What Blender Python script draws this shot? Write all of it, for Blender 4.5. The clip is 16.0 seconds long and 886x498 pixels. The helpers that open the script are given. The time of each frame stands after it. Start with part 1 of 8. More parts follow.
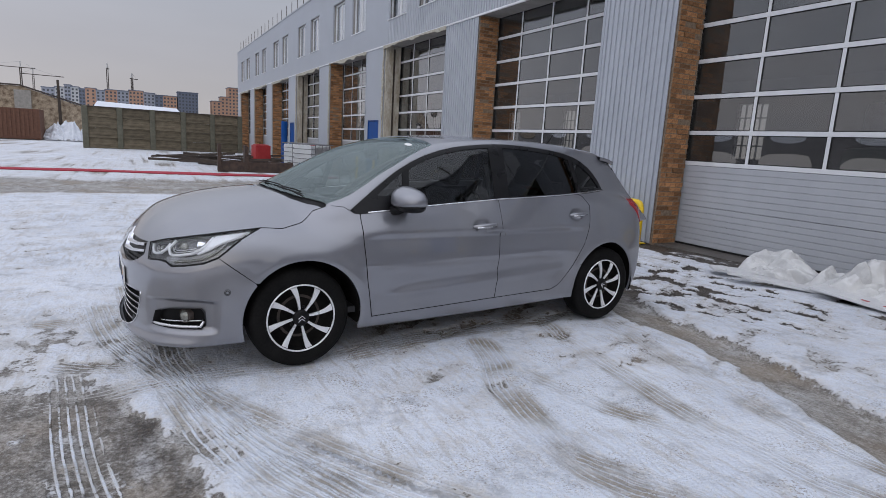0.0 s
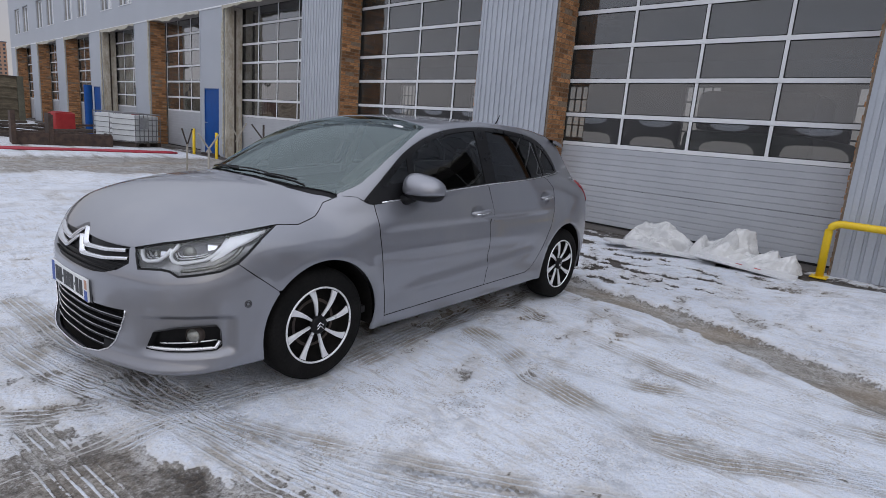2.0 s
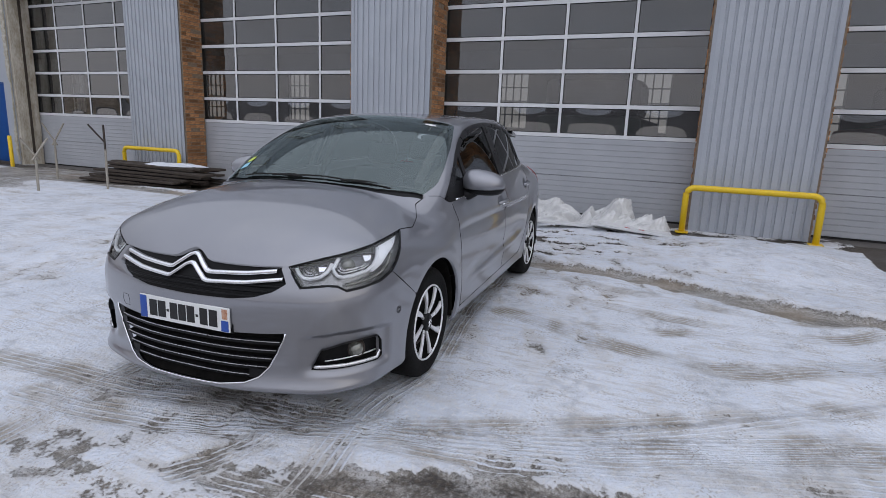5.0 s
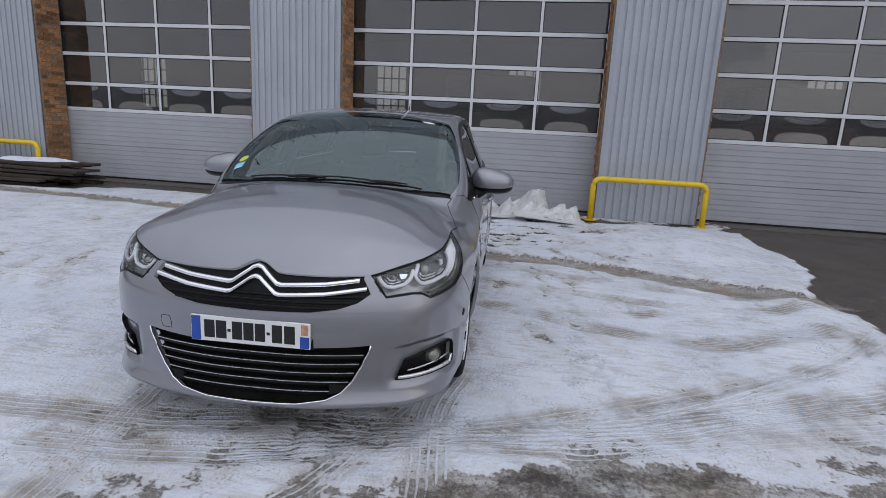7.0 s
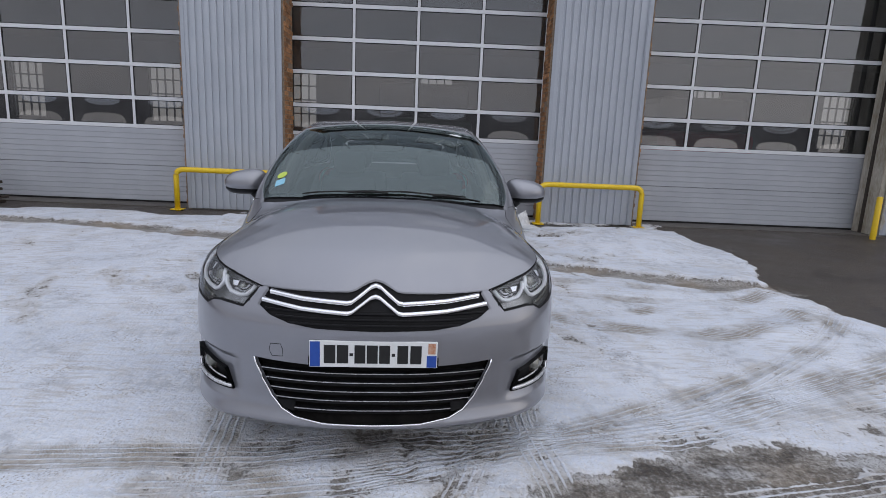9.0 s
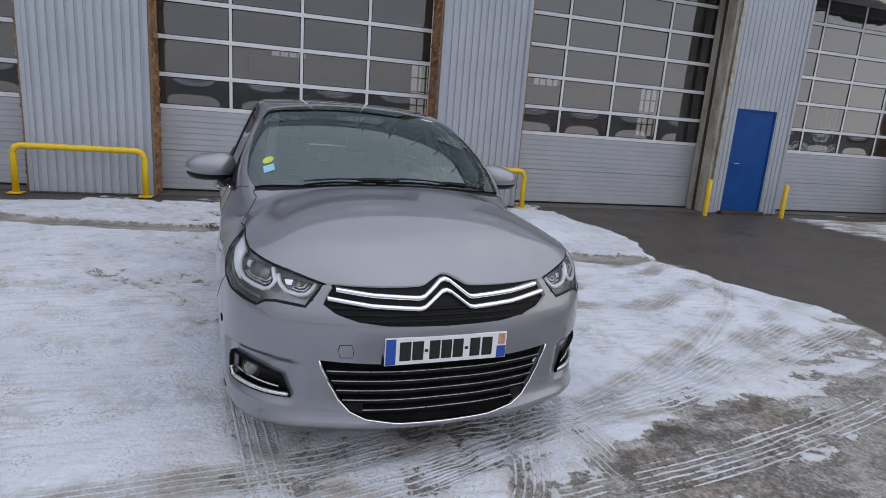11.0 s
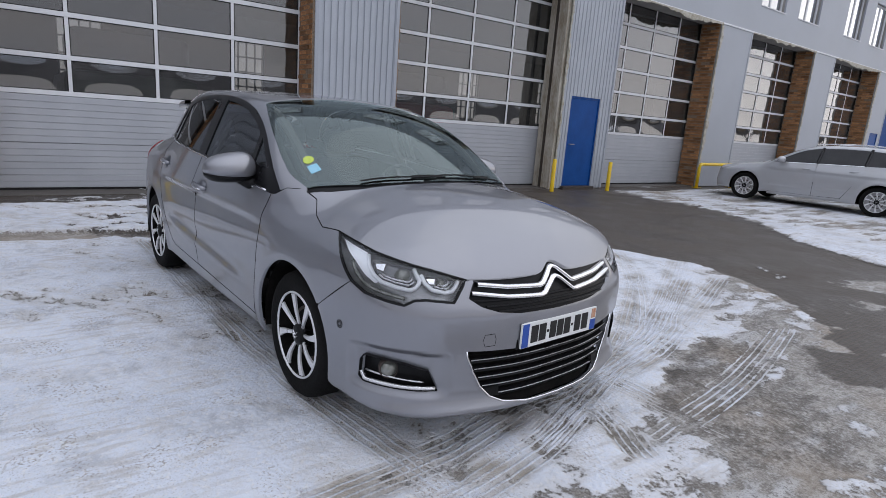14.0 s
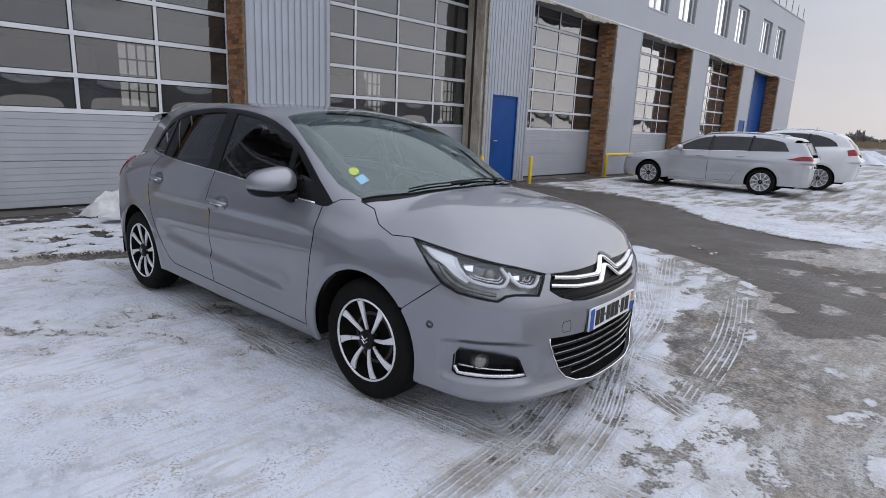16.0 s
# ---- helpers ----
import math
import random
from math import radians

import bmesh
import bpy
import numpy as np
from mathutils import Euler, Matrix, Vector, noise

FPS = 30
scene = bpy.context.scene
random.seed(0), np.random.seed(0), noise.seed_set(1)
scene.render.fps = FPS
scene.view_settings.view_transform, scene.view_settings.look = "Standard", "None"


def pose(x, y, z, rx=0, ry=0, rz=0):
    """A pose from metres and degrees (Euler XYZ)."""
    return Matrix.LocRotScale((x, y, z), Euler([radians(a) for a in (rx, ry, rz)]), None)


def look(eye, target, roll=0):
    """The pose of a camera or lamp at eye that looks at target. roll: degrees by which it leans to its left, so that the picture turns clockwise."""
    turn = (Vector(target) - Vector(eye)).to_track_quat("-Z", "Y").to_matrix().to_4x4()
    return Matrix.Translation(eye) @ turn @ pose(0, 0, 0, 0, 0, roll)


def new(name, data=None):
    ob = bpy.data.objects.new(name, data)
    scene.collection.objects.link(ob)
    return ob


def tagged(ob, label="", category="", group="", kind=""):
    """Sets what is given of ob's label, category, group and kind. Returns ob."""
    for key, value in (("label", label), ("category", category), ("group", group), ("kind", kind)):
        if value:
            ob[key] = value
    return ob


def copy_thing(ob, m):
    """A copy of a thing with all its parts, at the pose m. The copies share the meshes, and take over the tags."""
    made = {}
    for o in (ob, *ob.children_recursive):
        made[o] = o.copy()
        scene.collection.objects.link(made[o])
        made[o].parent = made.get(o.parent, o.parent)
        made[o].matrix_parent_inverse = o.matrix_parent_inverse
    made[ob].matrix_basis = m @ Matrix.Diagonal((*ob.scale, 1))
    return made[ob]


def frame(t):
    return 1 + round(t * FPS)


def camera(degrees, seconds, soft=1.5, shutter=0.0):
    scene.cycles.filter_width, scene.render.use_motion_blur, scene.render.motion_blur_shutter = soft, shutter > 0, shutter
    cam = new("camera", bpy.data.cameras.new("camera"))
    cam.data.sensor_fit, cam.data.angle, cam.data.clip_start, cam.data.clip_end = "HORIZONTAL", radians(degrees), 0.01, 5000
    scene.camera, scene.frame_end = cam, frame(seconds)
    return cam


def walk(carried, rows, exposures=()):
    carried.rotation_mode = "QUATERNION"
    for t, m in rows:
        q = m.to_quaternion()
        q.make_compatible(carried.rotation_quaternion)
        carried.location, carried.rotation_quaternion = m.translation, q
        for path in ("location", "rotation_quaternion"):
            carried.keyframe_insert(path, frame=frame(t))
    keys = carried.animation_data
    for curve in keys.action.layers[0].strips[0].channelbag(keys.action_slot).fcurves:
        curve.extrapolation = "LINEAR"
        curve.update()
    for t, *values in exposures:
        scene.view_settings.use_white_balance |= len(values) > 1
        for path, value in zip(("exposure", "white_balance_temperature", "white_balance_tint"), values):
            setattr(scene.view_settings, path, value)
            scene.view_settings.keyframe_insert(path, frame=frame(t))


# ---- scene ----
cam = camera(76.1, 16.0, 0.8)
PATH = [
    (0, (0.31, 0.339, 1.402), (1.25, 2.067, 1.039), 3.3),
    (0.5, (0.117, 0.57, 1.411), (1.18, 2.22, 1.027), 3.6),
    (1, (-0.006, 0.847, 1.39), (1.198, 2.393, 0.991), 3.4),
    (1.5, (-0.208, 1.073, 1.374), (1.093, 2.534, 0.96), 3.9),
    (2, (-0.511, 1.216, 1.388), (0.913, 2.559, 0.976), 4.5),
    (2.5, (-0.652, 1.425, 1.353), (0.85, 2.681, 0.946), 4.2),
    (3, (-0.779, 1.652, 1.361), (0.744, 2.877, 0.934), 4.1),
    (3.5, (-1.028, 1.813, 1.377), (0.598, 2.9, 0.96), 3.7),
    (3.7, (-1.114, 1.879, 1.389), (0.546, 2.912, 0.97), 3.4),
    (6, (-1.707, 2.846, 1.357), (0.142, 3.487, 0.945), 2.6),
    (6.5, (-1.697, 3.078, 1.37), (0.186, 3.607, 0.951), 3.0),
    (7, (-1.845, 3.299, 1.384), (0.081, 3.625, 0.954), 2.9),
    (7.5, (-1.917, 3.495, 1.375), (0.017, 3.759, 0.936), 2.9),
    (8, (-1.855, 3.769, 1.353), (0.089, 3.999, 0.945), 1.6),
    (8.5, (-1.867, 3.95, 1.379), (0.085, 4.096, 0.969), 2.0),
    (9, (-1.957, 4.199, 1.383), (0.004, 4.174, 0.991), 2.4),
    (11.3, (-1.766, 5.212, 1.373), (0.081, 4.576, 0.944), 3.8),
    (11.5, (-1.734, 5.282, 1.355), (0.101, 4.608, 0.93), 3.4),
    (12, (-1.632, 5.491, 1.372), (0.137, 4.665, 0.941), 4.0),
    (12.5, (-1.657, 5.773, 1.39), (0.031, 4.786, 0.97), 4.1),
    (13, (-1.642, 5.973, 1.394), (-0.012, 4.893, 0.975), 4.6),
    (13.5, (-1.486, 6.129, 1.352), (0.116, 5.012, 0.922), 3.8),
    (14, (-1.405, 6.308, 1.376), (0.158, 5.144, 0.929), 4.3),
    (14.5, (-1.389, 6.54, 1.393), (0.098, 5.282, 0.943), 4.2),
    (15, (-1.321, 6.659, 1.385), (0.088, 5.31, 0.946), 3.6),
    (15.5, (-1.131, 6.781, 1.38), (0.258, 5.411, 0.943), 1.8),
    (16, (-1.045, 7.016, 1.392), (0.292, 5.593, 0.957), 2.5),
]
walk(cam, [(t, look(eye, target, roll)) for t, eye, target, roll in PATH],
     [(0, -0.28), (3.5, -0.26), (7, -0.37), (9, -0.32), (11.5, -0.29), (13, -0.21), (16, -0.18)])

# ---- world and light ----
world = bpy.data.worlds.new("overcast_sky")
scene.world = world
world.use_nodes = True
wn, wl = world.node_tree.nodes, world.node_tree.links
wn.clear()
sky = wn.new("ShaderNodeTexSky")
sky.sky_type = "NISHITA"
sky.sun_disc = False
sky.sun_elevation, sky.sun_rotation = radians(14), radians(200)
sky.dust_density = 4.0
pale = wn.new("ShaderNodeHueSaturation")
pale.inputs["Saturation"].default_value = 0.22
pale.inputs["Value"].default_value = 0.05
coord = wn.new("ShaderNodeTexCoord")
sep = wn.new("ShaderNodeSeparateXYZ")
ramp = wn.new("ShaderNodeValToRGB")
ramp.color_ramp.elements[0].position, ramp.color_ramp.elements[0].color = 0.0, (0.62, 0.592, 0.595, 1)
ramp.color_ramp.elements[1].position, ramp.color_ramp.elements[1].color = 1.0, (1.24, 1.32, 1.54, 1)
mid = ramp.color_ramp.elements.new(0.11)
mid.color = (0.525, 0.530, 0.585, 1)
low_ = ramp.color_ramp.elements.new(0.21)
low_.color = (0.488, 0.520, 0.605, 1)
high = ramp.color_ramp.elements.new(0.44)
high.color = (0.76, 0.81, 0.95, 1)
cloud = wn.new("ShaderNodeTexNoise")
cloud.inputs["Scale"].default_value, cloud.inputs["Detail"].default_value = 2.2, 5.0
stretch = wn.new("ShaderNodeMapping")
stretch.inputs["Scale"].default_value = (1.0, 1.0, 4.0)
streak = wn.new("ShaderNodeMapRange")
streak.inputs["To Min"].default_value, streak.inputs["To Max"].default_value = 0.86, 1.14
cloudy = wn.new("ShaderNodeMix")
cloudy.data_type, cloudy.blend_type = "RGBA", "MULTIPLY"
cloudy.inputs["Factor"].default_value = 1.0
both = wn.new("ShaderNodeMix")
both.data_type = "RGBA"
both.inputs["Factor"].default_value = 0.88
bg = wn.new("ShaderNodeBackground")
bg.inputs["Strength"].default_value = 1.0
wout = wn.new("ShaderNodeOutputWorld")
wl.new(sky.outputs["Color"], pale.inputs["Color"])
wl.new(coord.outputs["Generated"], sep.inputs[0])
wl.new(sep.outputs["Z"], ramp.inputs["Fac"])
wl.new(coord.outputs["Generated"], stretch.inputs["Vector"])
wl.new(stretch.outputs["Vector"], cloud.inputs["Vector"])
wl.new(cloud.outputs["Fac"], streak.inputs["Value"])
wl.new(ramp.outputs["Color"], cloudy.inputs["A"])
wl.new(streak.outputs["Result"], cloudy.inputs["B"])
wl.new(pale.outputs["Color"], both.inputs["A"])
wl.new(cloudy.outputs["Result"], both.inputs["B"])
glow = wn.new("ShaderNodeMapRange")
glow.inputs["From Min"].default_value, glow.inputs["From Max"].default_value = -1.0, 1.0
glow.inputs["To Min"].default_value, glow.inputs["To Max"].default_value = 1.20, 0.95
bright = wn.new("ShaderNodeMix")
bright.data_type, bright.blend_type = "RGBA", "MULTIPLY"
bright.inputs["Factor"].default_value = 1.0
wl.new(sep.outputs["Y"], glow.inputs["Value"])
wl.new(both.outputs["Result"], bright.inputs["A"])
wl.new(glow.outputs["Result"], bright.inputs["B"])
west = wn.new("ShaderNodeMapRange")
west.inputs["From Min"].default_value, west.inputs["From Max"].default_value = -1.0, 0.6
west.inputs["To Min"].default_value, west.inputs["To Max"].default_value = 1.0, 0.0
warm = wn.new("ShaderNodeMix")
warm.data_type = "RGBA"
warm.inputs["A"].default_value, warm.inputs["B"].default_value = (0.95, 0.95, 0.95, 1), (1.52, 1.49, 1.47, 1)
lit = wn.new("ShaderNodeMix")
lit.data_type, lit.blend_type = "RGBA", "MULTIPLY"
lit.inputs["Factor"].default_value = 1.0
wl.new(sep.outputs["X"], west.inputs["Value"])
wl.new(bright.outputs["Result"], lit.inputs["A"])
wl.new(west.outputs["Result"], warm.inputs["Factor"])
wl.new(warm.outputs["Result"], lit.inputs["B"])
wl.new(lit.outputs["Result"], bg.inputs["Color"])
wl.new(bg.outputs["Background"], wout.inputs["Surface"])

sun_data = bpy.data.lights.new("sun", "SUN")
sun_data.energy, sun_data.angle, sun_data.color = 0.45, radians(110), (1.0, 0.95, 0.88)
sun = new("sun", sun_data)
sun.matrix_world = look((-6, -14, 12), (0, 0, 0))


# ---- small tools ----
def tree(name):
    m = bpy.data.materials.new(name)
    m.use_nodes = True
    return m, m.node_tree.nodes, m.node_tree.links, m.node_tree.nodes["Principled BSDF"]


def surf(name, a, b, scale=6.0, rough=0.6, metal=0.0, bump=0.15, fine=60.0, spread=0.1, coat=0.0, stretch=(1, 1, 1), per=0.0):
    """A surface of two tones in large patches with fine grain, relief and uneven gloss."""
    m, n, l, p = tree(name)
    c = n.new("ShaderNodeTexCoord")
    mp = n.new("ShaderNodeMapping")
    mp.inputs["Scale"].default_value = stretch
    l.new(c.outputs["Object"], mp.inputs["Vector"])
    big, small = n.new("ShaderNodeTexNoise"), n.new("ShaderNodeTexNoise")
    big.inputs["Scale"].default_value, big.inputs["Detail"].default_value = scale, 5.0
    small.inputs["Scale"].default_value, small.inputs["Detail"].default_value = fine, 3.0
    for t in (big, small):
        l.new(mp.outputs["Vector"], t.inputs["Vector"])
    s = n.new("ShaderNodeMath")
    s.operation = "MULTIPLY_ADD"
    l.new(small.outputs["Fac"], s.inputs[0])
    s.inputs[1].default_value = 0.5
    l.new(big.outputs["Fac"], s.inputs[2])
    r = n.new("ShaderNodeMapRange")
    r.inputs["From Min"].default_value, r.inputs["From Max"].default_value = 0.5, 1.0
    l.new(s.outputs[0], r.inputs["Value"])
    x = n.new("ShaderNodeMix")
    x.data_type = "RGBA"
    x.inputs["A"].default_value, x.inputs["B"].default_value = (*a, 1), (*b, 1)
    l.new(r.outputs["Result"], x.inputs["Factor"])
    out = x.outputs["Result"]
    if per:
        info = n.new("ShaderNodeObjectInfo" if per > 0 else "ShaderNodeNewGeometry")
        per = abs(per)
        hv = n.new("ShaderNodeHueSaturation")
        pr = n.new("ShaderNodeMapRange")
        pr.inputs["To Min"].default_value, pr.inputs["To Max"].default_value = 1 - per, 1 + per
        l.new(info.outputs["Random" if "Random" in info.outputs else "Random Per Island"], pr.inputs["Value"])
        l.new(pr.outputs["Result"], hv.inputs["Value"])
        l.new(out, hv.inputs["Color"])
        out = hv.outputs["Color"]
    l.new(out, p.inputs["Base Color"])
    rr = n.new("ShaderNodeMapRange")
    rr.inputs["To Min"].default_value, rr.inputs["To Max"].default_value = max(0.02, rough - spread), min(1, rough + spread)
    l.new(big.outputs["Fac"], rr.inputs["Value"])
    l.new(rr.outputs["Result"], p.inputs["Roughness"])
    p.inputs["Metallic"].default_value = metal
    p.inputs["Coat Weight"].default_value = coat
    p.inputs["Coat Roughness"].default_value = 0.03
    if bump:
        bm_ = n.new("ShaderNodeBump")
        bm_.inputs["Strength"].default_value, bm_.inputs["Distance"].default_value = bump, 0.01
        l.new(small.outputs["Fac"], bm_.inputs["Height"])
        l.new(bm_.outputs["Normal"], p.inputs["Normal"])
    return m


def dull(material, level):
    """Take some of the sheen from a surface."""
    material.node_tree.nodes["Principled BSDF"].inputs["Specular IOR Level"].default_value = level
    return material


def pane_glass(name, tint, clear, rough=0.0, ior=1.9, faces=1):
    """Thin glass: mirrors by its angle, lets the rest through tinted."""
    m, n, l, p = tree(name)
    n.remove(p)
    t, g, x, f = n.new("ShaderNodeBsdfTransparent"), n.new("ShaderNodeBsdfGlossy"), n.new("ShaderNodeMixShader"), n.new("ShaderNodeFresnel")
    t.inputs["Color"].default_value = (*[v * clear for v in tint], 1)
    g.inputs["Roughness"].default_value = rough
    g.inputs["Color"].default_value = (0.95, 0.97, 1.0, 1)
    f.inputs["IOR"].default_value = ior
    share = f.outputs[0]
    if faces > 1:
        # each face of a doubled pane mirrors its part of what is left
        past, left = n.new("ShaderNodeMath"), n.new("ShaderNodeMath")
        past.operation, left.operation = "SUBTRACT", "POWER"
        past.inputs[0].default_value, left.inputs[1].default_value = 1.0, float(faces)
        l.new(share, past.inputs[1])
        l.new(past.outputs[0], left.inputs[0])
        both_ = n.new("ShaderNodeMath")
        both_.operation = "SUBTRACT"
        both_.inputs[0].default_value = 1.0
        l.new(left.outputs[0], both_.inputs[1])
        share = both_.outputs[0]
    l.new(share, x.inputs[0])
    l.new(t.outputs[0], x.inputs[1])
    l.new(g.outputs[0], x.inputs[2])
    l.new(x.outputs[0], n["Material Output"].inputs["Surface"])
    return m, n, l, g


def mesh_ob(name, verts, faces, material, parent=None, label="", smooth=False, normals=None):
    me = bpy.data.meshes.new(name)
    me.from_pydata([tuple(v) for v in verts], [], faces)
    if material:
        me.materials.append(material)
    if smooth:
        me.shade_smooth()
    if normals is not None:
        me.normals_split_custom_set_from_vertices([tuple(v) for v in normals])
    ob = new(name, me)
    ob.parent = parent
    if label:
        ob["label"] = label
    return ob


def part(name, bm, material, parent, label="", smooth=False):
    me = bpy.data.meshes.new(name)
    bm.to_mesh(me)
    bm.free()
    me.materials.append(material)
    if smooth:
        me.shade_smooth()
    ob = new(name, me)
    ob.parent = parent
    if label:
        ob["label"] = label
    return ob


def thing(name, label, category, group="", kind="", m=None):
    ob = new(name)
    ob.empty_display_size = 0.2
    if m is not None:
        ob.matrix_world = m
    return tagged(ob, label, category, group, kind)


def box(bm, x0, y0, z0, x1, y1, z1, bevel=0.0, m=None):
    """A box between two corners, edges rounded by bevel."""
    made = bmesh.ops.create_cube(bm, size=1.0)["verts"]
    s = Matrix.Translation(((x0 + x1) / 2, (y0 + y1) / 2, (z0 + z1) / 2)) @ Matrix.Diagonal((x1 - x0, y1 - y0, z1 - z0, 1))
    bmesh.ops.transform(bm, matrix=(m @ s) if m is not None else s, verts=made)
    if bevel:
        edges = list({e for v in made for e in v.link_edges})
        bmesh.ops.bevel(bm, geom=edges, offset=bevel, segments=2, affect="EDGES", profile=0.6)
    return bm


def boxes(*specs, bevel=0.0):
    bm = bmesh.new()
    for s in specs:
        box(bm, *s, bevel=bevel)
    return bm


def tube(bm, pts, r, sides=8, closed=False):
    """A round bar along a list of points."""
    pts = [Vector(p) for p in pts]
    rings = []
    n = len(pts)
    for i, p in enumerate(pts):
        a, b = pts[max(i - 1, 0)], pts[min(i + 1, n - 1)]
        if closed:
            a, b = pts[i - 1], pts[(i + 1) % n]
        d = (b - a).normalized()
        up = Vector((0, 0, 1)) if abs(d.z) < 0.9 else Vector((1, 0, 0))
        e = d.cross(up).normalized()
        g = e.cross(d)
        rr = r[i] if isinstance(r, (list, tuple)) else r
        rings.append([bm.verts.new(p + rr * (math.cos(k * math.tau / sides) * e + math.sin(k * math.tau / sides) * g)) for k in range(sides)])
    for i in range(n if closed else n - 1):
        q, w = rings[i], rings[(i + 1) % n]
        for k in range(sides):
            bm.faces.new((q[k], q[(k + 1) % sides], w[(k + 1) % sides], w[k]))
    if not closed:
        bm.faces.new(rings[0])
        bm.faces.new(rings[-1][::-1])
    bmesh.ops.recalc_face_normals(bm, faces=bm.faces)
    return bm


def bend(a, corner, b, r, steps=6):
    """Points of a rounded corner between a and b."""
    a, c, b = Vector(a), Vector(corner), Vector(b)
    p, q = c + (a - c).normalized() * r, c + (b - c).normalized() * r
    return [(1 - t) ** 2 * p + 2 * t * (1 - t) * c + t * t * q for t in [i / steps for i in range(steps + 1)]]


def lathe(profile, sides=40):
    """A mesh turned round z from (radius, height) pairs."""
    bm = bmesh.new()
    rings = [[bm.verts.new((r * math.cos(k * math.tau / sides), r * math.sin(k * math.tau / sides), h)) for k in range(sides)] for r, h in profile]
    for a, b in zip(rings, rings[1:]):
        for k in range(sides):
            bm.faces.new((a[k], a[(k + 1) % sides], b[(k + 1) % sides], b[k]))
    bmesh.ops.recalc_face_normals(bm, faces=bm.faces)
    return bm


def value_noise(x, y, seed=0):
    """Smooth random field over numpy arrays, about 0 to 1."""
    xi, yi = np.floor(x).astype(np.int64), np.floor(y).astype(np.int64)
    fx, fy = x - xi, y - yi
    fx, fy = fx * fx * (3 - 2 * fx), fy * fy * (3 - 2 * fy)

    def h(a, b):
        v = (a * 374761393 + b * 668265263 + seed * 1442695041) & 0xFFFFFFFF
        v = ((v ^ (v >> 13)) * 1274126177) & 0xFFFFFFFF
        return ((v ^ (v >> 16)) & 0xFFFF) / 65535.0

    top = h(xi, yi) * (1 - fx) + h(xi + 1, yi) * fx
    bot = h(xi, yi + 1) * (1 - fx) + h(xi + 1, yi + 1) * fx
    return top * (1 - fy) + bot * fy


def fractal(x, y, seed=0, octaves=4):
    total, amp, norm = 0, 1.0, 0
    for o in range(octaves):
        total = total + amp * value_noise(x * 2**o, y * 2**o, seed + o * 17)
        norm += amp
        amp *= 0.5
    return total / norm

# ---- materials ----
CLAD = surf("grey_cladding", (0.345, 0.369, 0.407), (0.410, 0.435, 0.475), 1.3, 0.42, 0.0, 0.04, 40)
CLAD_FLAT = surf("grey_sheet", (0.322, 0.345, 0.385), (0.375, 0.40, 0.44), 0.8, 0.45, 0.0, 0.05, 30)
BACKING = surf("bare_backing", (0.22, 0.21, 0.20), (0.32, 0.31, 0.29), 3, 0.9)
CONCRETE = surf("rough_concrete", (0.24, 0.23, 0.21), (0.38, 0.36, 0.33), 5, 0.9, 0, 0.5, 35)
WET_FLOOR = surf("wet_concrete", (0.055, 0.048, 0.042), (0.13, 0.118, 0.105), 4, 0.55, 0, 0.4, 35)
OLD_CONCRETE = surf("stained_concrete", (0.26, 0.215, 0.15), (0.56, 0.53, 0.46), 7, 0.92, 0, 0.8, 40, stretch=(1, 1, 0.3))
BRICK = surf("orange_brick", (0.17, 0.076, 0.032), (0.45, 0.228, 0.098), 32, 0.9, 0, 0.8, 160, per=0.5)
BRICK_FAR = surf("orange_brick_courses", (0.17, 0.076, 0.032), (0.45, 0.228, 0.098), 32, 0.9, 0, 0.8, 160, per=-0.5)
MORTAR = surf("mortar", (0.14, 0.10, 0.07), (0.30, 0.23, 0.165), 26, 0.95, 0, 0.5, 120)
DOOR_WHITE = surf("pale_grey_door_panel", (0.37, 0.384, 0.412), (0.43, 0.445, 0.472), 2, 0.35, 0, 0.03, 60)
FRAME_WHITE = surf("white_frame", (0.62, 0.63, 0.65), (0.72, 0.73, 0.745), 3, 0.4, 0, 0.02, 80)
BLUE_DOOR = surf("blue_paint", (0.006, 0.052, 0.21), (0.009, 0.074, 0.28), 3, 0.4, 0, 0.05, 50)
dull(BLUE_DOOR, 0.15)
YELLOW = surf("yellow_paint", (0.70, 0.46, 0.01), (0.80, 0.55, 0.02), 4, 0.35, 0, 0.05, 60)
STEEL = surf("galvanised_steel", (0.35, 0.35, 0.35), (0.5, 0.5, 0.5), 10, 0.5, 0.8)
DARK_STEEL = surf("dark_steel", (0.035, 0.03, 0.028), (0.08, 0.06, 0.05), 8, 0.7, 0.2)
RUST = surf("rusty_steel", (0.10, 0.045, 0.03), (0.16, 0.08, 0.05), 6, 0.85, 0.1, 0.4)
TIMBER = surf("wet_timber", (0.028, 0.021, 0.017), (0.070, 0.053, 0.040), 6, 0.85, 0, 0.5, 60, stretch=(1, 1, 8))
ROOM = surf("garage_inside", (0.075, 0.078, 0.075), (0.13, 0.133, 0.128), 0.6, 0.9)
RED = surf("red_paint", (0.28, 0.012, 0.015), (0.40, 0.03, 0.03), 5, 0.5)
SNOW_HEAP = surf("piled_snow", (0.60, 0.63, 0.69), (0.72, 0.745, 0.79), 5, 0.8, 0, 0.6, 40)
WINDOW, _n, _l, _g = pane_glass("garage_acrylic", (0.60, 0.61, 0.59), 0.62, 0.0, 1.50, 4)
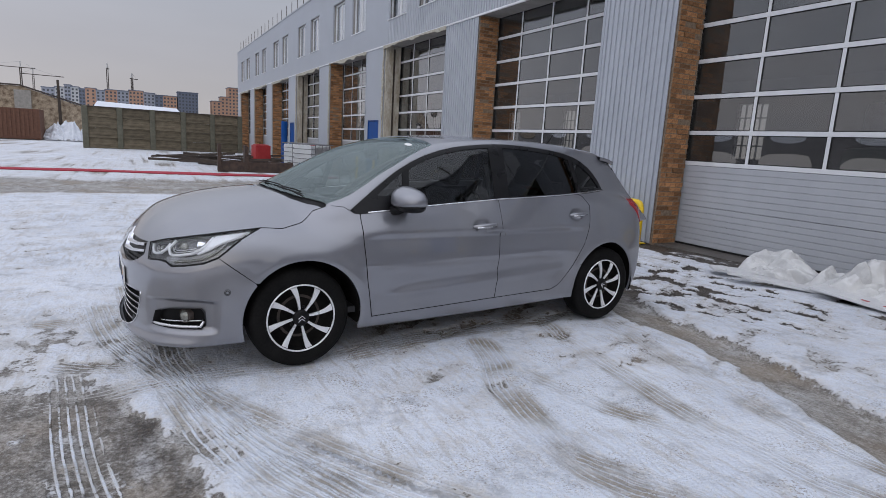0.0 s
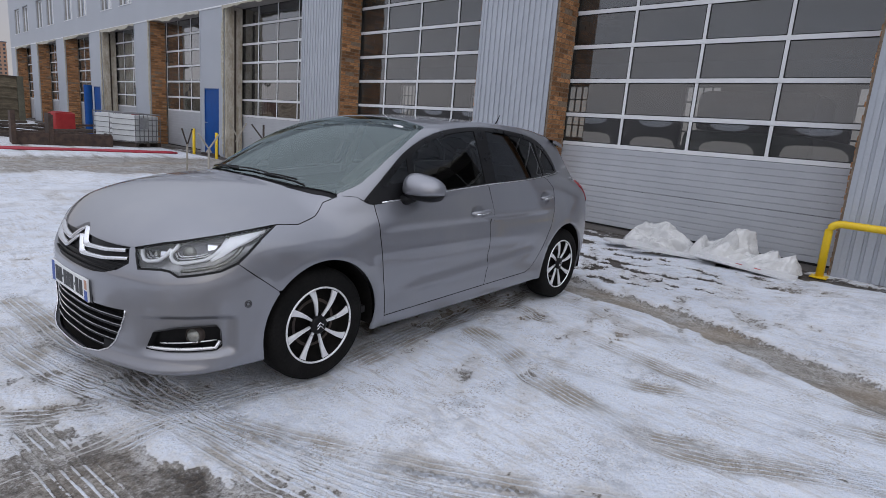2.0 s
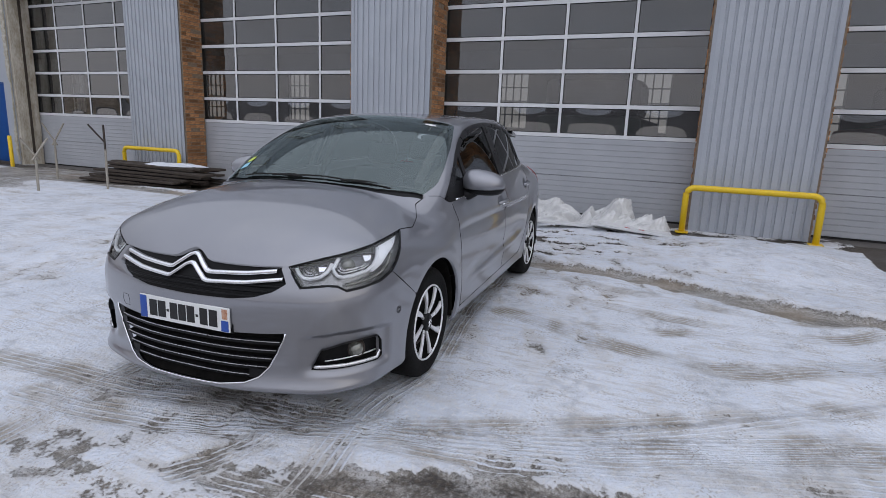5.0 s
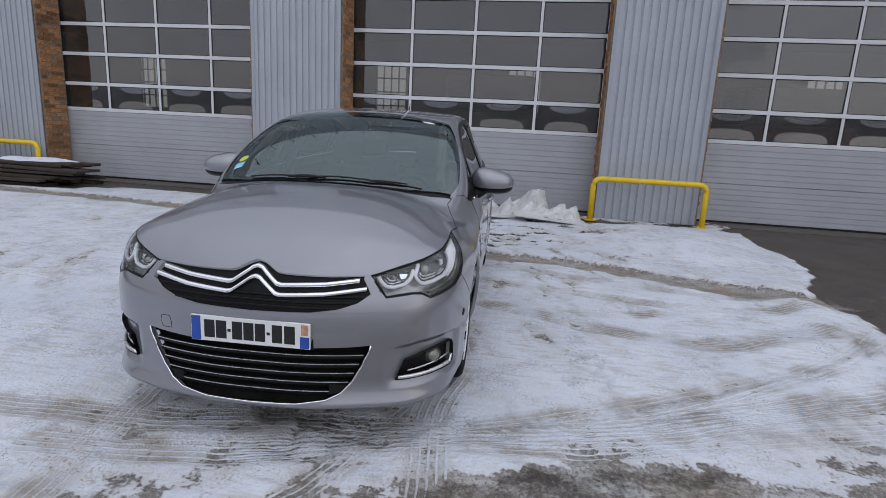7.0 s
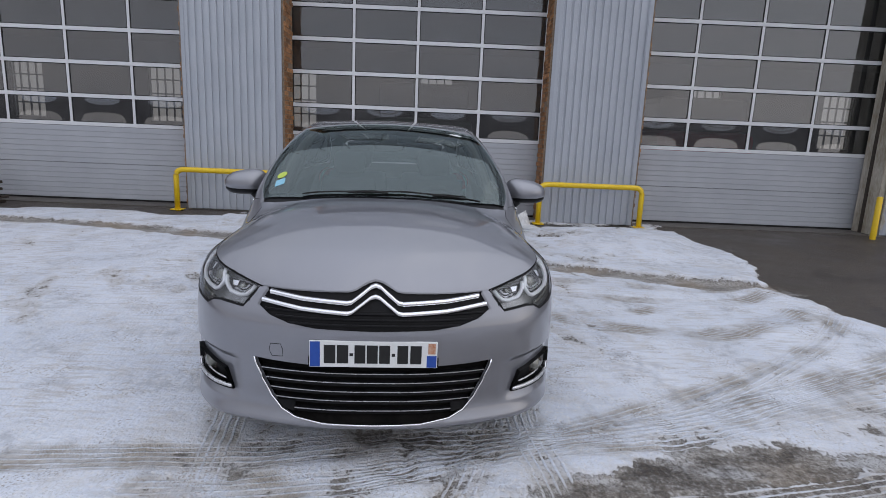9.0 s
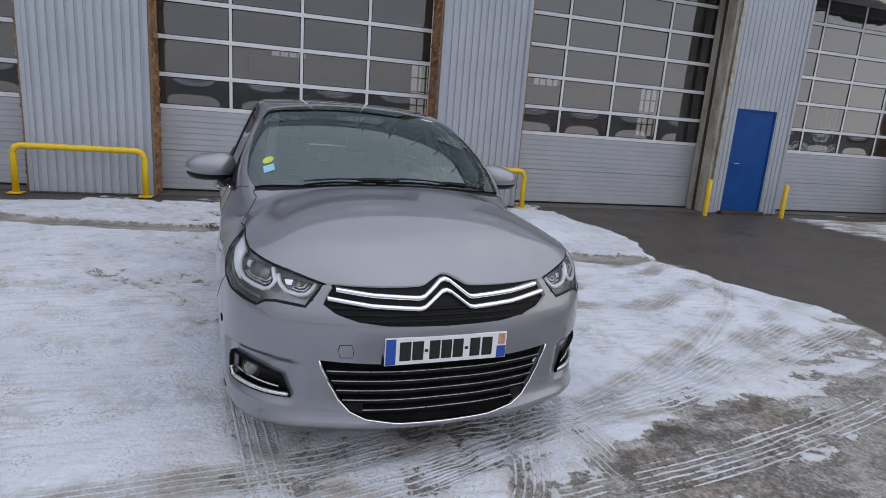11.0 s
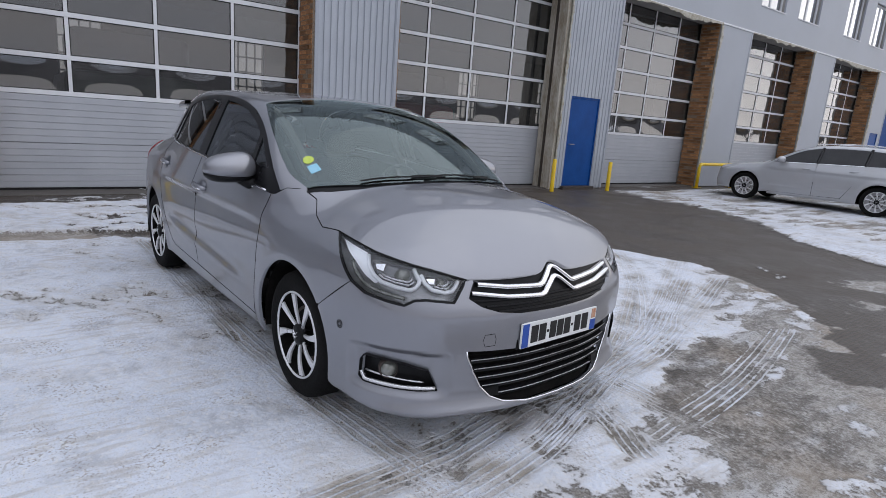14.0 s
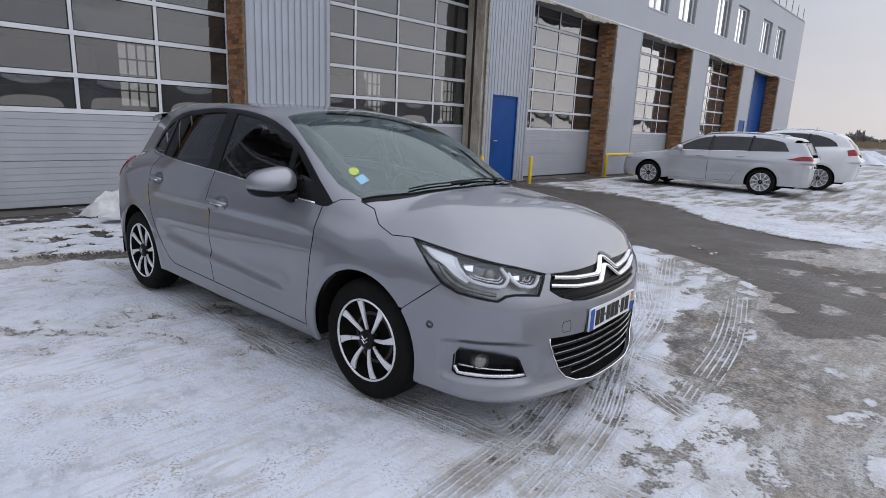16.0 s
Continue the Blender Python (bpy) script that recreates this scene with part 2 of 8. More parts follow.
# a mottled pale veil mixed in to brighten the panes, in place of light
_old = _n["Material Output"].inputs["Surface"].links[0].from_socket
_veil, _mix, _mottle, _span = _n.new("ShaderNodeBsdfDiffuse"), _n.new("ShaderNodeMixShader"), _n.new("ShaderNodeTexNoise"), _n.new("ShaderNodeMapRange")
_veil.inputs["Color"].default_value = (0.56, 0.56, 0.55, 1)
_mottle.inputs["Scale"].default_value, _mottle.inputs["Detail"].default_value = 1.6, 6.0
_span.inputs["From Min"].default_value, _span.inputs["From Max"].default_value = 0.3, 0.7
_span.inputs["To Min"].default_value, _span.inputs["To Max"].default_value = 0.01, 0.07
_l.new(_n.new("ShaderNodeTexCoord").outputs["Object"], _mottle.inputs["Vector"])
_l.new(_mottle.outputs["Fac"], _span.inputs["Value"])
_l.new(_span.outputs["Result"], _mix.inputs[0])
_l.new(_old, _mix.inputs[1])
_l.new(_veil.outputs[0], _mix.inputs[2])
_l.new(_mix.outputs[0], _n["Material Output"].inputs["Surface"])

# ---- ground: snow over asphalt ----
def stretch_of(x, y, pts, widths):
    """How far each place lies from a broken line, over its width there."""
    best = np.full(x.shape, 9.0)
    for (ax, ay), (bx, by), wa, wb in zip(pts, pts[1:], widths, widths[1:]):
        dx, dy = bx - ax, by - ay
        t = np.clip(((x - ax) * dx + (y - ay) * dy) / (dx * dx + dy * dy), 0, 1)
        d = np.hypot(x - ax - t * dx, y - ay - t * dy) / (wa + (wb - wa) * t)
        best = np.minimum(best, d)
    return best


def curve_through(pts, steps=10):
    """A smooth line through a few points."""
    p = [np.array(q, float) for q in pts]
    p = [2 * p[0] - p[1], *p, 2 * p[-1] - p[-2]]
    out = []
    for a, b, c, d in zip(p, p[1:], p[2:], p[3:]):
        for i in range(steps):
            t = i / steps
            out.append(0.5 * (2 * b + (c - a) * t + (2 * a - 5 * b + 4 * c - d) * t * t + (3 * b - a - 3 * c + d) * t**3))
    return [tuple(q) for q in out] + [tuple(p[-2])]


def ramp01(v, a, b):
    t = np.clip((v - a) / (b - a), 0, 1)
    return t * t * (3 - 2 * t)


def inside(x, y, poly):
    """Distance into a polygon, negative outside."""
    d = np.full(x.shape, 1e9)
    odd = np.zeros(x.shape, bool)
    for (ax, ay), (bx, by) in zip(poly, poly[1:] + poly[:1]):
        dx, dy = bx - ax, by - ay
        if dx == 0 and dy == 0:
            continue
        t = np.clip(((x - ax) * dx + (y - ay) * dy) / (dx * dx + dy * dy), 0, 1)
        d = np.minimum(d, np.hypot(x - ax - t * dx, y - ay - t * dy))
        if ay != by:
            odd ^= ((ay > y) != (by > y)) & (x < (bx - ax) * (y - ay) / (by - ay) + ax)
    return np.where(odd, d, -d)


GUTTER = curve_through([(6.2, 15.0), (6.1, 12.0), (5.8, 9.0), (5.25, 6.6), (5.1, 5.6), (4.75, 4.7), (4.28, 3.75), (4.2, 2.8), (4.0, 2.2), (3.8, 1.6), (3.65, 1.1), (3.5, 0.6)], 6)
SLAB = [(9.0, 0.33), (7.2, 0.30), (6.2, 0.42), (5.4, 0.28), (4.6, 0.42), (3.9, 0.72), (3.3, 0.66), (2.6, 0.62), (1.9, 0.35), (1.3, 0.30), (0.7, 0.8), (0.2, 1.25), (0.05, 1.9), (-0.25, 2.3), (-0.7, 2.0), (-1.3, 0.5), (-0.6, -2.5), (0.8, -2.2), (2.1, -2.9), (3.2, -4.0), (4.5, -4.9), (9.0, -4.9)]
BROWN = [(1.7, 0.5), (1.25, 1.2), (0.85, 1.95), (0.48, 2.85), (0.22, 3.6), (0.12, 4.4), (0.05, 5.15), (-0.3, 5.35), (-0.9, 5.0), (-2.5, 5.2), (-5.0, 1.0), (-3.0, -4.5), (0.0, -2.5), (1.0, -0.6)]
DARK = [(-0.45, 3.85), (0.12, 3.70), (0.38, 3.25), (0.43, 2.87), (0.62, 2.40), (0.3, 2.2), (-0.25, 2.6), (-0.8, 3.3)]
BARE = [
    DARK,
    [(0.28, 1.72), (-0.05, 1.62), (-0.26, 2.26), (-0.10, 2.52), (0.06, 2.10)],
    [(-0.17, 3.02), (-0.46, 2.86), (-0.68, 3.19), (-0.70, 3.44), (-0.38, 3.41)],
    [(0.70, 1.55), (0.62, 1.25), (0.34, 1.70), (0.42, 1.95)],
]
# bare wet ground at the foot of the hall
WALLSIDE = [(6.3, 15.5), (6.35, 13.0), (6.4, 11.6), (7.1, 10.6), (7.15, 9.1), (6.85, 8.3), (6.95, 7.6), (9.0, 7.6), (9.0, 15.5)]
ISLANDS = [
    [(0.19, 3.02), (0.30, 2.56), (0.41, 1.83), (0.18, 1.73), (0.11, 2.18), (0.12, 2.49), (0.07, 3.01)],
    [(0.05, 3.57), (0.11, 3.11), (0.06, 2.51), (-0.02, 2.13), (-0.08, 2.78), (-0.13, 3.45)],
    [(0.53, 1.13), (0.53, 0.86), (0.13, 1.44), (0.32, 1.56)],
    [(1.21, 0.61), (0.86, 0.62), (0.73, 0.91), (0.93, 1.09)],
    [(1.48, -0.38), (1.07, -0.32), (1.20, -0.12)],
    [(-0.15, 3.36), (-0.15, 3.17), (-0.27, 3.28), (-0.24, 3.40)],
    [(0.22, 3.83), (0.12, 3.63), (-0.17, 4.06), (-0.34, 4.46), (-0.16, 4.78), (0.04, 4.44)],
    [(-0.21, 4.10), (-0.19, 3.87), (-0.31, 3.80), (-0.43, 4.08), (-0.38, 4.26)],
    [(-0.30, 5.0), (-0.50, 4.7), (-0.9, 5.2), (-0.5, 5.5)],
]
# lines left by tyres: places along each, and its half width
SETS = 4
TRACKS = [
    ([(0.50, 3.75), (0.55, 3.5), (0.65, 3.13), (0.81, 2.58), (0.97, 2.29), (1.3, 1.6)], 0.12),
    ([(2.45, 3.6), (2.36, 3.29), (2.19, 2.89), (2.08, 2.25), (2.13, 1.93), (2.26, 1.73), (2.7, 1.1)], 0.12),
    ([(3.2, 3.8), (3.13, 3.5), (3.05, 2.84), (2.99, 2.35), (2.98, 1.83), (3.02, 1.46), (3.25, 1.0)], 0.10),
    ([(3.9, 3.9), (3.70, 3.3), (3.47, 2.32), (3.40, 1.65), (3.5, 1.1)], 0.09),
    ([(-0.3, 5.05), (0.04, 5.09), (0.63, 5.18), (1.06, 5.25)], 0.09),
    ([(-0.2, 3.62), (0.12, 3.66), (0.68, 3.74), (1.15, 3.68)], 0.10),
    ([(-0.1, 4.15), (0.1, 4.05), (0.61, 3.89)], 0.09),
    ([(0.2, 4.4), (0.53, 3.54), (0.74, 2.91), (1.15, 2.07), (1.67, 1.1), (2.1, 0.3)], 0.11),
    ([(0.9, 2.75), (1.2, 2.31), (1.6, 1.8), (2.09, 1.24), (2.7, 0.68)], 0.10),
    ([(0.2, 5.9), (0.25, 5.32), (0.29, 4.92), (0.42, 4.34), (0.48, 3.88), (0.86, 2.6), (1.56, 1.12)], 0.11),
    ([(0.0, 5.3), (0.12, 4.6), (0.40, 3.74), (0.66, 2.69), (1.4, 0.7)], 0.10),
    ([(-0.08, 3.9), (0.02, 3.1), (0.14, 2.5), (0.35, 1.7)], 0.11),
    ([(2.73, 0.69), (1.98, 1.32), (1.5, 1.97), (1.17, 2.48), (0.84, 3.01), (0.57, 3.53)], 0.09),
    ([(2.44, 3.03), (2.60, 2.49), (2.82, 2.09)], 0.08),
    ([(2.13, 2.12), (2.49, 1.39), (2.61, 0.79)], 0.08),
    ([(1.5, 3.75), (2.3, 3.9), (3.5, 4.0)], 0.12),
    ([(4.6, 5.44), (3.7, 5.40), (2.4, 5.35), (1.7, 5.31), (1.08, 5.25)], 0.09),
    ([(-6, 15.6), (0, 15.2), (4, 15.4), (7.2, 15.2)], 0.25),
]


def track_layers(x, y, which):
    """Rut depth, and the place across and along the nearest rut of one set of tracks."""
    best = np.full(x.shape, 9.0)
    lat, lon = np.zeros(x.shape), np.zeros(x.shape)
    for pts, w in TRACKS[which::SETS]:
        line = curve_through(pts, 7)
        run = 0.0
        for (ax, ay), (bx, by) in zip(line, line[1:]):
            dx, dy = bx - ax, by - ay
            ln = math.hypot(dx, dy)
            near = (np.abs(x - (ax + bx) / 2) < ln + 0.5) & (np.abs(y - (ay + by) / 2) < ln + 0.5)
            if near.any():
                px, py = x[near] - ax, y[near] - ay
                t = np.clip((px * dx + py * dy) / (ln * ln), 0, 1)
                d = np.hypot(px - t * dx, py - t * dy) / w
                side = (px * dy - py * dx) / ln
                m = d < best[near]
                for arr, val in ((best, d), (lat, side), (lon, run + t * ln)):
                    sub = arr[near]
                    sub[m] = val[m]
                    arr[near] = sub
            run += ln
    worn = 0.45 + 0.55 * ramp01(fractal(x * 2.1, y * 2.1, 77 + which, 4), 0.38, 0.56)
    return (1 - ramp01(best, 0.75, 1.15)) * worn, lat, lon


def ground_layers(x, y):
    """Snow cover, thickness, ruts and brown ice over arrays of places."""
    f1, f2, f3 = fractal(x * 0.9, y * 0.9, 1), fractal(x * 3.1, y * 3.1, 5), fractal(x * 9.0, y * 9.0, 9, 3)
    rough = 0.5 * f1 + 0.3 * f2 + 0.2 * f3
    slab = ramp01(inside(x, y, SLAB) + 0.45 * (rough - 0.5), -0.04, 0.07)
    brown = ramp01(inside(x, y, BROWN) + 1.0 * (rough - 0.5), -0.30, 0.15)
    dark = np.maximum.reduce([ramp01(inside(x, y, poly) + 0.4 * (rough - 0.5) + 0.10 * (f3 - 0.5), -0.07, 0.07) for poly in BARE])
    island = np.zeros(x.shape)
    for poly in ISLANDS:
        island = np.maximum(island, ramp01(inside(x, y, poly) + 0.16 * (f2 - 0.5) + 0.14 * (f3 - 0.5) + 0.14 * (fractal(x * 9.0, y * 2.5, 71, 3) - 0.5), -0.09, 0.09))
    strip = ramp01(x + 0.8 * (rough - 0.5), 7.05, 7.30)
    wet = ramp01(inside(x, y, WALLSIDE) + 0.55 * (rough - 0.5), -0.05, 0.08)
    strip = np.maximum(strip, wet)
    road = ramp01(1.9 - np.abs(y - 16.0 - 0.04 * x + 0.8 * (f1 - 0.5)), 0.0, 0.7) * (0.70 + 0.3 * f2)
    gut = 1 - ramp01(stretch_of(x, y, GUTTER, [0.24] * len(GUTTER)) + 1.2 * (rough - 0.5), 0.45, 1.25)
    layers = [track_layers(x, y, k) for k in range(SETS)]
    rut = np.maximum.reduce([q[0] for q in layers])
    under = 1 - ramp01(np.maximum(np.abs(x - 2.35) / 1.9, np.abs(y - 4.58) / 0.75), 0.85, 1.1)
    smear = 1 - ramp01(stretch_of(x, y, [(0.35, 5.3), (0.45, 4.5), (0.52, 3.7)], [0.22] * 3), 0.5, 1.2)
    streak = fractal(x * 2.2 + y * 1.1, y * 7.0 - x * 3.5, 31, 4)
    cover = 0.97 - 0.10 * rut * ramp01(f2, 0.30, 0.60) - 0.22 * under * ramp01(f2, 0.25, 0.6) - 0.16 * smear * (0.4 + 0.9 * f2)
    cover = cover - 0.34 * ramp01(streak, 0.50, 0.66) * ramp01(f1, 0.40, 0.60)
    cover = cover - 0.20 * ramp01(f3, 0.54, 0.70) * ramp01(f2, 0.44, 0.60)
    patch = 1 - ramp01(np.hypot((x - 6.0) / 1.6, (y - 4.3) / 1.9) + 0.8 * (rough - 0.5), 0.6, 1.2)
    cover = cover - 0.8 * patch * ramp01(fractal(x * 6.0 + y * 1.5, y * 4.5, 31, 4), 0.53, 0.60)
    cover = cover - brown * (0.12 + 0.62 * ramp01(0.45 * rough + 0.55 * fractal(x * 5.5, y * 2.0, 83, 4), 0.36, 0.60))
    cover = np.maximum(cover, (0.92 - 0.42 * ramp01(fractal(x * 11.0, y * 8.0, 91, 3), 0.46, 0.62)) * island - 0.32 * rut)
    # trodden, dirty snow ahead of the car
    front = ramp01(1.1 - x, 0.0, 0.6) * ramp01(x, -2.2, -1.2) * ramp01(y, 2.0, 2.8) * ramp01(6.2 - y, 0.0, 0.8)
    cover = cover - 0.16 * front * ramp01(fractal(x * 10.0, y * 6.0, 93, 4), 0.48, 0.62)
    cover = cover - 1.0 * slab * (1 - 0.95 * island) - 0.95 * dark * (1 - 0.9 * island) - 0.80 * strip * ramp01(rough, 0.28, 0.52) - 0.95 * wet - 0.95 * gut - road
    # snow thins out beyond the parked cars and over by the fence
    away = np.maximum(ramp01(-y, 2.5, 6.0), 0.35 * ramp01(y, 17.5, 20.0))
    cover = cover - away * (0.06 + 0.36 * ramp01(fractal(x * 1.3, y * 4.5, 57, 4), 0.45, 0.60) + 0.30 * ramp01(f3, 0.48, 0.62))
    cover = np.clip(cover, 0, 1)
    ice = np.clip(np.maximum.reduce([brown * (1 - 0.85 * slab * ramp01(rough, 0.40, 0.56)) * (1 - 0.45 * dark), 0.42 * gut, 0.8 * road, 0.9 * (1 - np.maximum.reduce([slab, 0.75 * dark, patch, strip]))]), 0, 1)
    heap = ramp01(1 - np.hypot((x - 6.0) / 1.5, (y - 1.55) / 1.2), 0, 0.7) * 0.11
    heap = heap + ramp01(1 - np.hypot((x - 3.5) / 1.3, (y - 1.0) / 0.30), 0, 1) * 0.05
    thick = (0.014 + 0.022 * f1 + 0.010 * f2 + 0.006 * f3 + heap * (0.8 + 0.4 * f2)) * ramp01(cover, 0.2, 0.8) * (1 - 0.75 * brown) + 0.007 * f3 * (1 - slab)
    thick = thick - 0.010 * rut - 0.022 * gut - 0.030
    flat = 1 - np.maximum.reduce([1 - ramp01(np.hypot(x - cx, y - cy), 0.16, 0.34) for cx, cy in WHEELS])
    thick = thick * flat - 0.008 * (1 - flat)
    return cover, thick, ice, layers


WHEELS = [(1.154, 3.749), (1.064, 5.227), (3.757, 3.908), (3.667, 5.386)]


def sheet(name, xs, ys, material, skip=None):
    gx, gy = np.meshgrid(xs, ys, indexing="ij")
    cover, thick, ice, layers = ground_layers(gx, gy)
    if skip:
        far = skip(gx, gy)
        thick = thick * (1 - far) - 0.06 * far
    verts = np.stack([gx, gy, thick], -1).reshape(-1, 3)
    nx, ny = gx.shape
    idx = np.arange(nx * ny).reshape(nx, ny)
    quads = np.stack([idx[:-1, :-1], idx[1:, :-1], idx[1:, 1:], idx[:-1, 1:]], -1).reshape(-1, 4)
    me = bpy.data.meshes.new(name)
    me.vertices.add(len(verts))
    me.vertices.foreach_set("co", verts.ravel().astype(np.float32))
    me.loops.add(quads.size)
    me.loops.foreach_set("vertex_index", quads.ravel().astype(np.int32))
    me.polygons.add(len(quads))
    me.polygons.foreach_set("loop_start", np.arange(0, quads.size, 4, dtype=np.int32))
    me.update(calc_edges=True)
    me.shade_smooth()
    fields = [("cover", cover), ("ice", ice)]
    for k, q in enumerate(layers):
        fields += [(f"rut_{k}", q[0]), (f"lat_{k}", q[1]), (f"lon_{k}", q[2])]
    for key, layer in fields:
        at = me.attributes.new(key, "FLOAT", "POINT")
        at.data.foreach_set("value", layer.ravel().astype(np.float32))
    me.materials.append(material)
    return new(name, me)


def yard_material():
    m, n, l, p = tree("snow_on_asphalt")
    c = n.new("ShaderNodeTexCoord")

    def noise_at(scale, detail=4.0, vec=None):
        t = n.new("ShaderNodeTexNoise")
        t.inputs["Scale"].default_value, t.inputs["Detail"].default_value = scale, detail
        l.new(vec or c.outputs["Object"], t.inputs["Vector"])
        return t.outputs["Fac"]

    def math_node(op, a, b, clamp=False):
        t = n.new("ShaderNodeMath")
        t.operation, t.use_clamp = op, clamp
        for i, v in enumerate((a, b)):
            if isinstance(v, (int, float)):
                t.inputs[i].default_value = v
            else:
                l.new(v, t.inputs[i])
        return t.outputs[0]

    def tone(fac, a, b):
        x = n.new("ShaderNodeMix")
        x.data_type = "RGBA"
        for key, v in (("Factor", fac), ("A", a), ("B", b)):
            if isinstance(v, tuple):
                x.inputs[key].default_value = (*v, 1)
            elif isinstance(v, float):
                x.inputs[key].default_value = v
            else:
                l.new(v, x.inputs[key])
        return x.outputs["Result"]

    def span(v, a, b, lo=0.0, hi=1.0):
        t = n.new("ShaderNodeMapRange")
        for key, q in (("From Min", a), ("From Max", b), ("To Min", lo), ("To Max", hi)):
            t.inputs[key].default_value = q
        l.new(v, t.inputs["Value"])
        return t.outputs["Result"]

    def field(key):
        t = n.new("ShaderNodeAttribute")
        t.attribute_name = key
        return t.outputs["Fac"]

    cover, ice = field("cover"), field("ice")
    fine, mid_, wide, grit = noise_at(48, 6), noise_at(13, 5), noise_at(1.1, 4), noise_at(170, 3)
    # a few sharp straight ridges along each rut, with fine blocks of tread between
    crest, sipe, rut, wob = 0.0, 0.0, 0.0, math_node("MULTIPLY", math_node("SUBTRACT", mid_, 0.5), 0.010)
    for k in range(SETS):
        rut_k, lat, lon = field(f"rut_{k}"), field(f"lat_{k}"), field(f"lon_{k}")
        lines = math_node("SINE", math_node("MULTIPLY", math_node("ADD", lat, wob), 168.0), 0.0)
        crest = math_node("MAXIMUM", crest, math_node("MULTIPLY", span(lines, 0.30, 0.85), rut_k))
        across = n.new("ShaderNodeCombineXYZ")
        l.new(math_node("MULTIPLY", lat, 36.0), across.inputs[0])
        l.new(math_node("MULTIPLY", math_node("ADD", lon, math_node("MULTIPLY", math_node("ABSOLUTE", lat, 0.0), 0.5)), 105.0), across.inputs[1])
        sipe = math_node("MAXIMUM", sipe, math_node("MULTIPLY", span(noise_at(1.0, 2, across.outputs[0]), 0.44, 0.58), rut_k))
        rut = math_node("MAXIMUM", rut, rut_k)
    tread = math_node("SUBTRACT", math_node("ADD", math_node("MULTIPLY", crest, 0.85), math_node("MULTIPLY", sipe, 0.40)), math_node("MULTIPLY", rut, 0.40))
    grain = math_node("SUBTRACT", math_node("ADD", math_node("ADD", math_node("MULTIPLY", fine, 0.40), math_node("MULTIPLY", mid_, 0.45)), math_node("MULTIPLY", grit, 0.15)), 0.5)
    ridge = math_node("MULTIPLY", crest, math_node("MULTIPLY", math_node("SUBTRACT", 1.0, cover), span(mid_, 0.35, 0.55, 0.15, 0.95)))
    cover = math_node("ADD", cover, ridge)
    edge = math_node("ADD", math_node("ADD", cover, math_node("MULTIPLY", grain, 1.9)), math_node("MULTIPLY", math_node("MULTIPLY", tread, wide), 0.55))
    mask = span(edge, 0.43, 0.57)
    snow = tone(span(wide, 0.35, 0.65), (0.600, 0.648, 0.732), (0.720, 0.758, 0.828))
    snow = tone(span(mid_, 0.50, 0.70, 0, 0.45), snow, (0.576, 0.600, 0.660))
    snow = tone(span(grit, 0.58, 0.75, 0, 0.12), snow, (0.504, 0.516, 0.540))
    # scuffs drawn out along the way the cars turn, and dirty tread lines
    long_ = n.new("ShaderNodeMapping")
    long_.inputs["Scale"].default_value = (1.0, 0.16, 1.0)
    l.new(c.outputs["Object"], long_.inputs["Vector"])
    scuff = noise_at(26, 5, long_.outputs["Vector"])
    snow = tone(math_node("MULTIPLY", span(scuff, 0.50, 0.62), span(noise_at(0.9, 5), 0.40, 0.62, 0.10, 0.80)), snow, (0.480, 0.474, 0.480))
    thin = math_node("MULTIPLY", span(noise_at(2.6, 6), 0.50, 0.62), span(mid_, 0.40, 0.60))
    snow = tone(math_node("MULTIPLY", thin, 0.80), snow, (0.408, 0.426, 0.462))
    flecks = noise_at(125, 4)
    snow = tone(math_node("MULTIPLY", span(noise_at(1.9, 5), 0.42, 0.62), span(flecks, 0.57, 0.65, 0, 0.6)), snow, (0.27, 0.255, 0.235))
    specks = math_node("MULTIPLY", span(noise_at(4.2, 4), 0.48, 0.62), span(noise_at(75, 4), 0.54, 0.62))
    snow = tone(math_node("MULTIPLY", specks, 0.75), snow, (0.24, 0.215, 0.185))
    snow = tone(span(fine, 0.54, 0.66, 0, 0.24), snow, (0.520, 0.535, 0.580))
    snow = tone(span(fine, 0.44, 0.32, 0, 0.40), snow, (0.900, 0.900, 0.900))
    soil = math_node("SUBTRACT", 1.0, math_node("ADD", math_node("MULTIPLY", crest, 0.68), math_node("MULTIPLY", sipe, 0.26)), True)
    grime = math_node("MULTIPLY", math_node("MULTIPLY", rut, span(noise_at(2.6, 6), 0.45, 0.60, 0.12, 0.95)), soil)
    snow = tone(grime, snow, (0.245, 0.208, 0.155))
    dirt = math_node("MULTIPLY", span(edge, 1.05, 0.55), 0.50)
    snow = tone(dirt, snow, (0.504, 0.462, 0.408))
    brown = tone(span(mid_, 0.30, 0.70), (0.17, 0.155, 0.132), (0.37, 0.345, 0.312))
    slick = n.new("ShaderNodeMapping")
    slick.inputs["Scale"].default_value = (1.0, 0.35, 1.0)
    slick.inputs["Rotation"].default_value = (0, 0, 0.35)
    l.new(c.outputs["Object"], slick.inputs["Vector"])
    rag = noise_at(6.5, 7, slick.outputs["Vector"])
    brown = tone(span(rag, 0.46, 0.38, 0, 0.75), brown, (0.115, 0.10, 0.085))
    brown = tone(span(rag, 0.55, 0.64, 0, 0.6), brown, (0.56, 0.57, 0.59))
    brown = tone(span(scuff, 0.52, 0.64, 0, 0.4), brown, (0.46, 0.45, 0.43))
    brown = tone(span(fine, 0.53, 0.66, 0, 0.6), brown, (0.46, 0.455, 0.45))
    brown = tone(span(fine, 0.46, 0.36, 0, 0.7), brown, (0.125, 0.110, 0.095))
    brown = tone(span(flecks, 0.56, 0.66, 0, 0.4), brown, (0.50, 0.49, 0.48))
